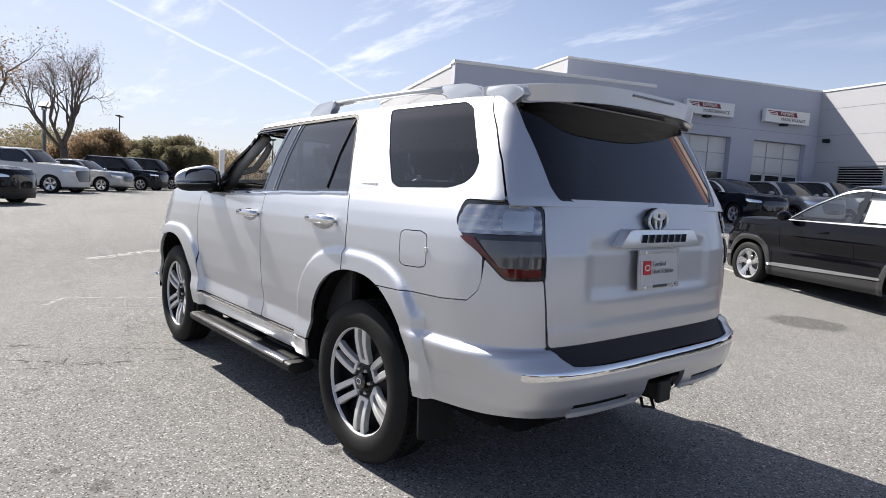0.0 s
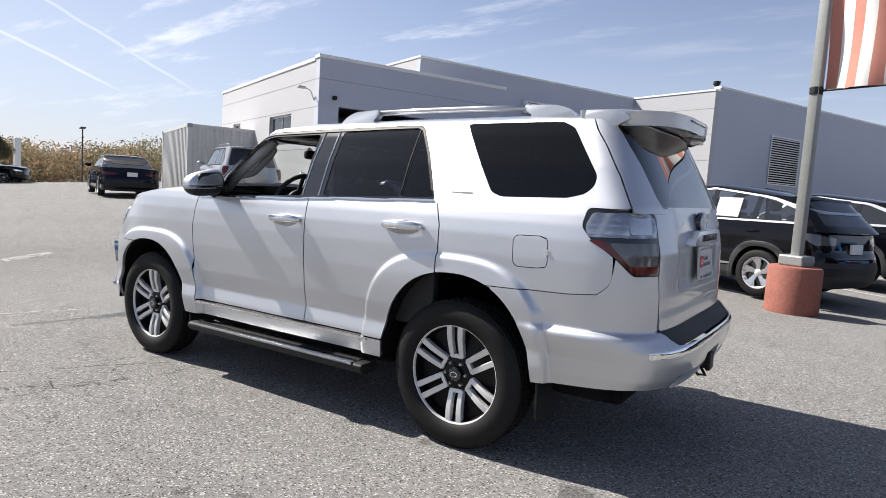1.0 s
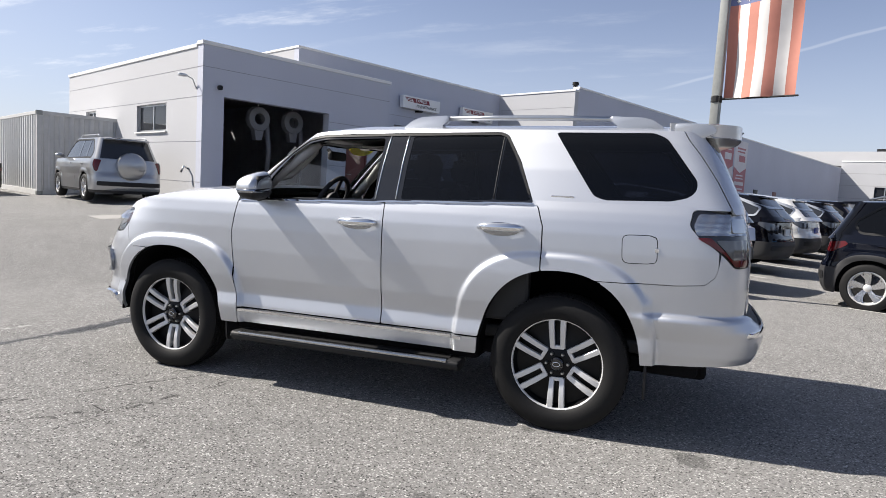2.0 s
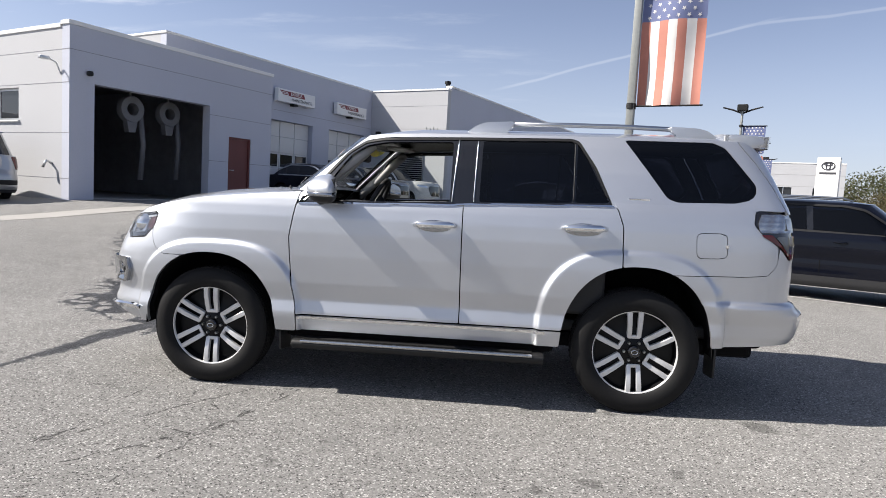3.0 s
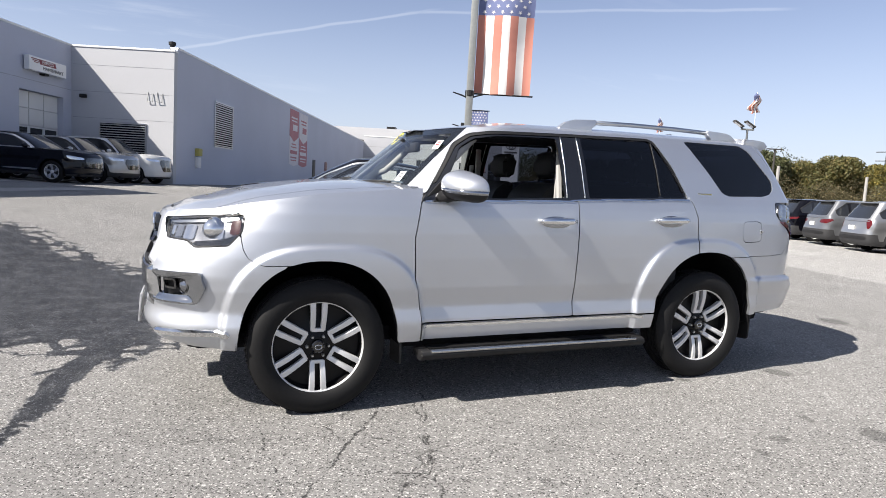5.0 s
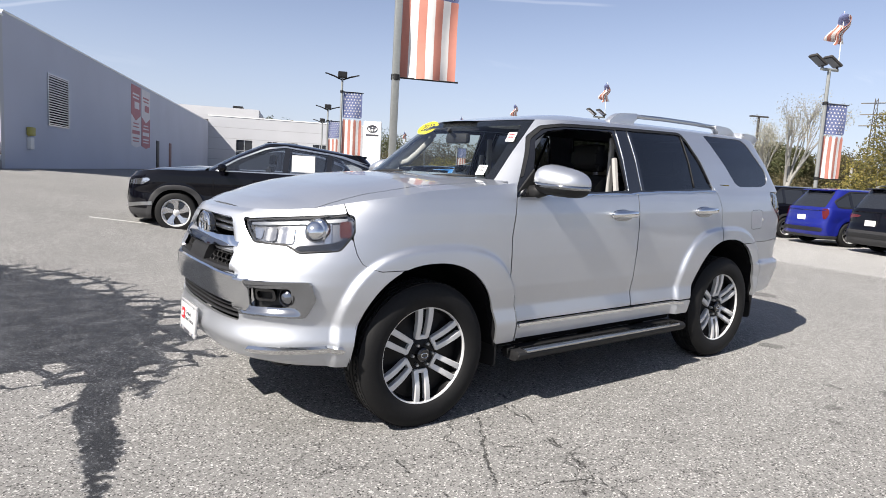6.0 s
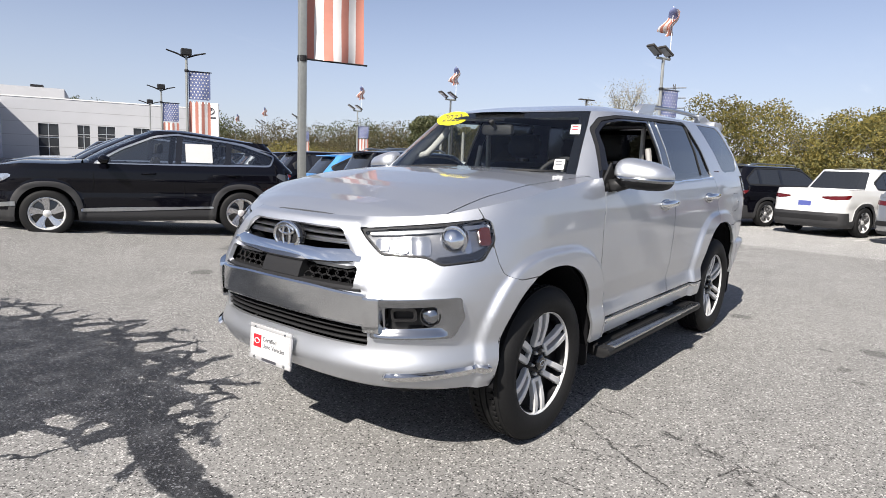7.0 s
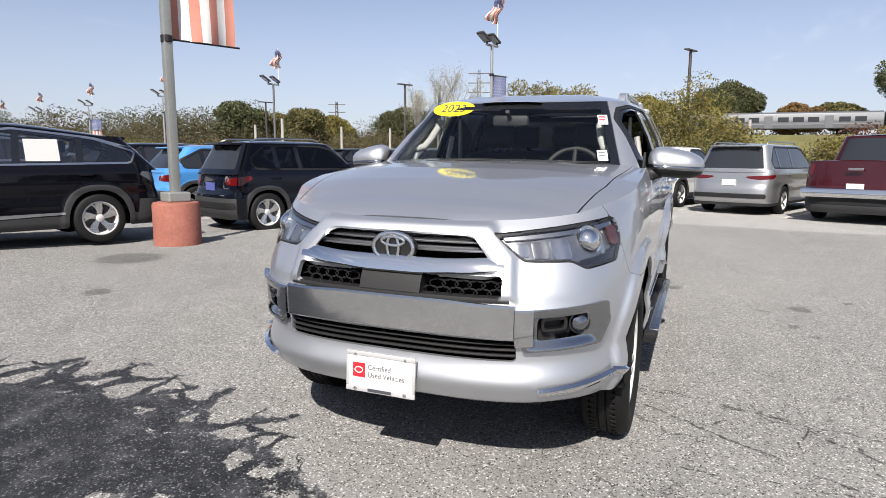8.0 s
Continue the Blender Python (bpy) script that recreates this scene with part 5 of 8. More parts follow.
part("exhaust_pipe", tube([(-1.5, -0.62, 0.40), (-2.15, -0.62, 0.40), (-2.28, -0.64, 0.39)], 0.032, 14), SATIN, suv, smooth="all")

# ---- greenhouse ----
WS = lambda z: lerp(z, [1.20, 1.283, 1.643, 1.723], [0.775, 0.748, 0.610, 0.575])
front = UX - 0.2
SIDE_WIN = fillet([(0.80, 1.238), (0.66, 1.428), (0.53, 1.603), (0.417, 1.676), (0.275, 1.697), (-0.3, 1.712), (-0.955, 1.722), (-1.004, 1.704), (-1.109, 1.538), (-1.212, 1.300), (-0.29, 1.272)], 0.02)
QUARTER = fillet([(-1.285, 1.722), (-1.835, 1.722), (-1.906, 1.690), (-2.074, 1.455), (-2.072, 1.405), (-2.034, 1.366), (-1.948, 1.344), (-1.603, 1.336), (-1.541, 1.357)], 0.02)
FRONT_GLASS = fillet([(0.60, 1.262), (0.61, 1.40), (0.50, 1.585), (0.40, 1.645), (0.25, 1.668), (-0.190, 1.680), (-0.194, 1.288)], 0.02)
REAR_GLASS = fillet([(-0.385, 1.692), (-0.972, 1.702), (-0.962, 1.312), (-0.380, 1.292)], 0.015)
VENT_GLASS = fillet([(-0.992, 1.695), (-1.012, 1.680), (-1.188, 1.318), (-0.980, 1.313)], 0.012)
f_side = inside(UX, UZ, SIDE_WIN)
f_quart = np.where(UX < -1.2, inside(UX, UZ, QUARTER), -1)
f_fg, f_rg, f_vg = inside(UX, UZ, FRONT_GLASS), inside(UX, UZ, REAR_GLASS), inside(UX, UZ, VENT_GLASS)
f_ws = clear_of(front, WS(UZ) - UA, UZ - 1.20)
gate_x = lambda z: lerp(z, [1.25, 1.305, 1.455, 1.595, 1.68, 1.75], [-2.27, -2.254, -2.175, -2.085, -2.02, -1.98])
f_gate = gate_x(UZ) - UX
f_back = np.where(UX < -1.9, inside(UA, UZ, fillet([(-0.5, 1.722), (0.600, 1.722), (0.640, 1.700), (0.650, 1.60), (0.632, 1.36), (0.606, 1.312), (-0.5, 1.306)], 0.016)), -1)

skin("windshield", UP, clear_of(f_ws - 0.004), CLEAR, suv, 0.0, label="clear raked windshield").visible_shadow = False
skin("windshield_border", UP, clear_of(f_ws, np.maximum(0.045 - clear_of(front, WS(UZ) - UA, 9 + 0 * UX), np.maximum(1.262 - UZ, UZ - rail_z(UX) + 0.035))), GLOSS_BLACK, suv, 0.0, lift=-0.004)
skin("tailgate_frame", UP, clear_of(f_gate - GAP, UZ - 1.29, -f_back, -f_quart), SILVER, suv)
skin("rear_window", UP, clear_of(f_back), TINT, suv, 0.0, lift=-0.003, label="dark privacy rear window")
skin("window_border", UP, clear_of(f_back, 0.05 - f_back), GLOSS_BLACK, suv, 0.0, lift=-0.008)
for side in (1, -1):
    S = UY * side
    skin("pillar_panel", UP, clear_of(S - 0.05, -f_ws - 0.002, -f_side, -f_quart, -f_gate - GAP, UZ - np.where((UX > -1.30) & (UX < 0.80), 1.29, np.where(UX > 0.8, 1.235, 1.305))), SILVER, suv, 0.02)
    skin("window_frame", UP, clear_of(S, f_side - 0.003, -f_fg, -f_rg, -f_vg), GLOSS_BLACK, suv, 0.014, lift=-0.007, label="black window surround and pillars")
    skin("drip_trim", UP, clear_of(S, 0.0075 - np.abs(f_side - 0.010), UZ - 1.35), PLASTIC, suv, 0.003, lift=-0.002)
    if side < 0:
        skin("front_window", UP, clear_of(S, f_fg), CLEAR, suv, 0.0, lift=-0.010, label="clear side window").visible_shadow = False
    skin("rear_window_side", UP, clear_of(S, f_rg), TINT, suv, 0.0, lift=-0.010, label="dark privacy side window")
    skin("vent_window", UP, clear_of(S, f_vg), TINT, suv, 0.0, lift=-0.010, label="dark privacy vent window")
    skin("quarter_window", UP, clear_of(S, f_quart), TINT, suv, 0.0, lift=-0.004, label="dark privacy quarter window")
    skin("glass_border", UP, clear_of(S, f_quart, 0.022 - f_quart), GLOSS_BLACK, suv, 0.0, lift=-0.008)
    for xx0, zz0, xx1, zz1 in ((-0.228, 1.700, -0.206, 1.284), (-0.352, 1.700, -0.345, 1.288), (-0.978, 1.700, -0.970, 1.316)):
        zs_ = np.linspace(zz1 + 0.004, zz0 - 0.012, 12)
        xs_ = xx0 + (xx1 - xx0) * (zs_ - zz0) / (zz1 - zz0)
        part("pillar_trim", tube([(x, side * (y - 0.006), z) for x, y, z in zip(xs_, half_up(xs_, zs_), zs_)], 0.0045, 6), SATIN if xx0 > -0.9 else PLASTIC, suv, smooth="all")
    part("name_badge", box(-1.435, -1.305, 0.8525 * side - 0.004, 0.8525 * side + 0.004, 1.338, 1.352, 0.002), CHROME, suv)

# lining that closes the body inside, wheel houses and floor
skin("inner_lining", LOW, clear_of(f_arch, LZ - 0.42, 1.24 - LZ, 2.0 - LX, LX + 2.2), UNDER, suv, 0.0, lift=-0.06)
for cx in (AX_F, AX_R):
    for side in (1, -1):
        a, b, cz, cxx = (0.462, 0.542, 0.36, 1.385) if cx > 0 else (0.472, 0.582, 0.36, -1.385)
        bm = bmesh.new()
        rows = []
        for th in np.linspace(0.03, math.pi - 0.03, 40):
            c, s = math.cos(th), math.sin(th)
            px = cxx + a * math.copysign(abs(c) ** (2 / 2.3), c)
            pz = cz + b * math.copysign(abs(s) ** (2 / 2.3), s) if s > 0 else cz + 0.3 * s
            rows.append([bm.verts.new((px, yy * side, pz)) for yy in (0.905, 0.80, 0.60, 0.42)] + [bm.verts.new((cxx, 0.42 * side, cz))])
        for p, q in zip(rows, rows[1:]):
            for k in range(4):
                bm.faces.new((p[k], p[k + 1], q[k + 1], q[k]))
        bmesh.ops.remove_doubles(bm, verts=bm.verts, dist=0.0005)
        part("wheel_house", bm, UNDER, suv, smooth="all")
part("floor_pan", box(-2.15, 1.95, -0.72, 0.72, 0.36, 0.46, 0.03), UNDER, suv)
for x0, x1, w in ((-0.90, 0.90, 0.80), (-2.2, -1.86, 0.62), (1.86, 2.06, 0.58)):
    part("under_box", box(x0, x1, -w, w, 0.33, 0.43, 0.03), UNDER, suv)
part("axle", tube([(AX_R, -0.7, 0.36), (AX_R, 0.7, 0.36)], 0.05, 12), UNDER, suv)
part("axle", tube([(AX_F, -0.7, 0.36), (AX_F, 0.7, 0.36)], 0.04, 12), UNDER, suv)
part("front_skirt", box(1.75, 2.10, -0.60, 0.60, 0.345, 0.43, 0.03), PLASTIC, suv)

# ---- wheels, rails, mirrors, handles and cabin of the silver car ----
def tyre_mesh(R, half, rim, count=96):
    prof = [(rim, -half * 0.80), (rim + 0.012, -half * 0.93), (rim + 0.05, -half), (R - 0.045, -half * 0.97), (R - 0.018, -half * 0.86), (R - 0.004, -half * 0.70)]
    for k, y in enumerate(np.linspace(-0.62, 0.62, 5)):
        prof += [(R, half * (y - 0.11)), (R, half * (y + 0.10)), (R - 0.008, half * (y + 0.115)), (R - 0.008, half * (y + 0.145))] if k < 4 else [(R, half * (y - 0.11)), (R, half * (y + 0.08))]
    prof += [(R - 0.004, half * 0.70), (R - 0.018, half * 0.86), (R - 0.045, half * 0.97), (rim + 0.05, half), (rim + 0.012, half * 0.93), (rim, half * 0.80)]
    bm = lathe(prof, count)
    # shoulder blocks
    for i in range(0, 72):
        a = 2 * math.pi * i / 72
        for s in (1, -1):
            b = box(-0.008, 0.008, s * half * 0.74 - 0.015, s * half * 0.74 + 0.015, R - 0.022, R - 0.003)
            b.transform(Matrix.Rotation(-a, 4, "Y") @ Matrix.Rotation(s * 0.1, 4, "X"))
            tmp = bpy.data.meshes.new("t")
            b.to_mesh(tmp)
            b.free()
            bm.from_mesh(tmp)
            bpy.data.meshes.remove(tmp)
    return bm


def wheel(name, parent, at, side, turn):
    """A wheel with six twin spokes; its outer face looks to +y before it is turned to its side."""
    m = Matrix.Translation(at) @ Matrix.Rotation(0 if side > 0 else math.pi, 4, "Z") @ Matrix.Rotation(turn, 4, "Y")
    tyre = part(name, tyre_mesh(0.392, 0.118, 0.262), RUBBER, parent, m=m, smooth=True)
    part("rim", lathe([(0.262, -0.09), (0.250, 0.0), (0.250, 0.055), (0.258, 0.075), (0.256, 0.084), (0.245, 0.060), (0.240, -0.02), (0.235, -0.09)], 64), WHEEL_BLACK, tyre, m=m, smooth=True)
    part("rim_lip", lathe([(0.262, 0.072), (0.272, 0.088), (0.274, 0.093), (0.268, 0.097), (0.258, 0.092), (0.254, 0.080)], 64), GREY_METAL, tyre, m=m, smooth=True)
    part("dish", lathe([(0.0, 0.052), (0.085, 0.052), (0.10, 0.040), (0.20, 0.028), (0.250, 0.030), (0.250, 0.0), (0.0, 0.0)], 64), WHEEL_BLACK, tyre, m=m, smooth=True)
    for k in range(6):
        spin = m @ Matrix.Rotation(math.pi / 3 * k, 4, "Y")
        bm = bmesh.new()
        for s in (1, -1):
            rows = []
            for t in np.linspace(0, 1, 7):
                z = 0.088 + t * 0.178
                w0, w1 = 0.015 + 0.003 * t, 0.043 + 0.008 * t
                y = 0.060 + 0.022 * math.sin(t * 2.2) + 0.008 * t
                r = 0.003
                rows.append([bm.verts.new((s * u, v, z)) for u, v in ((w0, y - 0.03), (w0, y - r), (w0 + r, y), (w1 - r, y), (w1, y - r), (w1, y - 0.03))])
            for p, q in zip(rows, rows[1:]):
                for j in range(5):
                    bm.faces.new((p[j], p[j + 1], q[j + 1], q[j]))
            bm.faces.new(rows[0])
            bm.faces.new(rows[-1])
        box(-0.036, 0.036, 0.030, 0.0612, 0.082, 0.104, 0.003, bm)
        part("spoke", bm, GREY_METAL, tyre, m=spin, smooth=True)
        part("lug_nut", lathe([(0.0, 0.078), (0.006, 0.078), (0.010, 0.070), (0.010, 0.05)], 6), SATIN, tyre, m=spin @ Matrix.Rotation(math.pi / 6, 4, "Y") @ Matrix.Translation((0, 0, 0.062)))
    part("centre_cap", lathe([(0.0, 0.088), (0.030, 0.086), (0.038, 0.078), (0.040, 0.05)], 32), GLOSS_BLACK, tyre, m=m, smooth=True)
    bm = oval(0.020, 0.013, 0.0022, 0.0, 0.0)
    part("cap_ring", bm, CHROME, tyre, m=m @ Matrix.Translation((0, 0.0885, 0)) @ Matrix.Rotation(radians(90), 4, "Z"))
    part("brake_disc", lathe([(0.0, -0.03), (0.165, -0.03), (0.165, -0.05), (0.0, -0.05)], 40), SATIN, tyre, m=m)
    return tyre


wheel("wheel", suv, (AX_F, 0.805, 0.392), 1, 0.0)
wheel("wheel", suv, (AX_R, 0.805, 0.392), 1, 0.03)
wheel("wheel", suv, (AX_F, -0.805, 0.392), -1, 0.3)
wheel("wheel", suv, (AX_R, -0.805, 0.392), -1, 0.5)

for side in (1, -1):
    # running board
    board = part("running_board", prism(fillet([(0.83, 0.350), (0.975, 0.352), (0.99, 0.335), (0.98, 0.300), (0.94, 0.288), (0.83, 0.300)], 0.02), -0.83, 0.80, "x", 0.012), PLASTIC, suv, smooth=True, label="black running board with a bright edge")
    part("board_edge", box(-0.76, 0.74, 0.930, 0.990, 0.338, 0.357, 0.007), BOARD_METAL, board, smooth=True)
    part("tread_pad", box(-0.76, 0.74, 0.850, 0.922, 0.350, 0.357, 0.003), RUBBER, board)
    if side < 0:
        for ob in (board, *board.children):
            ob.data.transform(Matrix.Diagonal((1, -1, 1, 1)))
            ob.data.flip_normals()
    for k in (-0.55, 0.0, 0.5):
        part("board_bracket", box(k - 0.03, k + 0.03, min(0.6 * side, 0.9 * side), max(0.6 * side, 0.9 * side), 0.31, 0.34), UNDER, suv)
    # mud flaps
    for x, h in ((0.905, 0.60), (-1.875, 0.60)):
        part("mud_flap", prism(fillet([(0.70, 0.24), (0.895, 0.26), (0.905, h), (0.70, h)], 0.02), x - 0.006, x + 0.006, "x", 0.002), PLASTIC, suv, m=Matrix.Diagonal((1, side, 1, 1)))
    # roof rail: bar with a sleek foot at each end
    ry = 0.585 * side
    pts = [(-0.50, ry, 1.812), (-0.9, ry, 1.818), (-1.3, ry, 1.816), (-1.66, ry, 1.806)]
    rail = part("roof_rail", tube(pts, 0.016, 12), SATIN, suv, smooth="all", label="silver roof rail with faired feet")
    for x0, x1 in ((-0.27, -0.58), (-1.88, -1.58)):
        s = 1 if x1 < x0 else -1
        foot = prism(fillet([(x0, 1.758), (x0 - 0.06 * s, 1.800), (x0 - 0.12 * s, 1.822 if s > 0 else 1.816), (x1, 1.832 if s > 0 else 1.824), (x1, 1.798), (x1 + 0.05 * s, 1.765), (x1 + 0.05 * s, 1.74), (x0, 1.74)], 0.02), -0.024, 0.024, "y", 0.009)
        part("rail_foot", foot, SILVER, rail, m=Matrix.Translation((0, ry, 0)), smooth=True)
    # door handles
    for hx in (-0.113, -1.041):
        hz = 1.130 - 0.019 * (hx + 0.113) / 0.928 * 1.0
        cup = bmesh.new()
        bmesh.ops.create_uvsphere(cup, u_segments=24, v_segments=12, radius=1)
        handle = part("door_handle", cup, BEZEL, suv, m=Matrix.Translation((hx + 0.005, 0.917 * side, hz - 0.004)) @ Matrix.Diagonal((0.118, 0.008, 0.042, 1)), smooth="all", label="chrome pull handle over a bright cup")
        part("pull", tube([(hx + 0.135, 0.928 * side, hz + 0.004), (hx + 0.10, 0.948 * side, hz + 0.008), (hx, 0.956 * side, hz + 0.010), (hx - 0.09, 0.952 * side, hz + 0.010), (hx - 0.135, 0.930 * side, hz + 0.008)], [0.014, 0.022, 0.024, 0.024, 0.015], 14), CHROME, handle, smooth="all")
    # mirror: cap with a flat underside, bright strip, black base
    def pod(lo, hi, grow, sink):
        bm = bmesh.new()
        bmesh.ops.create_icosphere(bm, subdivisions=4, radius=1)
        for v in bm.verts:
            x, y, z = v.co
            z = max(lo, min(hi, math.copysign(abs(z) ** 0.70, z)))
            y = math.copysign(abs(y) ** 0.62, y)
            tall = 0.096 - 0.024 * y if z > 0 else 0.076
            v.co = Vector((0.590 + (0.140 * x if x > 0 else 0.050 * x) * grow - 0.070 * (y + 1) * 0.5, side * (1.020 + 0.158 * y * grow), 1.325 + tall * z + sink - 0.008 * y))
        return bm

    mir = part("door_mirror", pod(-0.04, 1.0, 1.0, 0.0), SILVER, suv, smooth="all", label="silver door mirror with a chrome strip and dark foot")
    part("mirror_strip", pod(-0.34, 0.00, 0.998, 0.0), BEZEL, mir, smooth="all")
    part("mirror_base", pod(-1.0, -0.30, 0.975, 0.0), PLASTIC, mir, smooth="all")
    part("mirror_arm", tube([(0.66, 0.855 * side, 1.262), (0.635, 0.90 * side, 1.276), (0.61, 0.95 * side, 1.290)], [0.045, 0.038, 0.034], 12), PLASTIC, mir, smooth="all")
    face = bmesh.new()
    bmesh.ops.create_circle(face, cap_ends=True, segments=32, radius=1)
    part("mirror_glass", face, CHROME, mir, m=Matrix.Translation((0.517, 1.005 * side, 1.335)) @ Matrix.Rotation(radians(14) * side, 4, "Z") @ Matrix.Rotation(radians(-90), 4, "Y") @ Matrix.Diagonal((0.055, 0.105, 1, 1)))
    part("mirror_frame", prism(fillet([(-0.125, -0.045), (-0.115, 0.060), (-0.06, 0.078), (0.10, 0.066), (0.128, 0.03), (0.120, -0.055), (0.05, -0.066)], 0.03), -0.012, 0.012, "x", 0.006), PLASTIC, mir, m=Matrix.Translation((0.531, 1.005 * side, 1.333)) @ Matrix.Diagonal((1, side, 1, 1)) @ Matrix.Rotation(radians(14), 4, "Z"), smooth=True)
    part("sail_panel", prism([(0.78, 1.242), (0.60, 1.248), (0.60, 1.34), (0.64, 1.40)], 0.838, 0.852, "y", 0.003), PLASTIC, suv, m=Matrix.Diagonal((1, side, 1, 1)))

# spoiler
v = np.linspace(-1, 1, 61)
u = np.linspace(0, 1, 25)
U, V = np.meshgrid(u, v, indexing="ij")
SPY = V * (0.655 - 0.03 * U)
trail = -2.325 + 0.17 * np.abs(V) ** 3.0
lead = -1.93 + 0.02 * np.abs(V)
SPX = lead + (trail - lead) * U
top_z = 1.800 - 0.022 * np.abs(V) ** 4 - 0.020 * U ** 2 + 0.012 * U
SPT = np.stack([SPX, SPY, top_z], 2)
skin("spoiler", SPT, np.ones(U.shape), SILVER, suv, 0.072, out=(-2.1, 0, 1.0), label="silver roof spoiler over the rear window")
SPB = np.stack([-2.02 + (trail + 0.010 + 2.02) * U, SPY, 1.742 + (top_z - 0.071 - 1.742) * U], 2)
skin("spoiler_underside", SPB, np.ones(U.shape), SILVER, suv, 0.0, out=(-2.1, 0, 2.5))
part("brake_light", box(-2.330, -2.310, -0.16, 0.16, 1.768, 1.778, 0.003), SMOKE, suv)
for s in (1, -1):
    part("spoiler_cheek", prism(fillet([(-1.93, 1.740), (-1.94, 1.778), (-2.085, 1.774), (-2.145, 1.755), (-2.158, 1.73), (-2.07, 1.688), (-2.02, 1.708)], 0.012), 0.630 * s - 0.022, 0.630 * s + 0.022, "y", 0.006), SILVER, suv, smooth=True)
part("aerial_fin", prism(fillet([(-1.62, 1.785), (-1.70, 1.83), (-1.76, 1.845), (-1.80, 1.785)], 0.02), -0.014, 0.014, "y", 0.006), SILVER, suv, smooth=True)

# cowl and wipers
part("cowl", prism(fillet([(0.86, 1.22), (1.12, 1.27), (1.13, 1.245), (0.95, 1.18)], 0.01), -0.70, 0.70, "y", 0.004), PLASTIC, suv)


def ws_at(y, z, lift=0.0):
    n, c = 2.6, float(nose_up(z))
    h = float(half_up(np.array([0.8]), np.array([z]))[0])
    return Vector((c - 0.46 + 0.46 * max(0, 1 - (abs(y) / h) ** n) ** (1 / n) + lift, y, z + lift * 0.85))


for ys, zs in (((0.10, 0.30, 0.50, 0.66), (1.252, 1.285, 1.300, 1.300)), ((-0.58, -0.40, -0.20, 0.02), (1.262, 1.288, 1.305, 1.310))):
    wiper = part("wiper", tube([ws_at(y, z + 0.022, 0.026) for y, z in zip(ys, zs)], [0.012, 0.009, 0.008, 0.006], 8), PLASTIC, suv, smooth="all")
    part("wiper_blade", tube([ws_at(y, z + 0.012, 0.012) for y, z in zip(ys, zs)], 0.006, 6), RUBBER, wiper)

# things stuck on the glass
sticker = bmesh.new()
bmesh.ops.create_circle(sticker, cap_ends=True, segments=40, radius=1)
slope = Matrix.Rotation(radians(49), 4, "Y")
year = thing("year_sticker", "yellow oval year sticker on the windshield glass", "sticker", CAR @ Matrix.Translation(ws_at(-0.40, 1.672, -0.001)) @ Matrix.Rotation(radians(-9), 4, "Z") @ slope)
part("oval", sticker, YELLOW, year, m=Matrix.Diagonal((0.066, 0.158, 1, 1)))
lettering("year", "2023", 0.095, INK, year, Matrix.Translation((0, 0, 0.002)) @ Matrix.Rotation(radians(90), 4, "Z"), 0.001)
for y, z, mm in ((0.585, 1.585, RED), (0.63, 1.375, GREY_INK)):
    st = thing("inspection_sticker", "small white sticker on the windshield corner", "sticker", CAR @ Matrix.Translation(ws_at(y, z, 0.008)) @ Matrix.Rotation(radians(20), 4, "Z") @ slope)
    part("paper", box(-0.038, 0.038, -0.029, 0.029, 0, 0.001), WHITE, st)
    for k in range(2):
        part("print_bar", box(-0.028 + 0.024 * k, -0.016 + 0.024 * k, -0.022, 0.016, 0.0012, 0.0016), mm, st)

# ---- cabin ----
part("dashboard", prism(fillet([(0.35, 0.95), (0.40, 1.12), (0.50, 1.215), (0.98, 1.245), (1.02, 1.18), (0.95, 0.80), (0.5, 0.80)], 0.04), -0.76, 0.76, "y", 0.02), SEAT, suv, smooth=True)
part("instrument_hood", prism(fillet([(0.36, 1.15), (0.42, 1.255), (0.62, 1.265), (0.66, 1.20)], 0.03), 0.20, 0.56, "y", 0.02), SEAT, suv, smooth=True)
steer = Matrix.Translation((0.395, 0.375, 1.245)) @ Matrix.Rotation(radians(64), 4, "Y")
ring = [(0.188 * math.cos(a), 0.188 * math.sin(a), 0) for a in np.linspace(0, 2 * math.pi, 41)]
wheel_s = part("steering_wheel", tube(ring, 0.017, 10, cap=False), SEAT, suv, m=steer, smooth="all", label="black steering wheel")
part("steering_hub", lathe([(0.0, 0.03), (0.06, 0.025), (0.075, 0.0), (0.05, -0.05), (0, -0.05)], 24, axis="z"), SEAT, wheel_s, m=steer, smooth=True)
for a in (0, math.pi, -math.pi / 2):
    part("steering_spoke", tube([(0, 0, 0), (0.18 * math.sin(a), 0.18 * math.cos(a), 0)], 0.015, 8), SEAT, wheel_s, m=steer)
part("column", tube([(0.40, 0.375, 1.235), (0.62, 0.375, 1.12)], 0.045, 12), SEAT, suv)


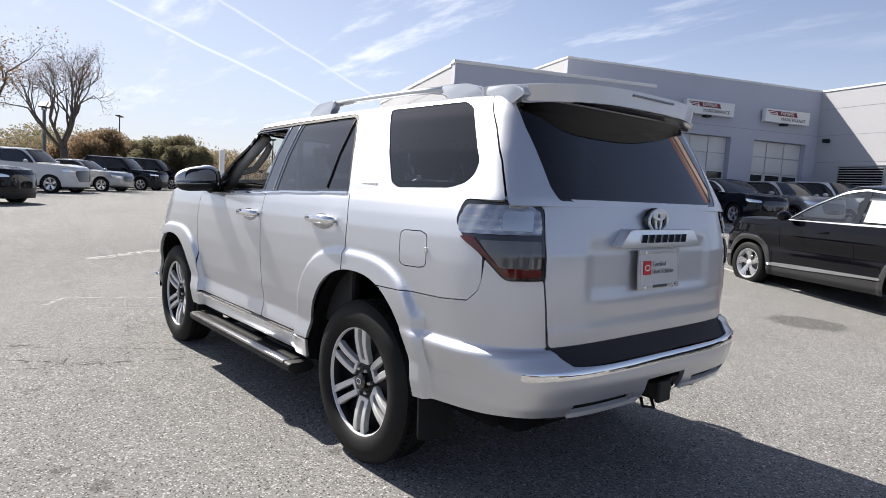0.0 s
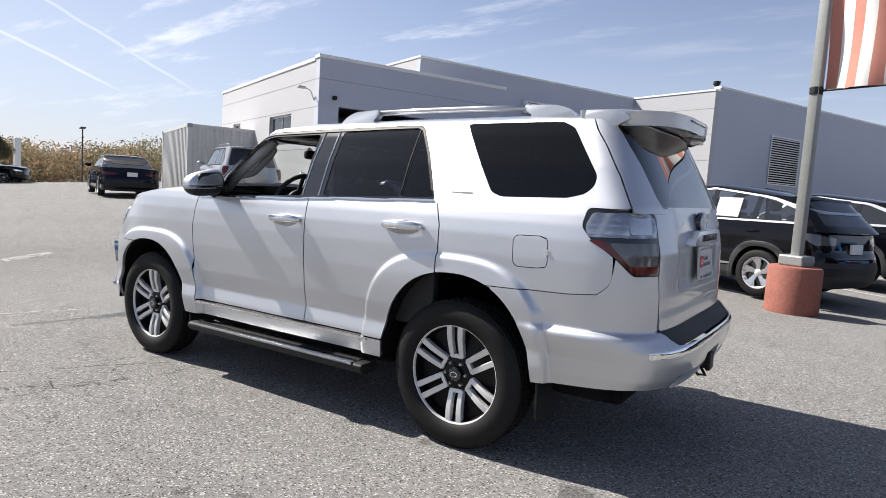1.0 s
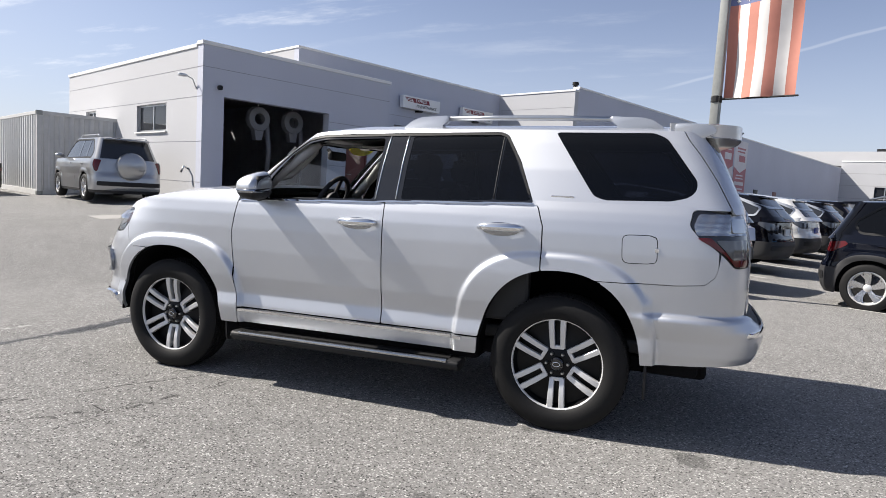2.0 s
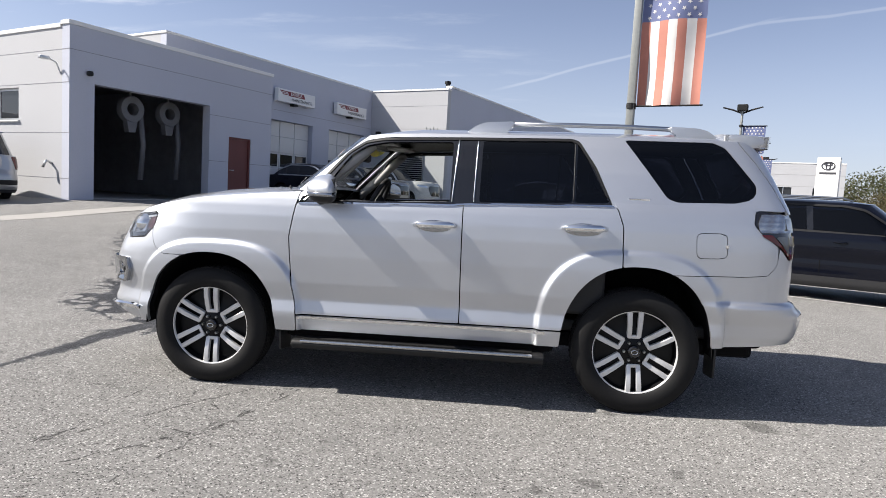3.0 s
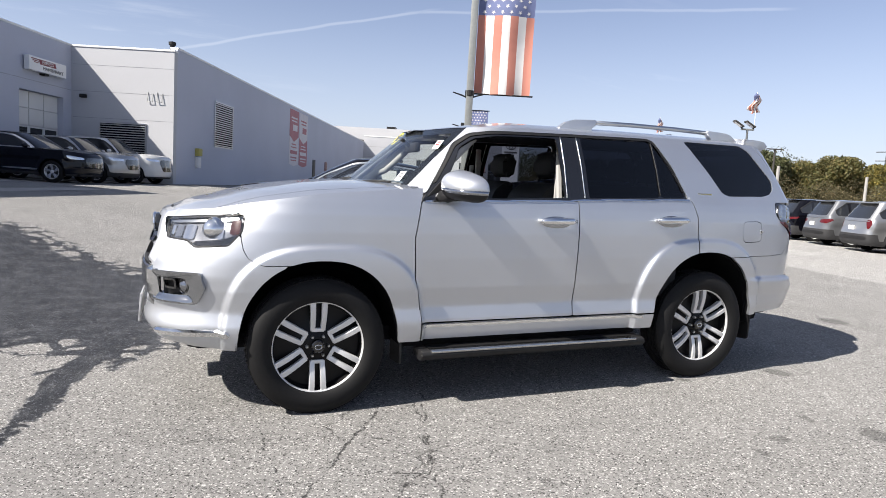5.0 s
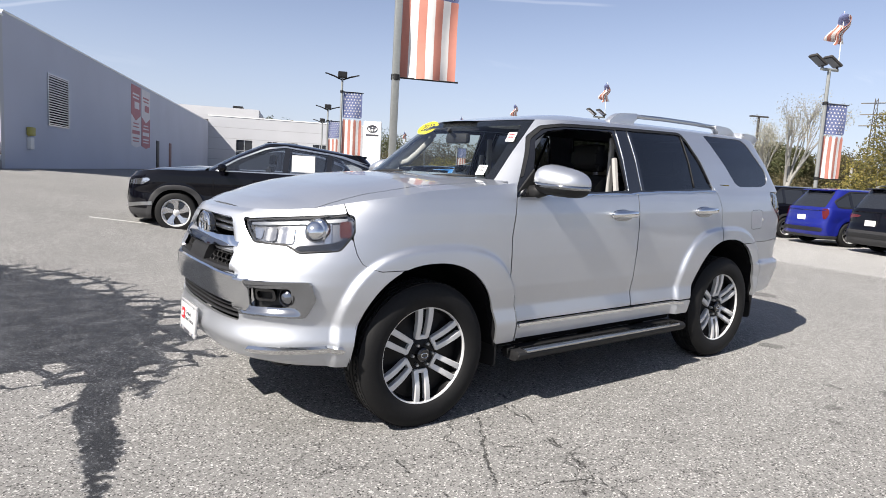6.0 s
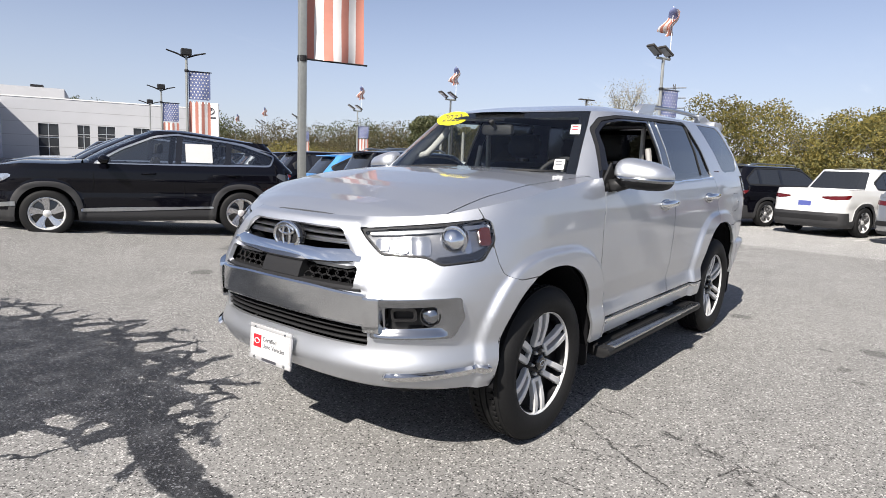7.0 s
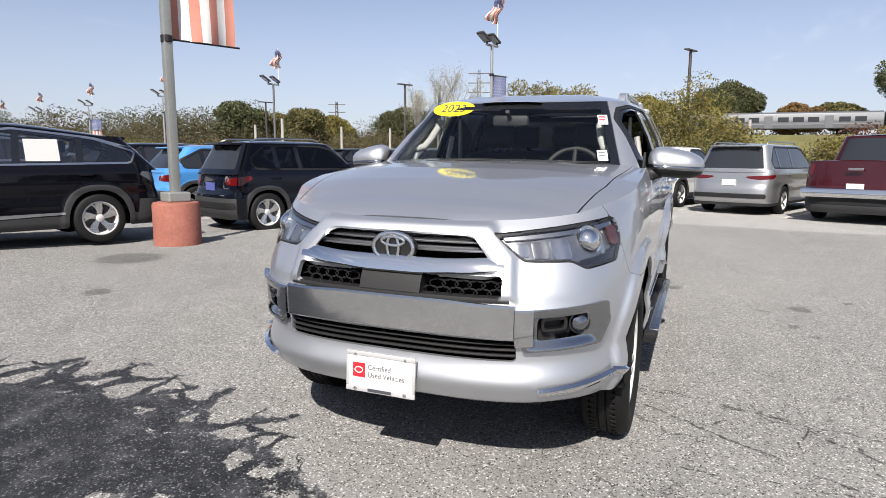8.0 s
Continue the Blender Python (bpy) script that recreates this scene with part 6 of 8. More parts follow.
def seat(x, y, bench=False):
    w = 0.60 if bench else 0.25
    s = part("seat_cushion", prism(fillet([(x - 0.26, 0.62), (x + 0.27, 0.66), (x + 0.28, 0.80), (x + 0.20, 0.83), (x - 0.24, 0.77)], 0.05), y - w, y + w, "y", 0.04), SEAT, suv, smooth=True)
    part("seat_back", prism(fillet([(x - 0.20, 0.72), (x - 0.42, 1.34), (x - 0.34, 1.39), (x - 0.22, 1.30), (x - 0.06, 0.80)], 0.05), y - w + 0.01, y + w - 0.01, "y", 0.05), SEAT, s, smooth=True)
    for yy in ((y - 0.38, y, y + 0.38) if bench else (y,)):
        part("headrest", prism(fillet([(x - 0.445, 1.40), (x - 0.475, 1.58), (x - 0.40, 1.61), (x - 0.345, 1.56), (x - 0.35, 1.42)], 0.04), yy - 0.12, yy + 0.12, "y", 0.04), SEAT, s, smooth=True)
    return s


seat(0.05, 0.37)
seat(0.05, -0.37)
seat(-0.86, 0.0, True)
part("cabin_floor", box(-2.1, 0.9, -0.74, 0.74, 0.47, 0.55, 0.02), SEAT, suv)
part("cargo_cover", box(-2.15, -1.30, -0.74, 0.74, 1.16, 1.18, 0.01), SEAT, suv)
part("centre_console", box(-0.35, 0.45, -0.11, 0.11, 0.55, 0.90, 0.03), SEAT, suv, smooth=True)
LIN = ROOF.copy()
skin("headliner", LIN, 1.0 - np.abs(RV) - 0.02, SEAT, suv, 0.0, lift=-0.035, out=(0, 0, 0.5))
view = part("inside_mirror", box(0.55, 0.60, -0.12, 0.12, 1.555, 1.625, 0.02), SEAT, suv, smooth=True)
part("mirror_stem", tube([(0.60, 0, 1.60), (0.66, 0, 1.645)], 0.014, 8), SEAT, view)
for side in (1, -1):
    part("pillar_trim_inner", tube([(0.79, 0.715 * side, 1.27), (0.60, 0.68 * side, 1.45), (0.37, 0.60 * side, 1.65)], [0.038, 0.036, 0.036], 10), TRIM_GREY, suv, smooth="all", label="pale grey inner pillar trim")
    part("grab_handle", tube([(0.63, 0.67 * side, 1.40), (0.60, 0.60 * side, 1.42), (0.55, 0.575 * side, 1.47), (0.47, 0.55 * side, 1.555), (0.43, 0.555 * side, 1.59), (0.40, 0.60 * side, 1.615)], 0.024, 8), TRIM_GREY, suv, smooth="all")
    part("b_pillar_trim", box(-0.285, -0.235, 0.66 * side - 0.012, 0.66 * side + 0.012, 1.24, 1.64, 0.010), TRIM_GREY, suv)
    part("belt_strap", tube([(-0.22, 0.755 * side, 1.28), (-0.225, 0.715 * side, 1.50)], 0.02, 6), TRIM_GREY, suv)
    part("door_card", box(-1.2, 0.75, 0.80 * side - 0.03, 0.80 * side + 0.03, 0.60, 1.245, 0.02), SEAT, suv)
    part("sun_visor", box(0.26, 0.44, 0.16 * side if side > 0 else -0.52, 0.52 if side > 0 else -0.16, 1.672, 1.69, 0.006), TRIM_GREY, suv)

# ---- parked cars ----
ALLOY = material("bright_alloy", (0.60, 0.60, 0.61), 0.22, 0.9, vary=0.05, scale=40)


def shared_wheel():
    """Meshes of a plain alloy wheel of unit radius, made once for all parked cars."""
    def data(bm, mat, smooth=True):
        bmesh.ops.recalc_face_normals(bm, faces=bm.faces)
        me = bpy.data.meshes.new("wheel_mesh")
        bm.to_mesh(me)
        bm.free()
        me.polygons.foreach_set("use_smooth", [smooth] * len(me.polygons))
        me.set_sharp_from_angle(angle=radians(40))
        me.materials.append(mat)
        return me
    tyre = data(lathe([(0.68, -0.24), (0.72, -0.30), (0.90, -0.31), (0.97, -0.26), (1.0, -0.18), (1.0, 0.18), (0.97, 0.26), (0.90, 0.31), (0.72, 0.30), (0.68, 0.24)], 40), RUBBER)
    rim = data(lathe([(0.68, -0.2), (0.62, 0.0), (0.62, 0.16), (0.67, 0.24), (0.70, 0.255), (0.66, 0.26), (0.60, 0.16), (0.58, -0.2)], 40), GREY_METAL)
    dish = data(lathe([(0, 0.10), (0.2, 0.10), (0.62, 0.04), (0.62, -0.1), (0, -0.1)], 32), GLOSS_BLACK)
    bm = bmesh.new()
    for w0, w1, lead, sweep in ((0.085, 0.165, 0.0, 0.10), (0.030, 0.045, 0.50, 0.0)):
        rows = []
        for t in np.linspace(0, 1, 6):
            rr, an, hw_ = 0.10 + 0.56 * t, lead * t + sweep * t * t, w0 + (w1 - w0) * t
            cx, cz = rr * math.sin(an), rr * math.cos(an)
            tx_, tz_ = math.cos(an), -math.sin(an)
            y = 0.15 + 0.09 * t - (0.02 if lead else 0.0)
            rows.append([bm.verts.new((cx + q * hw_ * tx_, y - dp, cz + q * hw_ * tz_)) for q, dp in ((-1, 0.09), (-0.9, 0.008), (0.0, 0.0), (0.9, 0.008), (1, 0.09))])
        for p, q in zip(rows, rows[1:]):
            for j in range(4):
                bm.faces.new((p[j], p[j + 1], q[j + 1], q[j]))
    spoke = data(bm, ALLOY)
    hub = data(lathe([(0, 0.20), (0.10, 0.19), (0.16, 0.15), (0.17, 0.05)], 20), GREY_METAL)
    return tyre, rim, dish, spoke, hub


WHEEL = shared_wheel()


def put_wheel(parent, x, y, r):
    side = 1 if y > 0 else -1
    m = Matrix.Translation((x, y, r)) @ Matrix.Rotation(0 if side > 0 else math.pi, 4, "Z") @ Matrix.Diagonal((r, r * 0.95, r, 1))
    tyre = new("wheel", WHEEL[0])
    tyre.parent, tyre.matrix_basis = parent, m
    for nm, me, k in [("rim", WHEEL[1], 0), ("dish", WHEEL[2], 0), ("hub", WHEEL[4], 0)] + [("spoke", WHEEL[3], k) for k in range(5)]:
        ob = new(nm, me)
        ob.parent, ob.matrix_basis = tyre, Matrix.Rotation(2 * math.pi / 5 * k, 4, "Y")


CLAD_SHADE = material("grey_cladding_and_shade", (0.032, 0.032, 0.034), 0.6, spec=0.35, vary=0.12, scale=200)
PAPER = material("window_paper", (0.48, 0.48, 0.475), 0.6, vary=0.04)


def parked_car(name, label, x, y, heading, colour, L=4.6, W=1.86, H=1.67, wb=2.70, front=0.92, hood=1.04, belt=1.06, r=0.345, ws=(0.98, 0.35), rg=(-2.18, -1.72), roof=(0.25, -1.70), clad=True, bed=None, cell=0.05,
               tail="bar", paper=False, blade=False, split=None, glass_mat=None, group="parked cars", plate_mat=None, bright=False, rails=False, spare=False, fall=0.0):
    """A parked car built from two skins; x runs to its nose, the middle is half way along."""
    z = float(ground_z(x, y))
    d = Vector(heading).normalized()
    car = thing(name, label, "car", Matrix(((d.x, -d.y, 0, x), (d.y, d.x, 0, y), (0, 0, 1, z), (0, 0, 0, 1))), group)
    gl = glass_mat or WINDOW_DARK
    nx, tx = L / 2, -L / 2
    ax_f = nx - front
    ax_r = ax_f - wb
    hw = W / 2
    zs = belt + 0.03
    n_x = lambda q: lerp(q, [0.2, 0.32, 0.5, 0.7, hood - 0.1, hood, hood + 0.2], [nx - 0.12, nx - 0.03, nx, nx - 0.01, nx - 0.05, nx - 0.14, nx - 0.35])
    t_x = lambda q: lerp(q, [0.2, 0.34, 0.50, 0.66, 0.75, zs], [tx + 0.10, tx + 0.02, tx, tx + 0.02, tx + 0.07, tx + 0.13])
    ain = lambda a, b: np.minimum(sq(a, b, ax_f, 0.28, r * 1.15, r * 1.02 + 0.11, 2.3), sq(a, b, ax_r, 0.28, r * 1.15, r * 1.02 + 0.11, 2.3))
    aout = lambda a, b: np.minimum(sq(a, b, ax_f, 0.28, r * 1.15 + 0.075, r * 1.02 + 0.185, 2.5), sq(a, b, ax_r, 0.28, r * 1.15 + 0.075, r * 1.02 + 0.185, 2.5))

    def half(a, b):
        yy = hw * lerp(b, [0.2, 0.30, 0.42, 0.60, 0.85, 1.0, zs, zs + 0.3], [0.90, 0.955, 0.965, 0.965, 0.985, 0.975, 0.945, 0.90])
        return yy + 0.018 * (1 - step(-0.015, 0.015, aout(a, b))) - 0.03 * step(nx - 1.0, nx, a) * step(0.6, 1.0, b) - 0.012 * np.exp(-((b - 0.68) / 0.06) ** 2)

    cowl = ws[0]
    sh = lambda a: lerp(a, [tx - 1, cowl - 0.1, cowl + 0.1, (cowl + nx) / 2, nx - 0.25, nx + 0.2], [zs, zs, zs - 0.02, (zs + hood) / 2 + 0.01, hood, hood - 0.05])
    low = shell(n_x, t_x, lambda q: nx - 0.85, lambda q: tx + 0.55, lambda q: 2.7, lambda q: 4.0, half, lambda a: sh(a) if np.ndim(a) else zs, 0.20, max(12, int((zs - 0.2) / cell)), cell)
    X, Y, Z = low[..., 0], low[..., 1], low[..., 2]
    A = np.abs(Y)
    fa = ain(X, Z)
    ta, na = np.arctan2(A, -(X - tx - 0.8)), np.arctan2(A, X - nx + 0.8)
    # unclad pickup: dark colour up to 0.56 stands for shade below the bumper
    dark_low = np.where(X < tx + 0.42, 0.60, 0.40) - Z if clad else (0.56 if bed else 0.30) - Z
    lamp_f = np.where(X > nx - 0.7, inside(na, Z, fillet([(0.62, hood - 0.16), (1.18, hood - 0.10), (1.26, hood - 0.13), (1.10, hood - 0.22), (0.66, hood - 0.22)], 0.03)), -1)
    if tail == "wide":
        pts = [(0.50, zs - 0.17), (0.95, zs - 0.14), (1.20, zs - 0.12), (1.10, zs - 0.22), (0.80, zs - 0.25), (0.52, zs - 0.21)]
    elif tail == "slim":
        pts = [(0.90, zs - 0.05), (1.0, zs - 0.05), (1.0, zs - 0.30), (0.93, zs - 0.32)]
    elif tail == "tall":
        pts = [(0.80, zs - 0.02), (0.98, zs - 0.02), (1.0, zs - 0.16), (0.93, zs - 0.32), (0.86, zs - 0.32)]
    else:
        pts = [(0.60, zs - 0.15), (1.12, zs - 0.09), (1.16, zs - 0.14), (0.95, zs - 0.26), (0.62, zs - 0.25)]
    lamp_r = np.where(X < tx + 0.7, inside(ta, Z, fillet(pts, 0.02)), -1)
    body = clear_of(fa, -dark_low, -lamp_f, -lamp_r)
    if clad:
        body = clear_of(body, aout(X, Z))
    skin("body", low, body, colour, car, 0.02)
    # real cladding on clad cars; painted shade on the unclad pickup
    skin("lower_cladding", low, clear_of(fa, np.maximum(dark_low, -aout(X, Z) if clad else dark_low), Z - 0.23), CLAD_SHADE, car, 0.02, lift=0.004)
    for s in (1, -1):
        skin("head_lamp", low, clear_of(lamp_f, Y * s), REFLECTOR, car, 0.02, lift=-0.004)
        skin("tail_lamp", low, clear_of(lamp_r, Y * s), SMOKE if blade else RED_LENS, car, 0.02, lift=0.004)
        for dx in (ws[0] - 0.28, (ws[0] + rg[0]) / 2 + 0.12):
            skin("door_seam", low, clear_of(Y * s, 0.006 - np.abs(X - dx - 0.04 * (Z - 0.7)), Z - 0.42, zs - 0.03 - Z), UNDER, car, 0.0, lift=0.003)
        if cell < 0.07:
            for dx in (ws[0] - 1.02, (ws[0] + rg[0]) / 2 - 0.62):
                part("door_handle", tube([(dx + 0.10, s * (hw * 0.975), zs - 0.14), (dx, s * (hw * 0.975 + 0.025), zs - 0.135), (dx - 0.10, s * (hw * 0.975), zs - 0.13)], 0.014, 6), colour, car, smooth="all")
    if bright:
        for s in (1, -1):
            skin("sill_trim", low, clear_of(Y * s, 0.011 + 0.028 * np.clip((X - ax_r) / wb, 0, 1) * np.clip((ax_f - X) / 0.9, 0, 1) - np.abs(Z - 0.43 + 0.02 * (X + 0.5)), ax_f - 0.43 - X, X - ax_r - 0.43), SATIN, car, 0.01, lift=0.012)
    gm = np.where(X > nx - 0.5, inside(A, Z, fillet([(-0.3, hood - 0.14), (0.46, hood - 0.15), (0.52, hood - 0.30), (0.38, 0.52), (-0.3, 0.52)], 0.04)), -1)
    skin("grille", low, gm, GLOSS_BLACK, car, 0.01, lift=0.008)
    skin("bumper_pad", low, clear_of(np.where(X < tx + 0.3, 1.0, -1.0), 0.055 - np.abs(Z - 0.47), hw * 0.86 - A), PLASTIC, car, 0.01, lift=0.012)
    if blade:
        skin("skid_trim", low, clear_of(np.where(X > nx - 0.55, 1.0, -1.0), 0.03 - np.abs(Z - 0.40 - 0.10 * (A / hw) ** 2)), SATIN, car, 0.01, lift=0.014)
    # hood
    hxs = np.linspace(cowl - 0.12, nx - 0.14, 26)

    def hh(a):
        u = np.clip((a - (nx - 0.85)) / (n_x(sh(a)) - nx + 0.85), 0, 0.985)
        return half(a, sh(a)) * (1 - u ** 2.7) ** (1 / 2.7)
    hood_p, hv = cross_panel(hxs, hh, sh, lambda a: 0.05 - 0.045 * step(nx - 0.6, nx - 0.14, a), 3.0, 25)
    skin("hood", hood_p, np.ones(hv.shape), colour, car, 0.0, out=(nx - 1, 0, 0.3))
    # upper
    up_top = H - 0.045
    top_z = lambda a: up_top - fall * step(0.0, rg[1], a) ** 1.3
    bow = lambda q: 0.24 * (ws[0] - ws[1]) * np.clip((q - belt) / (up_top - belt), 0, 1) * np.clip((up_top - q) / (up_top - belt), 0, 1)
    nu = lambda q: lerp(q, [belt - 0.06, belt, up_top, H], [ws[0] + 0.10, ws[0], ws[1], ws[1] - 0.05]) + bow(q)
    tu = lambda q: lerp(q, [belt - 0.06, belt, up_top, H], [rg[0] - 0.05, rg[0], rg[1], rg[1] + 0.03])
    hu = lambda a, q: hw * lerp(q, [belt - 0.06, belt, up_top, H + 0.05], [0.945, 0.925, 0.735, 0.66]) - 0.03 * step(0, rg[0], a)
    upper = shell(nu, tu, lambda q: nu(q) - 0.42, lambda q: tu(q) + 0.32, lambda q: 2.6, lambda q: 3.6, hu, lambda a: top_z(a) if np.ndim(a) else up_top, belt - 0.04, max(10, int((up_top - belt) / (cell * 0.8))), cell)
    a_, y_, z_ = upper[..., 0], upper[..., 1], upper[..., 2]
    k = lambda q, xb, xt: xb + (xt - xb) * (q - belt) / (up_top - belt)
    zt = up_top - 0.045
    zm = (belt + zt) / 2
    win = fillet([(k(belt + 0.03, *ws) - 0.22, belt + 0.025), (k(zm, *ws) + float(bow(zm)) - 0.24, zm), (k(zt - 0.05, *ws) + float(bow(zt - 0.05)) - 0.30, zt - 0.05), (k(zt, *ws) - 0.50, zt), (k(zt, *rg) + 0.42, zt - 0.8 * fall), (k(belt, *rg) + 0.34, belt + 0.22), (k(belt, *rg) + 0.42, belt + 0.06)], 0.05)
    fw = inside(a_, z_, win)
    fs = clear_of(a_ - nu(z_) + 0.30, lerp(z_, [belt, up_top], [hw * 0.80, hw * 0.62]) - np.abs(y_))
    fr = clear_of(tu(z_) + 0.25 - a_, lerp(z_, [belt, up_top], [hw * 0.76, hw * 0.60]) - np.abs(y_), z_ - belt - 0.05, zt - 0.9 * fall - z_)
    skin("upper_body", upper, clear_of(-fw, -fs, -fr), colour, car, 0.02, out=(0, 0, belt))
    skin("windshield", upper, fs, gl, car, 0.0, lift=-0.004, out=(0, 0, belt))
    skin("rear_window", upper, fr, WINDOW_DARK if gl is not CLEAR else gl, car, 0.0, lift=-0.004, out=(0, 0, belt))
    if blade:
        zr = zt - 0.8 * fall
        xr, xl = k(zt, *rg) + 0.42, k(belt, *rg) + 0.34
        fb = inside(a_, z_, fillet([(xr + 0.30, zr + 0.022), (xr - 0.06, zr + 0.004), (xl - 0.17, belt + 0.225), (xl - 0.12, belt + 0.20), (xl + 0.02, belt + 0.27), (xr + 0.02, zr - 0.02)], 0.012))
        for s in (1, -1):
            skin("pillar_blade", upper, clear_of(fb, y_ * s), SATIN, car, 0.01, lift=0.006, out=(0, 0, belt))
    mid = (win[0][0] + k(belt, *rg)) / 2
    posts = split or (mid + 0.10, k(belt, *rg) + 0.88)
    fp = np.minimum(np.abs(a_ - posts[0] + 0.1 * (z_ - belt)), np.abs(a_ - posts[1] + 0.1 * (z_ - belt))) - 0.045
    for s in (1, -1):
        skin("side_glass", upper, clear_of(fw, fp, y_ * s), gl, car, 0.0, lift=-0.008, out=(0, 0, belt))
        for pst in posts:
            skin("window_pillar", upper, clear_of(fw, 0.045 - np.abs(a_ - pst + 0.1 * (z_ - belt)), y_ * s), GLOSS_BLACK, car, 0.0, lift=-0.003, out=(0, 0, belt))
        skin("window_trim", upper, clear_of(max(0.010, min(0.022, 0.56 * cell)) - np.abs(fw), y_ * s), SATIN if bright else PLASTIC, car, 0.004, lift=0.003, out=(0, 0, belt))
        # mirror
        bm = bmesh.new()
        bmesh.ops.create_icosphere(bm, subdivisions=2, radius=1)
        part("door_mirror", bm, colour, car, m=Matrix.Translation((ws[0] - 0.42, s * (hw + 0.09), belt + 0.09)) @ Matrix.Diagonal((0.08, 0.12, 0.075, 1)), smooth="all")
        if paper and s == paper:
            part("window_sheet", box(posts[0] - 0.52, posts[0] - 0.12, 0, 0.002, belt + 0.09, belt + 0.40), PAPER, car, m=Matrix.Translation((0, s * (hw * 0.925 + 0.006), 0)) @ Matrix.Translation((0, 0, belt)) @ Matrix.Rotation(radians(19) * s, 4, "X") @ Matrix.Translation((0, 0, -belt)), label="white price sheet in the window")
        if rails:
            part("roof_rail", tube([(ws[1] - 0.35, s * hw * 0.66, H - 0.01), (ws[1] - 0.5, s * hw * 0.66, H + 0.04), (rg[1] + 0.35, s * hw * 0.64, H + 0.04), (rg[1] + 0.2, s * hw * 0.64, H - 0.01)], 0.016, 6), SATIN, car, smooth="all")
    rxs = np.linspace(rg[1] + 0.01, ws[1] - 0.005, 30)

    def rh(a):
        q = np.full(np.shape(a), up_top)
        u = np.clip((a - (ws[1] - 0.42)) / 0.42, 0, 0.985)
        t = np.clip(((rg[1] + 0.32) - a) / 0.32, 0, 0.985)
        return hu(a, q) * (1 - u ** 2.6) ** (1 / 2.6) * (1 - t ** 3.6) ** (1 / 3.6)
    roof_p, rv = cross_panel(rxs, rh, top_z, lambda a: 0.05 - 0.035 * step(ws[1] - 0.5, ws[1], a) - 0.03 * step(rg[1] + 0.5, rg[1], a), 4.0, 25)
    skin("roof_panel", roof_p, np.ones(rv.shape), colour, car, 0.0, out=(0, 0, 0.3))
    if bed is None and H > 1.55:
        part("spoiler", prism(fillet([(rg[1] + 0.12, H - 0.03 - fall), (rg[1] - 0.14, H - 0.045 - fall), (rg[1] - 0.15, H - 0.075 - fall), (rg[1] + 0.08, H - 0.075 - fall)], 0.012), -hw * 0.60, hw * 0.60, "y", 0.008), colour, car, smooth=True)
    # deck or bed behind the glass
    if rg[0] > tx + 0.35:
        dk = np.linspace(tx + 0.14, rg[0] + 0.10, 20)
        dh = lambda a: half(a, np.full(np.shape(a), zs)) * (1 - np.clip(((tx + 0.55) - a) / (0.42), 0, 0.98) ** 4.0) ** 0.25
        deck, dv = cross_panel(dk, dh, lambda a: zs + 0 * a, lambda a: 0.025 + 0 * a, 3.0, 21)
        if bed:
            skin("bed_rail", deck, np.maximum(np.abs(dv) - 0.88, 0.06 - (deck[..., 0] - dk[0])), colour, car, 0.12, out=(0, 0, 0.3))
            part("bed_floor", box(tx + 0.18, rg[0] - 0.02, -hw * 0.80, hw * 0.80, 0.62, 0.66), PLASTIC, car)
            part("cab_back", box(rg[0] - 0.02, rg[0] + 0.06, -hw * 0.82, hw * 0.82, 0.6, belt + 0.03), colour, car)
        else:
            skin("boot_lid", deck, np.ones(dv.shape), colour, car, 0.0, out=(0, 0, 0.3))
    for s in (1, -1):
        put_wheel(car, ax_f, s * (hw - 0.115), r)
        put_wheel(car, ax_r, s * (hw - 0.115), r)
    part("under_body", box(tx + 0.15, nx - 0.2, -hw * 0.72, hw * 0.72, 0.22, 0.48, 0.03), UNDER, car)
    for cx in (ax_f, ax_r):
        part("wheel_house", box(cx - r * 1.3, cx + r * 1.3, -hw * 0.80, hw * 0.80, 0.45, 0.30 + r * 1.02 + 0.12, 0.05), UNDER, car)
    part("number_plate", box(tx - 0.012 + 0.055, tx + 0.075, -0.16, 0.16, 0.72, 0.86, 0.004), plate_mat or WHITE, car, m=Matrix.Translation((-0.005 if not bed else 0.02, 0, 0)))
    if bed and clad is False:
        part("chrome_bumper", prism(fillet([(tx - 0.10, 0.56), (tx - 0.12, 0.66), (tx - 0.08, 0.76), (tx + 0.10, 0.76), (tx + 0.12, 0.58)], 0.03), -hw * 0.96, hw * 0.96, "y", 0.02), CHROME, car, smooth=True, label="chrome step bumper")
        part("tailgate_handle", box(tx - 0.01, tx + 0.03, -0.14, 0.14, belt - 0.16, belt - 0.11, 0.01), SATIN, car)
    if gl is MID_GLASS:
        for sx in (0.10, -0.95):
            for sy in (0.38, -0.38):
                part("seat_back", prism(fillet([(sx, 0.6), (sx - 0.18, 1.22), (sx - 0.26, 1.22), (sx - 0.16, 0.6)], 0.04), sy - 0.24, sy + 0.24, "y", 0.04), SEAT, car, smooth=True)
                part("headrest", prism(fillet([(sx - 0.20, 1.26), (sx - 0.23, 1.44), (sx - 0.31, 1.43), (sx - 0.29, 1.26)], 0.03), sy - 0.12, sy + 0.12, "y", 0.03), SEAT, car, smooth=True)
        part("dashboard", box(0.55, 1.15, -hw * 0.8, hw * 0.8, 0.75, 1.07, 0.04), SEAT, car, smooth=True)
        part("cabin_floor", box(-2.0, 1.1, -hw * 0.8, hw * 0.8, 0.45, 0.52), SEAT, car)
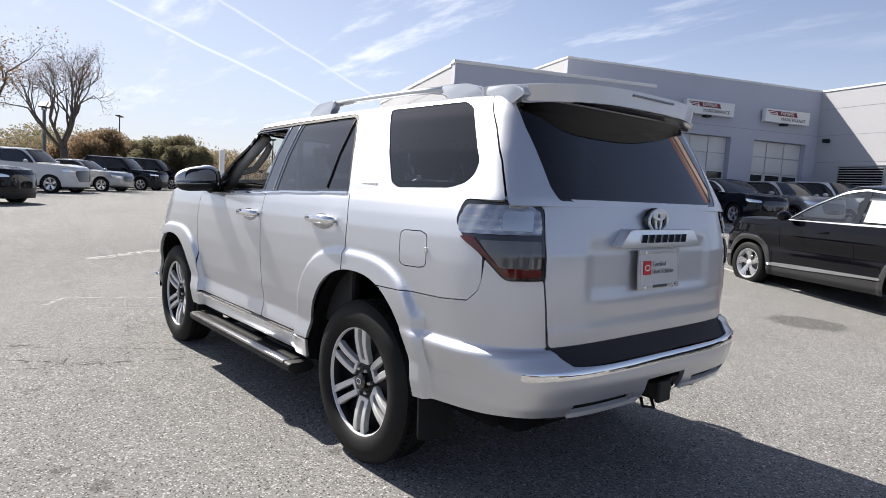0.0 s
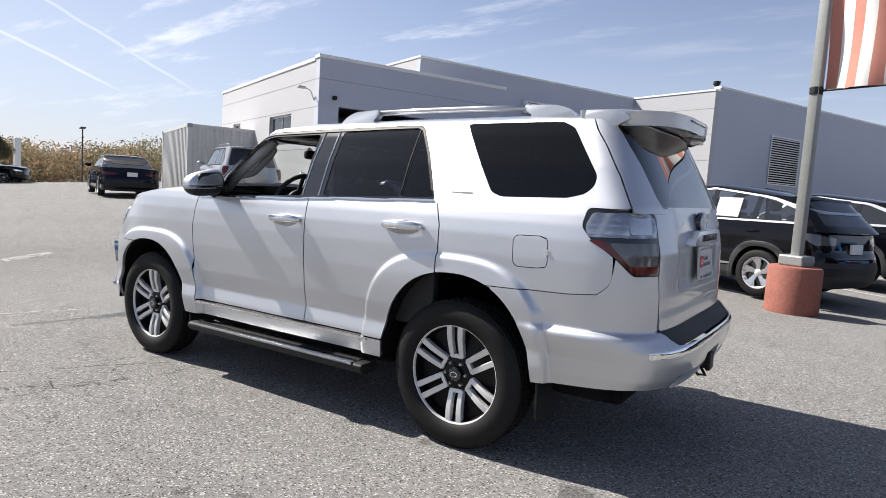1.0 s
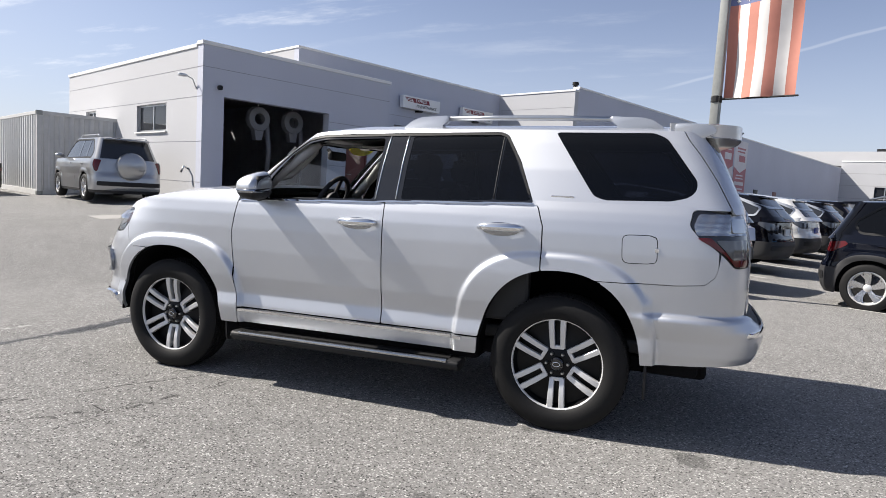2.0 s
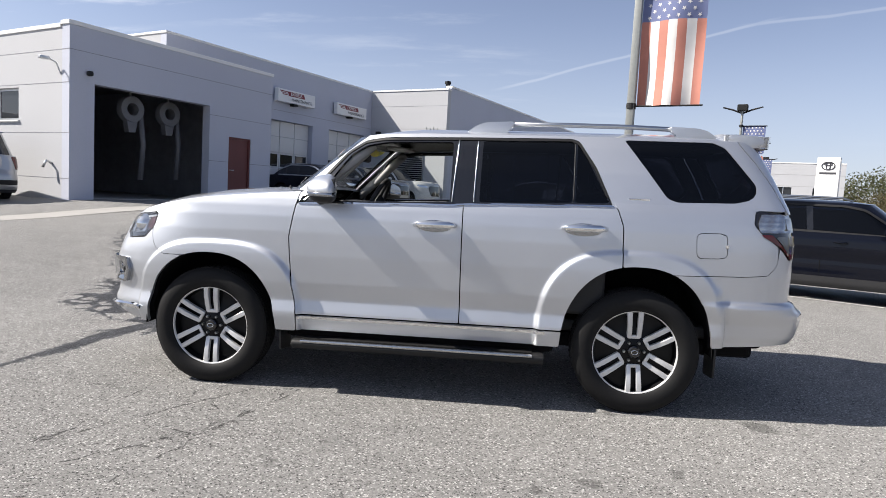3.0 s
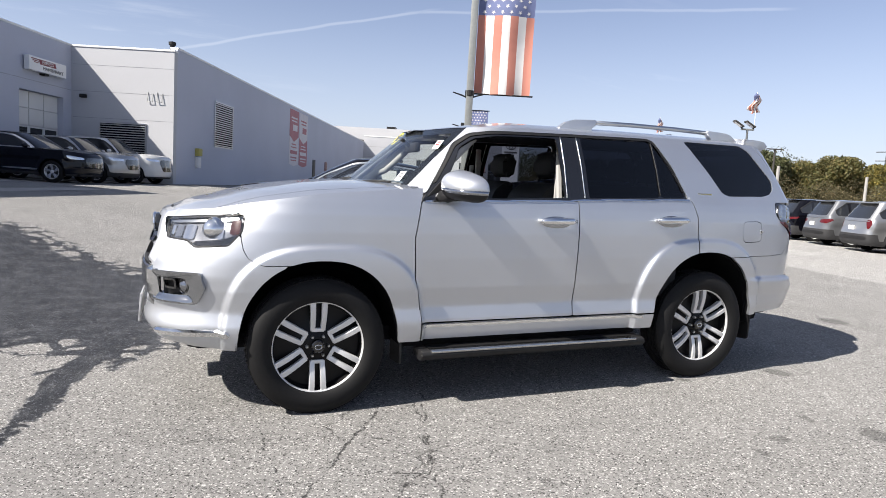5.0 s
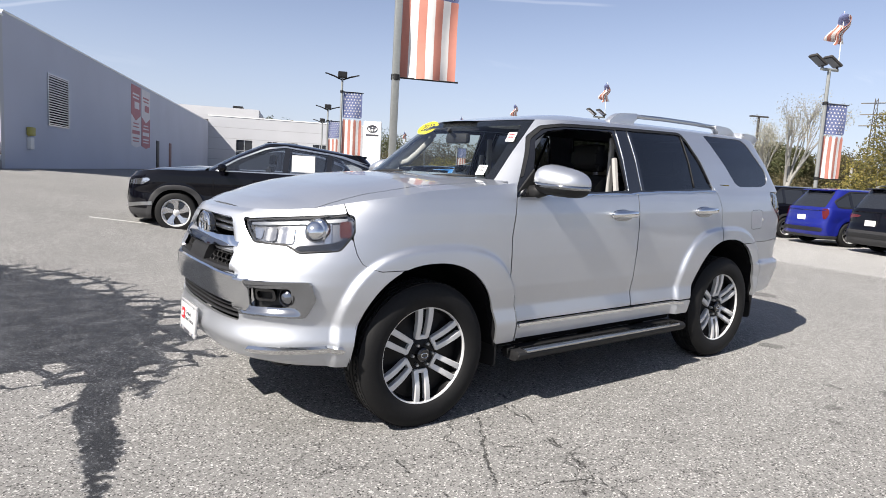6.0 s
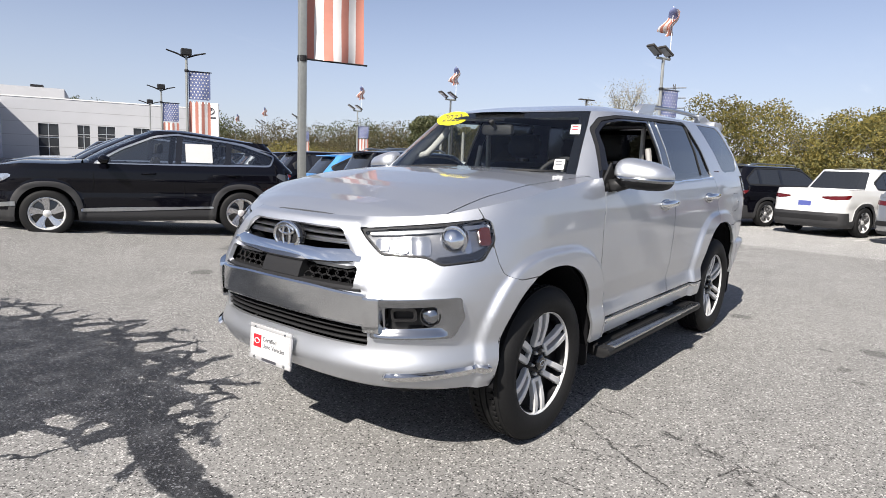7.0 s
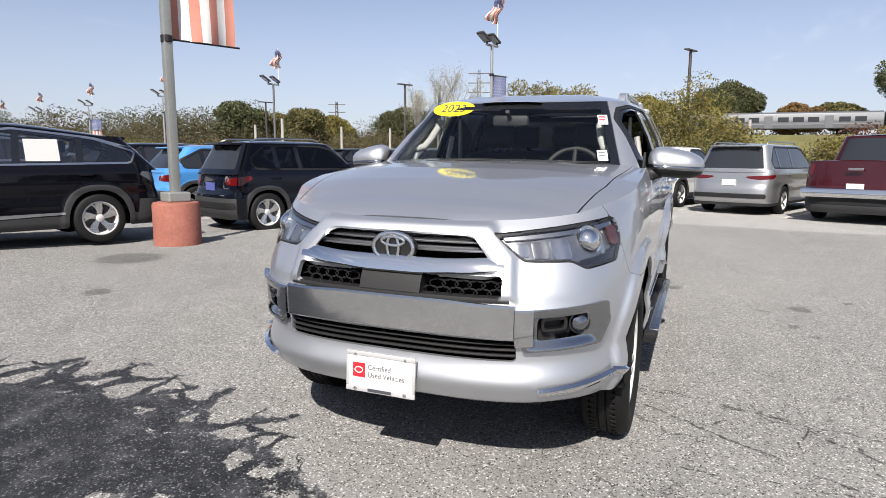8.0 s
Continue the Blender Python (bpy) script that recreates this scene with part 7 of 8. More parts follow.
    if spare:
        part("spare_cover", lathe([(0, -0.10), (0.30, -0.09), (0.35, -0.05), (0.355, 0.10)], 36), colour, car, m=Matrix.Translation((tx + 0.0, -0.02, 0.93)) @ Matrix.Rotation(radians(-90), 4, "Z"), smooth=True)
    return car


BLACK_P = paint("black_paint", (0.003, 0.003, 0.005), 0.0, 0.05, coat=0.1, spec=0.30)
NAVY_P = paint("navy_paint", (0.004, 0.005, 0.010), 0.0, 0.05, coat=0.1, spec=0.30)
WHITE_P = paint("white_paint", (0.60, 0.60, 0.595), 0.0, 0.3)
GREY_P = paint("grey_paint", (0.16, 0.165, 0.175), 0.5, 0.3)
SILVER_P = paint("pale_silver_paint", (0.36, 0.365, 0.375), 0.75, 0.32)
BLUE_P = paint("bright_blue_paint", (0.07, 0.26, 0.60), 0.2, 0.3)
COBALT_P = paint("cobalt_paint", (0.012, 0.018, 0.20), 0.3, 0.22, coat=0.5)
WINE_P = paint("wine_red_paint", (0.040, 0.004, 0.007), 0.2, 0.15, coat=0.5)
BLUE_PLATE = material("blue_plate", (0.08, 0.10, 0.30), 0.4, vary=0.05)

IN, OUT = (0.924, -0.384), (-0.924, 0.384)
FAR = (-0.885, 0.466)
SUV_KW = dict(L=4.60, W=1.86, H=1.665, wb=2.72)
parked_car("suv_black", "black compact SUV with a price sheet in its window", -0.93, -8.02, (0.915, -0.40), BLACK_P, **SUV_KW, cell=0.025, paper=1, bright=True, blade=True, split=(-0.39, -1.14), fall=0.13, hood=1.02, belt=1.06, ws=(1.05, 0.02), rg=(-2.24, -1.70), glass_mat=MID_GLASS, group="cars by the building")
parked_car("suv_black", "black compact SUV parked nose to the building", -2.1, -11.4, IN, BLACK_P, **SUV_KW, cell=0.035, bright=True, blade=True, split=(-0.39, -1.14), fall=0.10, ws=(1.05, 0.02), rg=(-2.24, -1.70), group="cars by the building")
parked_car("suv_white", "white compact SUV parked nose to the building", -3.2, -14.5, IN, WHITE_P, **SUV_KW, cell=0.035, bright=True, blade=True, split=(-0.39, -1.14), fall=0.10, ws=(1.05, 0.02), rg=(-2.24, -1.70), group="cars by the building", plate_mat=BLUE_PLATE)
parked_car("suv_black", "black compact SUV parked nose to the building", -4.4, -17.5, IN, BLACK_P, **SUV_KW, cell=0.035, bright=True, blade=True, split=(-0.39, -1.14), fall=0.10, ws=(1.05, 0.02), rg=(-2.24, -1.70), group="cars by the building")
for k, c, nm, lb in ((0, BLACK_P, "suv_black", "black compact SUV in a row by the building"), (1, GREY_P, "suv_grey", "grey compact SUV in a row by the building"), (2, BLACK_P, "suv_black", "black compact SUV in a row by the building"), (3, WHITE_P, "suv_white", "white compact SUV in a row by the building"), (5, GREY_P, "suv_grey", "grey compact SUV in a row by the building")):
    parked_car(nm, lb, -5.6 - 1.12 * k, -20.6 - 2.75 * k, IN, c, **SUV_KW, cell=0.07, group="cars by the building")
parked_car("suv_navy", "small dark navy SUV with red tail lamps", -6.1, -6.17, OUT, NAVY_P, L=4.04, W=1.77, H=1.60, wb=2.52, front=0.82, hood=1.03, belt=1.05, ws=(0.85, 0.30), rg=(-1.92, -1.66), cell=0.03, tail="bar", plate_mat=BLUE_PLATE, rails=True, glass_mat=TINT, group="cars across the lane")
parked_car("crossover_blue", "bright blue small crossover with dark cladding", -7.7, -9.25, OUT, BLUE_P, L=4.2, W=1.80, H=1.57, wb=2.60, front=0.84, hood=0.98, belt=1.02, ws=(0.92, 0.22), rg=(-1.98, -1.50), cell=0.035, plate_mat=BLUE_PLATE, group="cars across the lane")
for k, c, nm, lb in ((2, BLACK_P, "suv_black", "black SUV in the row across the lane"), (3, NAVY_P, "suv_navy", "navy SUV in the row across the lane"), (4, SILVER_P, "suv_silver", "silver SUV in the row across the lane"), (5, BLACK_P, "suv_black", "black SUV in the row across the lane"), (6, GREY_P, "suv_grey", "grey SUV in the row across the lane")):
    parked_car(nm, lb, -6.6 - 1.15 * k, -6.4 - 2.80 * k, OUT, c, **SUV_KW, cell=0.065, group="cars across the lane")

# the row at the far seam
ROW = Vector((-18.3, -4.35))
def slot(s):
    return ROW.x - 1.17 * s, ROW.y - 2.38 * s
parked_car("pickup_red", "wine red pickup truck with a chrome bumper", *slot(-4.05), OUT, WINE_P, L=5.8, W=2.05, H=1.95, wb=3.55, front=1.0, hood=1.20, belt=1.30, r=0.41, ws=(1.15, 0.62), rg=(-0.98, -0.86), bed=True, clad=False, cell=0.045, tail="slim", group="cars at the far seam")
parked_car("minivan_silver", "silver minivan seen from its tail", *slot(-3.0), OUT, SILVER_P, L=5.1, W=1.99, H=1.74, wb=3.05, hood=1.02, belt=1.08, r=0.35, ws=(1.35, 0.55), rg=(-2.42, -2.12), cell=0.035, tail="wide", clad=False, group="cars at the far seam", rails=True)
parked_car("pickup_white", "white small pickup with dark cladding and red lamps", *slot(-2.0), OUT, WHITE_P, L=4.97, W=1.90, H=1.70, wb=3.00, hood=1.06, belt=1.12, r=0.37, ws=(1.15, 0.50), rg=(-1.25, -0.82), bed=True, cell=0.035, tail="wide", group="cars at the far seam", plate_mat=BLUE_PLATE)
parked_car("suv_black", "black midsize SUV seen from its tail", *slot(-1.0), FAR, BLACK_P, L=4.95, W=1.93, H=1.73, wb=2.85, belt=1.12, hood=1.08, r=0.37, ws=(1.15, 0.45), rg=(-2.36, -2.02), cell=0.04, tail="wide", rails=True, group="cars at the far seam")
parked_car("suv_blue", "cobalt blue compact SUV with tall red lamps", *slot(0.0), FAR, COBALT_P, **SUV_KW, cell=0.04, r=0.36, clad=False, tail="tall", group="cars at the far seam")
for s, c, nm, lb in ((1, BLACK_P, "suv_black", "black SUV at the far seam"), (2, SILVER_P, "suv_silver", "silver SUV at the far seam"), (3, GREY_P, "suv_grey", "grey SUV at the far seam"), (4, BLACK_P, "suv_black", "black SUV at the far seam"), (5, SILVER_P, "suv_silver", "pale silver SUV at the far seam"),
                     (6, WHITE_P, "suv_white", "white midsize SUV at the far seam"), (7, WHITE_P, "suv_white", "white SUV at the far seam"), (8, SILVER_P, "suv_silver", "silver SUV at the far seam"), (9, COBALT_P, "suv_blue", "cobalt blue SUV at the far seam"), (10, WHITE_P, "suv_white", "white SUV at the far seam"), (11, WHITE_P, "suv_white", "white SUV at the far seam")):
    parked_car(nm, lb, *slot(s), FAR, c, L=4.8, W=1.90, H=1.70, wb=2.8, rg=(-2.28, -1.90), ws=(1.05, 0.38), cell=0.06 if s < 7 else 0.085, tail=("bar", "wide", "tall")[s % 3], group="cars at the far seam")
parked_car("suv_black", "black SUV at the far seam", *slot(-5.3), OUT, BLACK_P, L=4.8, W=1.90, H=1.70, wb=2.8, cell=0.07, group="cars at the far seam")

# cars before the bays
for k, c, nm, lb, kw in ((11.0, NAVY_P, "crossover_navy", "dark navy crossover parked before the service bays", dict(L=4.70, H=1.56, belt=1.02, hood=0.98, rg=(-2.1, -1.45), ws=(1.1, 0.25), bright=True, clad=False)), (13.5, SILVER_P, "crossover_silver", "silver and black crossover before the service bays", dict(L=4.65, H=1.60)), (16.0, WHITE_P, "suv_white", "white SUV with a slotted grille before the bays", dict(L=4.82, H=1.74, hood=1.12, belt=1.12, clad=False))):
    p = HOUSE @ Vector((k, -1.35, 0))
    parked_car(nm, lb, p.x, p.y, OUT, c, W=1.9, wb=2.8, cell=0.045, group="cars before the bays", **kw)

# yard beyond the container
parked_car("sedan_dark", "dark blue-grey sedan seen from its tail", 19.7, -8.9, (0.93, -0.36), NAVY_P, L=4.9, W=1.86, H=1.445, wb=2.84, hood=0.96, belt=0.96, ws=(1.10, 0.22), rg=(-1.85, -0.95), clad=False, cell=0.045, tail="wide", group="cars by the container")
parked_car("suv_silver", "older silver SUV with a covered spare wheel", 13.36, -9.07, (0.90, -0.43), SILVER_P, L=4.42, W=1.78, H=1.68, wb=2.60, belt=1.06, ws=(1.0, 0.35), rg=(-2.05, -1.82), cell=0.035, tail="tall", spare=True, clad=False, rails=True, group="cars by the container", glass_mat=TINT)
for px, py, c, nm, lb, kw in ((19.0, 2.0, NAVY_P, "suv_dark", "dark SUV with an upright grille", dict(L=4.9, H=1.72)), (28.0, -1.1, WHITE_P, "suv_white", "white boxy SUV with alloy wheels", dict(L=4.83, H=1.80, hood=1.14, belt=1.18, r=0.39, clad=False, rg=(-2.25, -2.05))), (30.6, -3.5, SILVER_P, "sedan_silver", "silver sedan in the side row", dict(L=4.8, H=1.46, belt=0.96, hood=0.94, rg=(-1.75, -0.9), clad=False)), (33.2, -5.9, NAVY_P, "suv_navy", "navy SUV in the side row", dict(L=4.7, H=1.70)), (35.6, -8.2, BLACK_P, "suv_black", "black SUV in the side row", dict(L=4.7, H=1.72)), (38.0, -11.0, BLACK_P, "sedan_black", "black sedan in the side row", dict(L=4.7, H=1.45, belt=0.96, hood=0.94, rg=(-1.75, -0.9), clad=False))):
    parked_car(nm, lb, px, py, (-0.66, -0.75), c, W=1.88, wb=2.8, cell=0.06, group="cars in the side row", **kw)

# ---- flags, poles, container ----
FLAG_RED = material("flag_red", (0.46, 0.19, 0.145), 0.75, vary=0.08, scale=8)
FLAG_WHITE = material("flag_white", (0.66, 0.645, 0.63), 0.75, vary=0.06, scale=8)
FLAG_BLUE = material("flag_blue", (0.13, 0.155, 0.29), 0.75, vary=0.08, scale=8)


def star(cx, cy, r):
    return [(cx + (r if k % 2 == 0 else r * 0.4) * math.sin(math.pi * k / 5), cy + (r if k % 2 == 0 else r * 0.4) * math.cos(math.pi * k / 5)) for k in range(10)]


def flag(parent, width, height, m, upright=True, cells=60, sway=0.05, stars=True):
    """A striped flag with a starred canton; u across the stripes' ends, v along them from the canton. Upright: stripes hang down."""
    def place(u, v):
        wave = sway * np.sin(2.4 * u / width * math.pi + 1.2 * v / height) * (0.3 + v / height) + 0.35 * sway * np.sin(9 * v / height + 3 * u / width)
        return (u, wave, -v) if upright else (v, wave * 1.6, -u)
    nu, nv = 27, cells
    us, vs = np.linspace(0, width, nu * 2 + 1), np.linspace(0, height, nv)
    U, V = np.meshgrid(us, vs)
    P = np.stack(place(U, V), 2)
    canton_v, canton_u = height * 0.405, width * (1.0 if upright else 7 / 13)
    bands = 7 if upright else 13
    sw = width / bands
    for k in range(bands):
        lo, hi = k * sw, (k + 1) * sw
        F = np.minimum(np.minimum(U - lo, hi - U) + 1e-4, np.where(hi <= canton_u + 1e-6, V - canton_v, 9))
        s = skin("stripe", P, F, FLAG_RED if k % 2 == 0 else FLAG_WHITE, parent, 0)
        if s:
            s.matrix_basis = m
    c = skin("canton", P, np.minimum(canton_u - U + 1e-4, canton_v - V + 1e-4), FLAG_BLUE, parent, 0)
    c.matrix_basis = m
    if stars:
        for i in range(9):
            for j in range(6 if i % 2 == 0 else 5):
                cu = canton_u * (j + (0.7 if i % 2 == 0 else 1.2)) / 6.4
                cv = canton_v * (i + 0.6) / 9.2
                pts = [place(np.float64(a), np.float64(b)) for a, b in star(cu, cv, canton_v * 0.042)]
                for off in (0.004, -0.004):
                    bm = bmesh.new()
                    bm.faces.new([bm.verts.new((p[0], p[1] + off, p[2])) for p in pts])
                    part("star", bm, FLAG_WHITE, c)


def turned(x, y, z, d):
    d = Vector((*d, 0)).normalized()
    return Matrix(((d.x, -d.y, 0, x), (d.y, d.x, 0, y), (0, 0, 1, z), (0, 0, 0, 1)))


def banner_pole(x, y, top, flag_top, flag_w=1.06, flag_h=2.6, arms="tee", planter=False, near=False, r=0.06, with_flag=True, top_flag=False, heading=(-0.924, 0.384)):
    g = float(ground_z(x, y))
    p = thing("lamp_pole", "grey steel lamp pole with a hanging striped flag" if with_flag else "plain steel lamp pole", "pole", turned(x, y, g, heading), "lamp poles")
    base = 0.68 if planter else 0.0
    if near:
        part("mast", box(-r, r, -r, r, base, top - g, 0.012), POLE, p, smooth=True)
    else:
        part("mast", tube([(0, 0, base), (0, 0, top - g)], [r, r * 0.8], 8), POLE, p, smooth=True)
    if planter:
        part("base_plate", box(-0.16, 0.16, -0.16, 0.16, base - 0.06, base + 0.08, 0.02), POLE, p)
    if with_flag:
        for zz in (flag_top, flag_top - flag_h):
            part("arm", tube([(0, 0, zz - g), (flag_w + 0.12, 0, zz - g)], 0.014 if near else 0.02, 8), PLASTIC, p)
            part("clamp", lathe([(r + 0.012, -0.05), (r + 0.02, -0.04), (r + 0.02, 0.04), (r + 0.012, 0.05)], 14, axis="z"), PLASTIC, p, m=Matrix.Translation((0, 0, zz - g)))
        f = thing("hanging_flag", "faded striped flag with white stars hanging upright" if near else "striped flag with stars hanging on a pole", "flag", turned(x, y, 0, heading) @ Matrix.Translation((0.07, 0, flag_top)), "hanging flags")
        flag(f, flag_w, flag_h, Matrix.Identity(4), True, 60 if near else 14, 0.055 if near else 0.03, True)
    if arms == "flood":
        p.children[0].data.materials[0] = POLE_AGED
    if arms == "flat":
        p.children[0].data.materials[0] = POLE_DARK
    h = top - g
    if arms == "tee":
        for s in (1, -1):
            part("lamp_arm", tube([(0, 0, h - 0.1), (s * 0.35, 0, h + 0.05), (s * 0.75, 0, h + 0.16)], [0.03, 0.035, 0.03], 8), PLASTIC, p)
        part("lamp_head", box(-0.20, 0.20, -0.18, 0.18, h, h + 0.26, 0.03), PLASTIC, p)
    elif arms == "flood":
        part("cross_bar", tube([(-0.34, 0, h), (0.34, 0, h)], 0.05, 8), POLE, p)
        for s in (-0.30, 0.30):
            part("yoke", tube([(s, 0, h), (s, 0, h + 0.14)], 0.045, 6), POLE_DARK, p)
            part("flood_head", box(-0.52, 0.06, -0.19, 0.19, -0.045, 0.045, 0.03), POLE_DARK, p, m=Matrix.Translation((s, 0, h + 0.15)) @ Matrix.Rotation(radians(32), 4, "Y"))
            part("lens", box(-0.46, 0.0, -0.15, 0.15, -0.052, -0.046), SATIN, p, m=Matrix.Translation((s, 0, h + 0.15)) @ Matrix.Rotation(radians(32), 4, "Y"))
    elif arms == "flat":
        part("lamp_head", box(-0.75, 0.75, -0.16, 0.16, h, h + 0.09, 0.02), POLE_DARK, p)
    if top_flag:
        part("staff", tube([(0.33, 0, h), (0.33, 0, h + 1.95)], 0.014, 6), WHITE, p)
        f = thing("top_flag", "small striped flag blown out on a staff", "flag", turned(x - 0.305, y + 0.127, top + 1.93, (-0.45, -0.89)), "staff flags")
        flag(f, 0.50, 0.98, Matrix.Rotation(radians(60), 4, "Y"), False, 18, 0.13, False)
    return p


banner_pole(-2.36, -5.82, 9.2, 5.18, 0.97, 2.24, "none", planter=True, near=True)
pot = thing("planter_base", "round red-painted concrete pole base, chipped", "base", Matrix.Translation((-2.36, -5.82, float(ground_z(-2.36, -5.82)) - 0.02)))
part("drum", lathe([(0.0, 0.0), (0.325, 0.0), (0.325, 0.60), (0.310, 0.63), (0.27, 0.64), (0.0, 0.64)], 48, axis="z"), TERRA, pot, smooth=True)
banner_pole(-9.6, -22.5, 5.45, 4.85, 0.85, 2.8, "tee")
banner_pole(-14.2, -33.7, 5.2, 4.45, 0.85, 2.6, "tee")
banner_pole(-18.9, -44.7, 5.25, 4.0, 1.1, 2.4, "tee", with_flag=False)
for k, (px, py, top) in enumerate(((-20.0, -6.75, 5.66), (-25.0, -21.0, 5.2), (-29.8, -34.0, 5.35), (-34.6, -47.2, 5.4), (-39.5, -60.3, 5.5), (-44.4, -73.4, 5.5))):
    banner_pole(px, py, top, top - 1.12, 0.86, 2.3 if k else 2.55, "flood", top_flag=True, r=0.07, with_flag=k in (0, 2, 3))
banner_pole(-44.2, -22.1, 7.15, 0, arms="flat", with_flag=False, r=0.11)
banner_pole(-42.6, 0.1, 8.45, 0, arms="flat", with_flag=False, r=0.13)
banner_pole(-48.5, -39.6, 6.5, 0, arms="flat", with_flag=False, r=0.11)
banner_pole(41.2, -18.0, 3.9, 0, arms="flat", with_flag=False, r=0.05)
banner_pole(35.8, -2.65, 4.0, 0, arms="flood", with_flag=False, r=0.10)
banner_pole(49.8, -9.4, 5.0, 0, arms="flat", with_flag=False, r=0.055)

pylon = thing("dealer_pylon", "tall white dealer pylon with a dark oval mark", "sign", turned(-22.3, -42.4, 0, (-0.80, 0.60)))
part("slab", box(-0.72, 0.72, -0.2, 0.2, 0.0, 5.5, 0.04), WHITE, pylon)
for ry, rz, cz in ((0.40, 0.27, 4.90), (0.13, 0.25, 4.90), (0.23, 0.09, 5.02)):
    for s in (0.215, -0.215):
        bm = tube([(ry * math.cos(a), s, cz + rz * math.sin(a)) for a in np.linspace(0, 2 * math.pi, 25)], 0.035, 6, cap=False)
        part("mark_ring", bm, INK, pylon)
for s in (0.205, -0.205):
    part("name_bar", box(-0.52, 0.52, s - 0.01, s + 0.01, 4.32, 4.46), INK, pylon)

# shipping container
box_m = turned(16.6, -9.5, float(ground_z(17.5, -10.5)) - 0.05, (0.91, -0.41))
cont = thing("shipping_container", "white corrugated steel shipping container", "container", box_m)
LC, WC, HC = 6.06, 2.44, 2.59
CONT = material("white_container_paint", (0.52, 0.52, 0.515), 0.5, vary=0.08, scale=6, stain=0.8, bump=0.05)


def ribs(a, b, count):
    pts, w = [], (b - a) / count
    for i in range(count):
        pts += [(a + i * w, 0.0), (a + (i + 0.25) * w, 0.0), (a + (i + 0.40) * w, -0.036), (a + (i + 0.75) * w, -0.036), (a + (i + 0.90) * w, 0.0)]
    return pts + [(b, 0.0)]


for nm, fn, a, b, n in (("side_wall", lambda u, d: (u, d), 0.08, LC - 0.08, 20), ("side_wall", lambda u, d: (u, -WC - d), 0.08, LC - 0.08, 20), ("end_wall", lambda u, d: (-d, -u), 0.08, WC - 0.08, 8), ("end_wall", lambda u, d: (LC + d, -u), 0.08, WC - 0.08, 8)):
    bm = bmesh.new()
    rows = [(bm.verts.new((*fn(u, d), 0.16)), bm.verts.new((*fn(u, d), HC - 0.10))) for u, d in ribs(a, b, n)]
    for p, q in zip(rows, rows[1:]):
        bm.faces.new((p[0], q[0], q[1], p[1]))
    part(nm, bm, CONT, cont)
for q in ((0, LC, -0.08, 0.01, 0.0, 0.17), (0, LC, -WC - 0.01, -WC + 0.08, 0.0, 0.17), (0, LC, -0.08, 0.01, HC - 0.11, HC), (0, LC, -WC - 0.01, -WC + 0.08, HC - 0.11, HC), (-0.01, 0.08, -WC, 0, 0.0, 0.17), (-0.01, 0.08, -WC, 0, HC - 0.11, HC), (LC - 0.08, LC + 0.01, -WC, 0, 0.0, 0.17), (LC - 0.08, LC + 0.01, -WC, 0, HC - 0.11, HC)):
    part("rail", box(*q, bevel=0.01), CONT, cont)
for x in (0.05, LC - 0.05):
    for y in (-0.05, -WC + 0.05):
        part("corner_post", box(x - 0.07, x + 0.07, y - 0.07, y + 0.07, 0, HC, 0.015), CONT, cont)
        for zz in (0.06, HC - 0.06):
            part("corner_casting", box(x - 0.085, x + 0.085, y - 0.085, y + 0.085, zz - 0.07, zz + 0.07, 0.012), POLE, cont)
part("roof_sheet", box(0.05, LC - 0.05, -WC + 0.05, -0.05, HC - 0.06, HC - 0.03), CONT, cont)
part("floor_sheet", box(0.05, LC - 0.05, -WC + 0.05, -0.05, 0.12, 0.17), UNDER, cont)
post = thing("white_pylon", "narrow white sign pylon at the yard edge", "sign", Matrix.Translation((44, -15.2, -1.0)))
part("slab", box(-0.17, 0.17, -0.17, 0.17, 0, 4.0, 0.03), WHITE, post)

# painted parking lines
LINE = material("worn_line_paint", (0.46, 0.455, 0.435), 0.8, vary=0.25, scale=30)


def stripe(x0, y0, x1, y1, w=0.10):
    n = max(4, int(math.hypot(x1 - x0, y1 - y0) / 0.5))
    d = Vector((x1 - x0, y1 - y0)).normalized()
    v = []
    for t in np.linspace(0, 1, n):
        x, y = x0 + (x1 - x0) * t, y0 + (y1 - y0) * t
        for s in (w / 2, -w / 2):
            v.append((x - d.y * s, y + d.x * s, float(ground_z(x - d.y * s, y + d.x * s)) + 0.006))
    tagged(mesh_ob("parking_line", v, [(2 * i, 2 * i + 1, 2 * i + 3, 2 * i + 2) for i in range(n - 1)], LINE), "worn white parking line", "line", kind="structure")


for k in range(7):
    bx, by = -2.35 - 1.12 * k, -6.75 - 2.75 * k
    stripe(bx - 0.3 * 0.924, by + 0.12, bx + 0.924 * 4.6, by - 0.384 * 4.6)
    stripe(bx - 2.0, by + 0.83, bx - 2.0 - 0.924 * 4.4, by + 0.83 + 0.384 * 4.4)
for s in range(-5, 8):
    x, y = slot(s + 0.5)
    stripe(x + 0.924 * 2.5, y - 0.384 * 2.5, x - 0.924 * 2.4, y + 0.384 * 2.4)

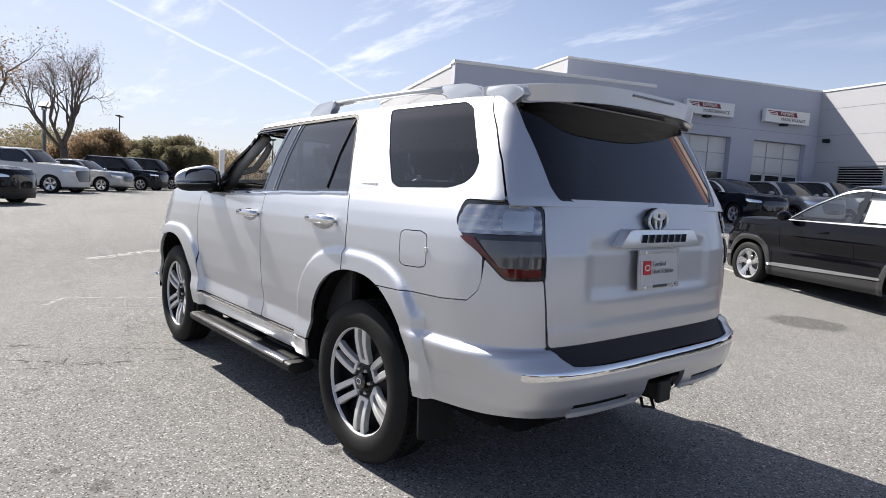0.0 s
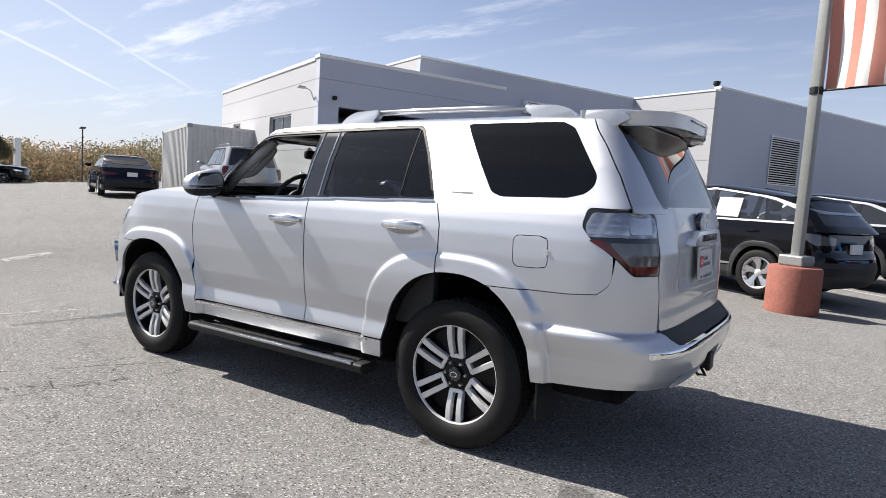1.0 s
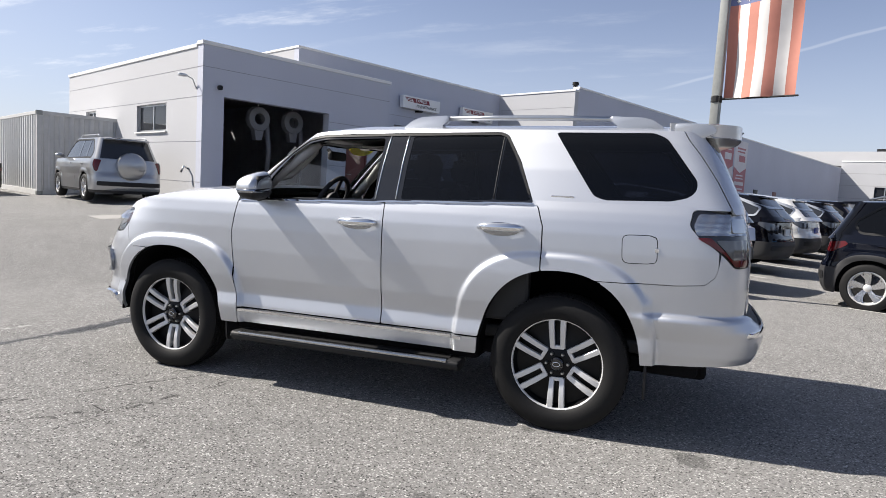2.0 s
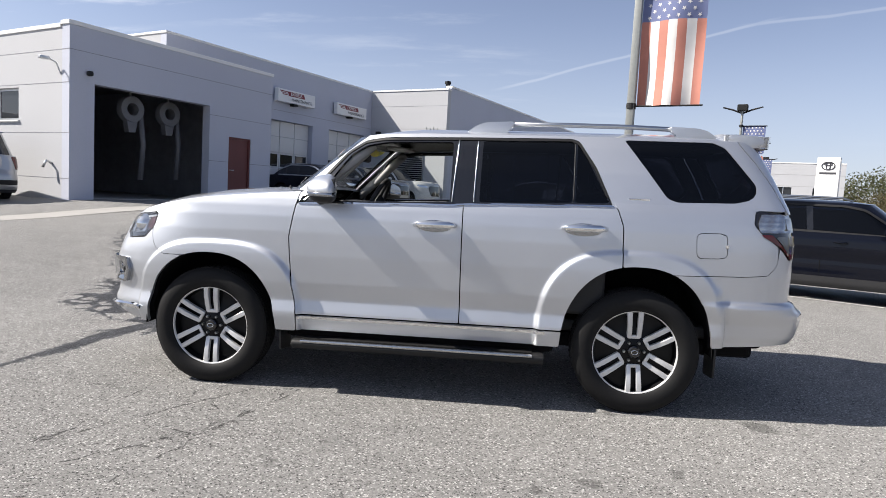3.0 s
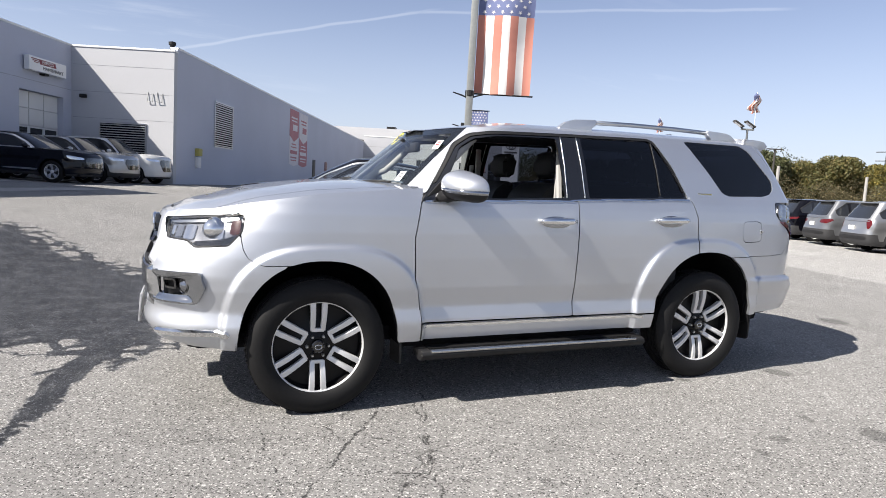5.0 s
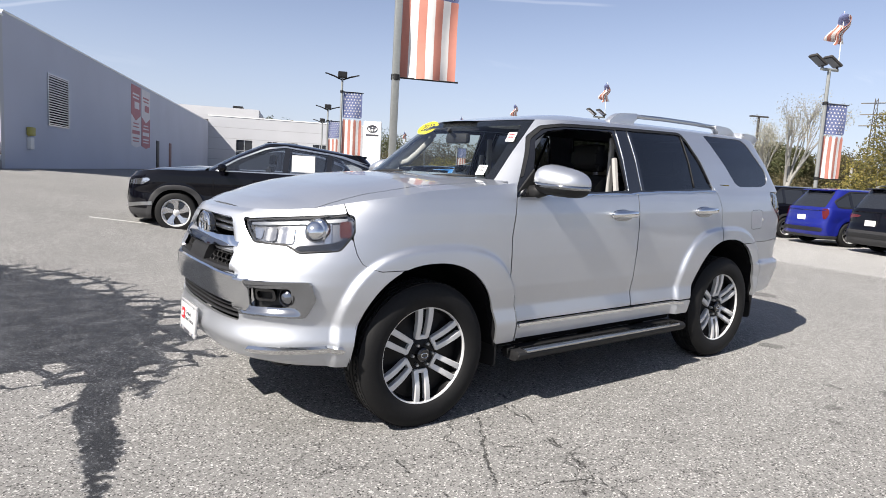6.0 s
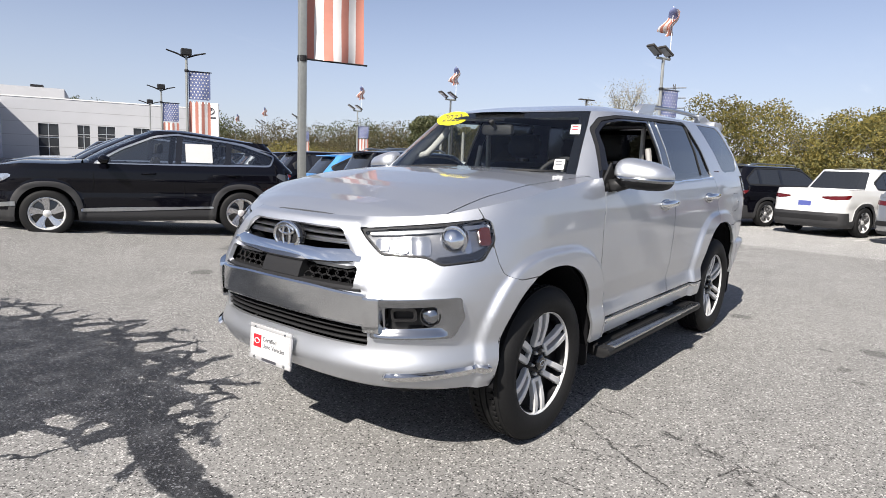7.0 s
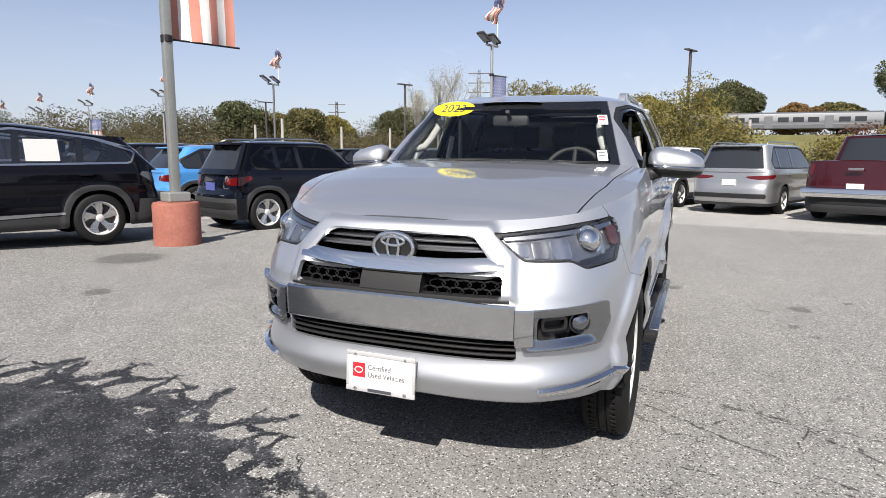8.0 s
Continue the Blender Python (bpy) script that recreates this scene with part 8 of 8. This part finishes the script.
# ---- trees, woods, embankment, train ----
def leaf_material(name, tints, share=0.35):
    m = bpy.data.materials.new(name)
    m.use_nodes = True
    w = Nodes(m.node_tree)
    b = m.node_tree.nodes["Principled BSDF"]
    ramp = w.add("ValToRGB", Fac=w.add("NewGeometry").outputs["Random Per Island"])
    els = ramp.color_ramp.elements
    while len(els) < len(tints):
        els.new(0.5)
    for i, (e, c) in enumerate(zip(els, tints)):
        e.position, e.color = i / (len(tints) - 1), (*c, 1)
    at = w.add("NewGeometry").outputs["Position"]
    shade = w.ease(w.noise(at, 0.9, 3), 0.3, 0.7, 0.65, 1.25)
    col = w.vec("SCALE", ramp.outputs[0], scale=shade)
    w.feed(b.inputs["Base Color"], col)
    b.inputs["Roughness"].default_value = 0.65
    tr = w.add("BsdfTranslucent", Color=col)
    mix = w.add("MixShader", Fac=share)
    out = m.node_tree.nodes["Material Output"]
    w.tree.links.new(b.outputs[0], mix.inputs[1])
    w.tree.links.new(tr.outputs[0], mix.inputs[2])
    w.tree.links.new(mix.outputs[0], out.inputs["Surface"])
    return m


YELLOW_LEAF = leaf_material("yellow_green_leaves", [(0.11, 0.10, 0.03), (0.20, 0.17, 0.045), (0.29, 0.23, 0.06), (0.15, 0.14, 0.04), (0.08, 0.085, 0.03)])
GREEN_LEAF = leaf_material("dark_green_leaves", [(0.055, 0.070, 0.028), (0.080, 0.092, 0.036), (0.115, 0.115, 0.048), (0.075, 0.075, 0.036)])
OLIVE_LEAF = leaf_material("olive_leaves", [(0.08, 0.09, 0.03), (0.13, 0.12, 0.04), (0.18, 0.14, 0.05), (0.07, 0.08, 0.03)])
ORANGE_LEAF = leaf_material("orange_leaves", [(0.19, 0.10, 0.035), (0.25, 0.13, 0.04), (0.16, 0.11, 0.04), (0.12, 0.09, 0.04)])
PALE_LEAF = leaf_material("pale_leaves", [(0.38, 0.36, 0.28), (0.30, 0.29, 0.20), (0.45, 0.43, 0.36)])
# air haze towards the sun is put into these paler leaf tints
HAZY_LEAF = leaf_material("hazed_autumn_leaves", [(0.17, 0.16, 0.10), (0.22, 0.19, 0.11), (0.14, 0.15, 0.09), (0.25, 0.18, 0.10)], 0.6)
BROWN_LEAF = leaf_material("brown_green_leaves", [(0.085, 0.075, 0.035), (0.12, 0.095, 0.045), (0.07, 0.07, 0.032), (0.15, 0.11, 0.05)])
# orange leaves, likewise paled in colour to stand for haze
HAZY_ORANGE = leaf_material("hazed_orange_leaves", [(0.24, 0.15, 0.09), (0.30, 0.19, 0.11), (0.20, 0.16, 0.10), (0.17, 0.15, 0.09)], 0.6)
RUST_LEAF = leaf_material("rust_leaves", [(0.10, 0.04, 0.03), (0.16, 0.06, 0.04), (0.12, 0.08, 0.03)])


def leaf_cloud(name, centres, radii, per, size, mat, parent, seed, flat=0.8):
    """Many small bent leaves gathered round clump centres, dense at the rim and with gaps."""
    rng = np.random.default_rng(seed)
    verts, faces = [], []
    for c, r in zip(centres, radii):
        n = max(6, int(per * r * r))
        d = rng.normal(size=(n, 3))
        d /= np.linalg.norm(d, axis=1, keepdims=True)
        q = np.asarray(c) + d * (r * rng.uniform(0.45, 1.05, (n, 1)) ** 0.6) * (1, 1, flat)
        a = rng.normal(size=(n, 3))
        a /= np.linalg.norm(a, axis=1, keepdims=True)
        b = np.cross(a, rng.normal(size=(n, 3)))
        b /= np.linalg.norm(b, axis=1, keepdims=True) + 1e-9
        s = size * rng.uniform(0.6, 1.3, (n, 1))
        for p0, p1, p2, p3 in zip(q - a * s, q + b * s * 0.5, q + a * s, q - b * s * 0.5):
            k = len(verts)
            verts += [p0, p1, p2, p3]
            faces.append((k, k + 1, k + 2, k + 3))
    return mesh_ob(name, verts, faces, mat, parent, False)


def limb(bm, p, d, length, r, depth, rng, tips, spread=0.55):
    q = [Vector(p)]
    for i in range(3):
        d = (d + Vector(rng.normal(0, 0.10, 3))).normalized()
        q.append(q[-1] + d * length / 3)
    tube(q, [r, r * 0.85, r * 0.72, r * 0.58], 6 if depth > 1 else 4, bm, cap=False)
    tips.append(q[-1])
    if depth <= 0:
        return
    for i in range(rng.integers(2, 4)):
        e = (d + Vector(rng.normal(0, spread, 3)) + Vector((0, 0, 0.15))).normalized()
        limb(bm, q[-1 if i else 2], e, length * rng.uniform(0.62, 0.85), r * 0.56, depth - 1, rng, tips, spread)


def tree(x, y, h, mat, label, seed, spread=0.42, leaf=0.16, per=60, bare=False, base=None, depth=3, crown=1.0, group="trees", bark=None):
    rng = np.random.default_rng(seed)
    z = float(ground_z(x, y)) if base is None else base
    t = thing("tree", label, "tree", Matrix.Translation((x, y, z)), group)
    bm = bmesh.new()
    tips = []
    tr = h * 0.022 + 0.04
    tube([(0, 0, -0.2), (0.02 * h, 0, h * 0.15), (0.01 * h, 0.01 * h, h * 0.30)], [tr * 1.3, tr, tr * 0.85], 10, bm)
    for i in range(4 if not bare else 5):
        a = 2 * math.pi * (i + rng.uniform(-0.3, 0.3)) / (4 if not bare else 5)
        d = Vector((math.cos(a) * spread * 1.3, math.sin(a) * spread * 1.3, 1.0)).normalized()
        limb(bm, (0.01 * h, 0.01 * h, h * (0.22 + 0.03 * i)), d, h * 0.24, tr * 0.6, depth, rng, tips, spread)
    part("trunk", bm, bark or BARK, t, smooth="all")
    hi = [p for p in tips if p.z > h * 0.30]
    if not bare:
        cs = [np.array(p) for p in hi]
        rs = [h * rng.uniform(0.07, 0.15) * crown for _ in cs]
        leaf_cloud("crown", cs, rs, per / (h * h * 0.012), leaf, mat, t, seed + 1)
    elif mat is not None:
        cs = [np.array(p) for p in hi][::2]
        leaf_cloud("crown", cs, [h * 0.06] * len(cs), per / (h * h * 0.03), leaf, mat, t, seed + 1)
    return t


# side yard, in front of the sun
tree(33.7, -3.3, 7.0, RUST_LEAF, "nearly bare tree with a few rusty leaves", 3, 0.38, 0.03, 1.6, True, depth=6)
tree(30.5, 0.6, 7.2, ORANGE_LEAF, "thinning autumn tree with rusty leaves", 4, 0.5, 0.05, 26, False, depth=4)
for i, (x, y, h, mt, lb) in enumerate(((44, -6.6, 4.3, HAZY_ORANGE, "orange autumn tree at the yard edge"), (47, -9.5, 4.0, HAZY_LEAF, "olive autumn tree at the yard edge"), (40, -10.5, 3.7, HAZY_LEAF, "large olive bushy tree by the wall"), (37.5, -10.6, 2.9, HAZY_LEAF, "olive bushy tree by the wall"))):
    tree(x, y, h, mt, lb, 10 + i, 0.6, 0.07, 210, crown=1.5)

# rear hedge and lone trees
for i, (x, y, h, mt, lb) in enumerate(((-37, -16.0, 7.4, PALE_LEAF, "slim pale birch with thin whitish leaves"), (-38.5, -18.4, 6.2, PALE_LEAF, "slim pale birch with thin whitish leaves"))):
    tree(x, y, h, mt, lb, 30 + i, 0.13, 0.045, 40, crown=0.55, depth=4, bark=BIRCH)
hedge = thing("hedge", "overgrown yellow-green autumn hedge behind the cars", "hedge", kind="stuff")
rng = np.random.default_rng(50)
cs, rs = [], []
for k in range(620):
    y = rng.uniform(-10.5, 8.0) if k % 5 else rng.uniform(8.0, 20.0)
    x = -31.0 + 0.12 * y + rng.uniform(-1.9, 1.9)
    top = 4.1 + 0.7 * float(step(-1.0, -6.0, y)) + 0.5 * math.sin(y * 0.75 + 1.0) + 0.3 * math.sin(y * 2.1) - 2.3 * float(step(2.0, 3.8, y)) - 1.0 * float(step(-8.0, -10.5, y))
    cs.append((x, y, rng.uniform(0.05, 1.0) ** 0.8 * top))
    rs.append(rng.uniform(0.45, 0.95))
leaf_cloud("leaves", cs, rs, 330, 0.068, YELLOW_LEAF, hedge, 51)
tw = bmesh.new()
for k in range(160):
    y = rng.uniform(-9.5, 17.0)
    x = -31.0 + 0.12 * y + rng.uniform(-2.0, 2.0)
    tube([(x, y, 0), (x + rng.normal(0, 0.4), y + rng.normal(0, 0.4), 1.8), (x + rng.normal(0, 0.7), y + rng.normal(0, 0.7), rng.uniform(2.6, 4.0) - 2.2 * float(step(1.0, 3.0, y)))], [0.035, 0.02, 0.006], 4, tw, cap=False)
part("stems", tw, BARK, hedge)
low_cs = [(-32.0 + rng.uniform(-1.5, 1.5), rng.uniform(2.5, 8.5), rng.uniform(0.1, 1.5)) for _ in range(70)]
leaf_cloud("low_leaves", low_cs, [rng.uniform(0.45, 0.8) for _ in low_cs], 300, 0.066, YELLOW_LEAF, hedge, 58)
bush = thing("red_bush", "reddish autumn bush behind the red pickup", "bush", kind="stuff")
cs = [(-30.5 + rng.uniform(-1.2, 1.2), rng.uniform(6.6, 10.5), rng.uniform(0.2, 2.6)) for _ in range(60)]
leaf_cloud("leaves", cs, [rng.uniform(0.45, 0.8) for _ in cs], 280, 0.06, RUST_LEAF, bush, 56)
leaf_cloud("leaves", [(x, y + 0.6, z * 0.9) for x, y, z in cs[::3]], [0.6] * len(cs[::3]), 240, 0.06, OLIVE_LEAF, bush, 57)
scrub = thing("scrub", "low weeds and scrub below the embankment", "scrub", kind="stuff")
cs = [(-33 + rng.uniform(-5, 3), rng.uniform(-45, 30), rng.uniform(0.0, 0.7)) for _ in range(420)]
leaf_cloud("leaves", cs, [rng.uniform(0.4, 0.9) for _ in cs], 40, 0.10, OLIVE_LEAF, scrub, 52)

# far woods, standing in uneven masses
woods = thing("far_woods", "distant autumn woods of mixed green and brown", "woods", kind="stuff")


def mass(az_from, az_to, dist, tall, count, mat, seed, size, per=7.0, base=0.0):
    rng = np.random.default_rng(seed)
    cs, rs = [], []
    for _ in range(count):
        a = math.radians(rng.uniform(az_from, az_to))
        d = dist + rng.uniform(-6, 6)
        top = tall * (0.72 + 0.28 * math.sin(a * 23 + seed) * math.sin(a * 9 + 2 * seed)) * rng.uniform(0.75, 1.0)
        cs.append((math.cos(a) * d, math.sin(a) * d, base + rng.uniform(0.05, 1.0) * top))
        rs.append(rng.uniform(1.2, 2.6))
    leaf_cloud("foliage", cs, rs, per, size, mat, woods, seed)


mass(196, 262, 112, 10.4, 900, GREEN_LEAF, 61, 0.17, 38)
mass(196, 262, 106, 9.0, 640, BROWN_LEAF, 62, 0.16, 38)
mass(160, 198, 150, 11.5, 320, OLIVE_LEAF, 63, 0.26, 24)
mass(160, 198, 146, 10.5, 120, HAZY_ORANGE, 64, 0.25, 24)
mass(203, 240, 92, 5.4, 460, BROWN_LEAF, 65, 0.12, 55)
mass(229, 236, 80, 4.4, 110, YELLOW_LEAF, 66, 0.11, 60)
mass(-40, 6, 78, 4.8, 460, HAZY_LEAF, 67, 0.14, 40)
mass(-30, 4, 70, 3.8, 170, HAZY_ORANGE, 68, 0.13, 40)
mass(-34, 6, 72, 3.6, 170, HAZY_LEAF, 69, 0.13, 40)
mass(6, 150, 160, 9.0, 400, OLIVE_LEAF, 70, 0.6, 4)

for i, (px, py, h, mt, lb) in enumerate(((-72, -62, 9.6, GREEN_LEAF, "tall dark oak over the woods"), (-79, -58, 9.4, OLIVE_LEAF, "tall brownish oak over the woods"), (-86, -55, 7.4, YELLOW_LEAF, "bright yellow-green tree in the woods"), (-95, -45, 9.6, GREEN_LEAF, "round dark oak at the woods' edge"), (-104, -40, 8.0, OLIVE_LEAF, "olive tree at the woods' edge"))):
    tree(px, py, h, mt, lb, 80 + i, 0.55, 0.20, 300, crown=1.5, group="trees at the woods' edge")
for i, (px, py, h, mt, lb) in enumerate(((-140, 5, 12.0, GREEN_LEAF, "round dark oak beyond the railway"), (-142, 19, 7.6, ORANGE_LEAF, "orange maple beyond the railway"), (-142, 26, 8.0, OLIVE_LEAF, "olive tree beyond the railway"), (-138, 40, 17.0, GREEN_LEAF, "large dark oak beyond the railway"), (-138, -9, 9.5, YELLOW_LEAF, "yellowing tree beyond the railway"))):
    tree(px, py, h, mt, lb, 90 + i, 0.60, 0.24, 360, crown=1.6, base=4.5, group="trees beyond the railway")

# embankment and train
GRASS = material("dry_grass", (0.10, 0.095, 0.035), 0.9, vary=0.3, scale=3, bump=0.5, stain=0.3)
bank = prism([(-112, -0.5), (-121, 5.2), (-131, 5.2), (-145, -0.5)], -170, 150, "y")
tagged(part("embankment", bank, GRASS), "grassy railway embankment with dry grass", "embankment", kind="structure")
STEEL = material("brushed_train_steel", (0.125, 0.13, 0.14), 0.5, 0.4, vary=0.06, scale=2)
for k in range(4):
    y0 = -22 + 26 * k
    car_t = thing("train_car", "stainless steel commuter train car on the embankment", "train", Matrix.Translation((-125, y0, 5.3)), "train cars")
    part("body", prism(fillet([(-1.5, 1.0), (1.5, 1.0), (1.55, 2.4), (1.35, 3.75), (0.6, 4.0), (-0.6, 4.0), (-1.35, 3.75), (-1.55, 2.4)], 0.2), 0, 25.4, "y", 0.05), STEEL, car_t, smooth=True)
    for i in range(9):
        w0 = 2.6 + 2.35 * i
        if i in (2, 6):
            part("door", box(1.50, 1.60, w0, w0 + 1.3, 1.1, 3.3, 0.03), STEEL, car_t)
        else:
            part("window", box(1.49, 1.59, w0 - 0.2, w0 + 1.5, 2.2, 3.05, 0.03), WINDOW_DARK, car_t)
    part("stripe", box(1.53, 1.565, 0.2, 25.2, 1.75, 1.95), SIGN_GREY, car_t)
    for w0 in (4.0, 20.5):
        part("bogie", box(-1.2, 1.2, w0 - 1.5, w0 + 1.5, 0.1, 1.0, 0.1), UNDER, car_t)

# masts and posts
for x, y, h in ((-81, -28.2, 13.2), (-92, -58, 10.5)):
    mast = thing("power_mast", "dark lattice power mast with cross arms", "mast", turned(x, y, 0, (0.3, -0.95)), "power masts")
    bm = bmesh.new()
    for a, b in ((-0.4, -0.4), (-0.4, 0.4), (0.4, 0.4), (0.4, -0.4)):
        tube([(a, b, 0), (a * 0.35, b * 0.35, h)], 0.05, 4, bm)
    for k in range(14):
        z0, z1 = h * k / 14, h * (k + 1) / 14
        s0, s1 = 0.4 * (1 - 0.65 * k / 14), 0.4 * (1 - 0.65 * (k + 1) / 14)
        tube([(-s0, -s0, z0), (s1, -s1, z1)], 0.03, 4, bm)
        tube([(s0, s0, z0), (-s1, s1, z1)], 0.03, 4, bm)
    part("lattice", bm, POLE_DARK, mast)
    for k in range(3):
        part("cross_arm", tube([(-1.5, 0, h - 0.5 - 1.3 * k), (1.5, 0, h - 0.5 - 1.3 * k)], 0.07, 6), POLE_DARK, mast)
for i, (x, y) in enumerate(((-46, -39), (-52, -33), (-57, -30), (-61, -22), (-50, 4.5), (-38, -30))):
    pst = thing("utility_post", "pale weathered wooden utility post", "post", Matrix.Translation((x, y, 0)), "utility posts")
    part("pole", tube([(0, 0, 0), (0, 0, 4.2)], [0.14, 0.11], 8), CONCRETE, pst)
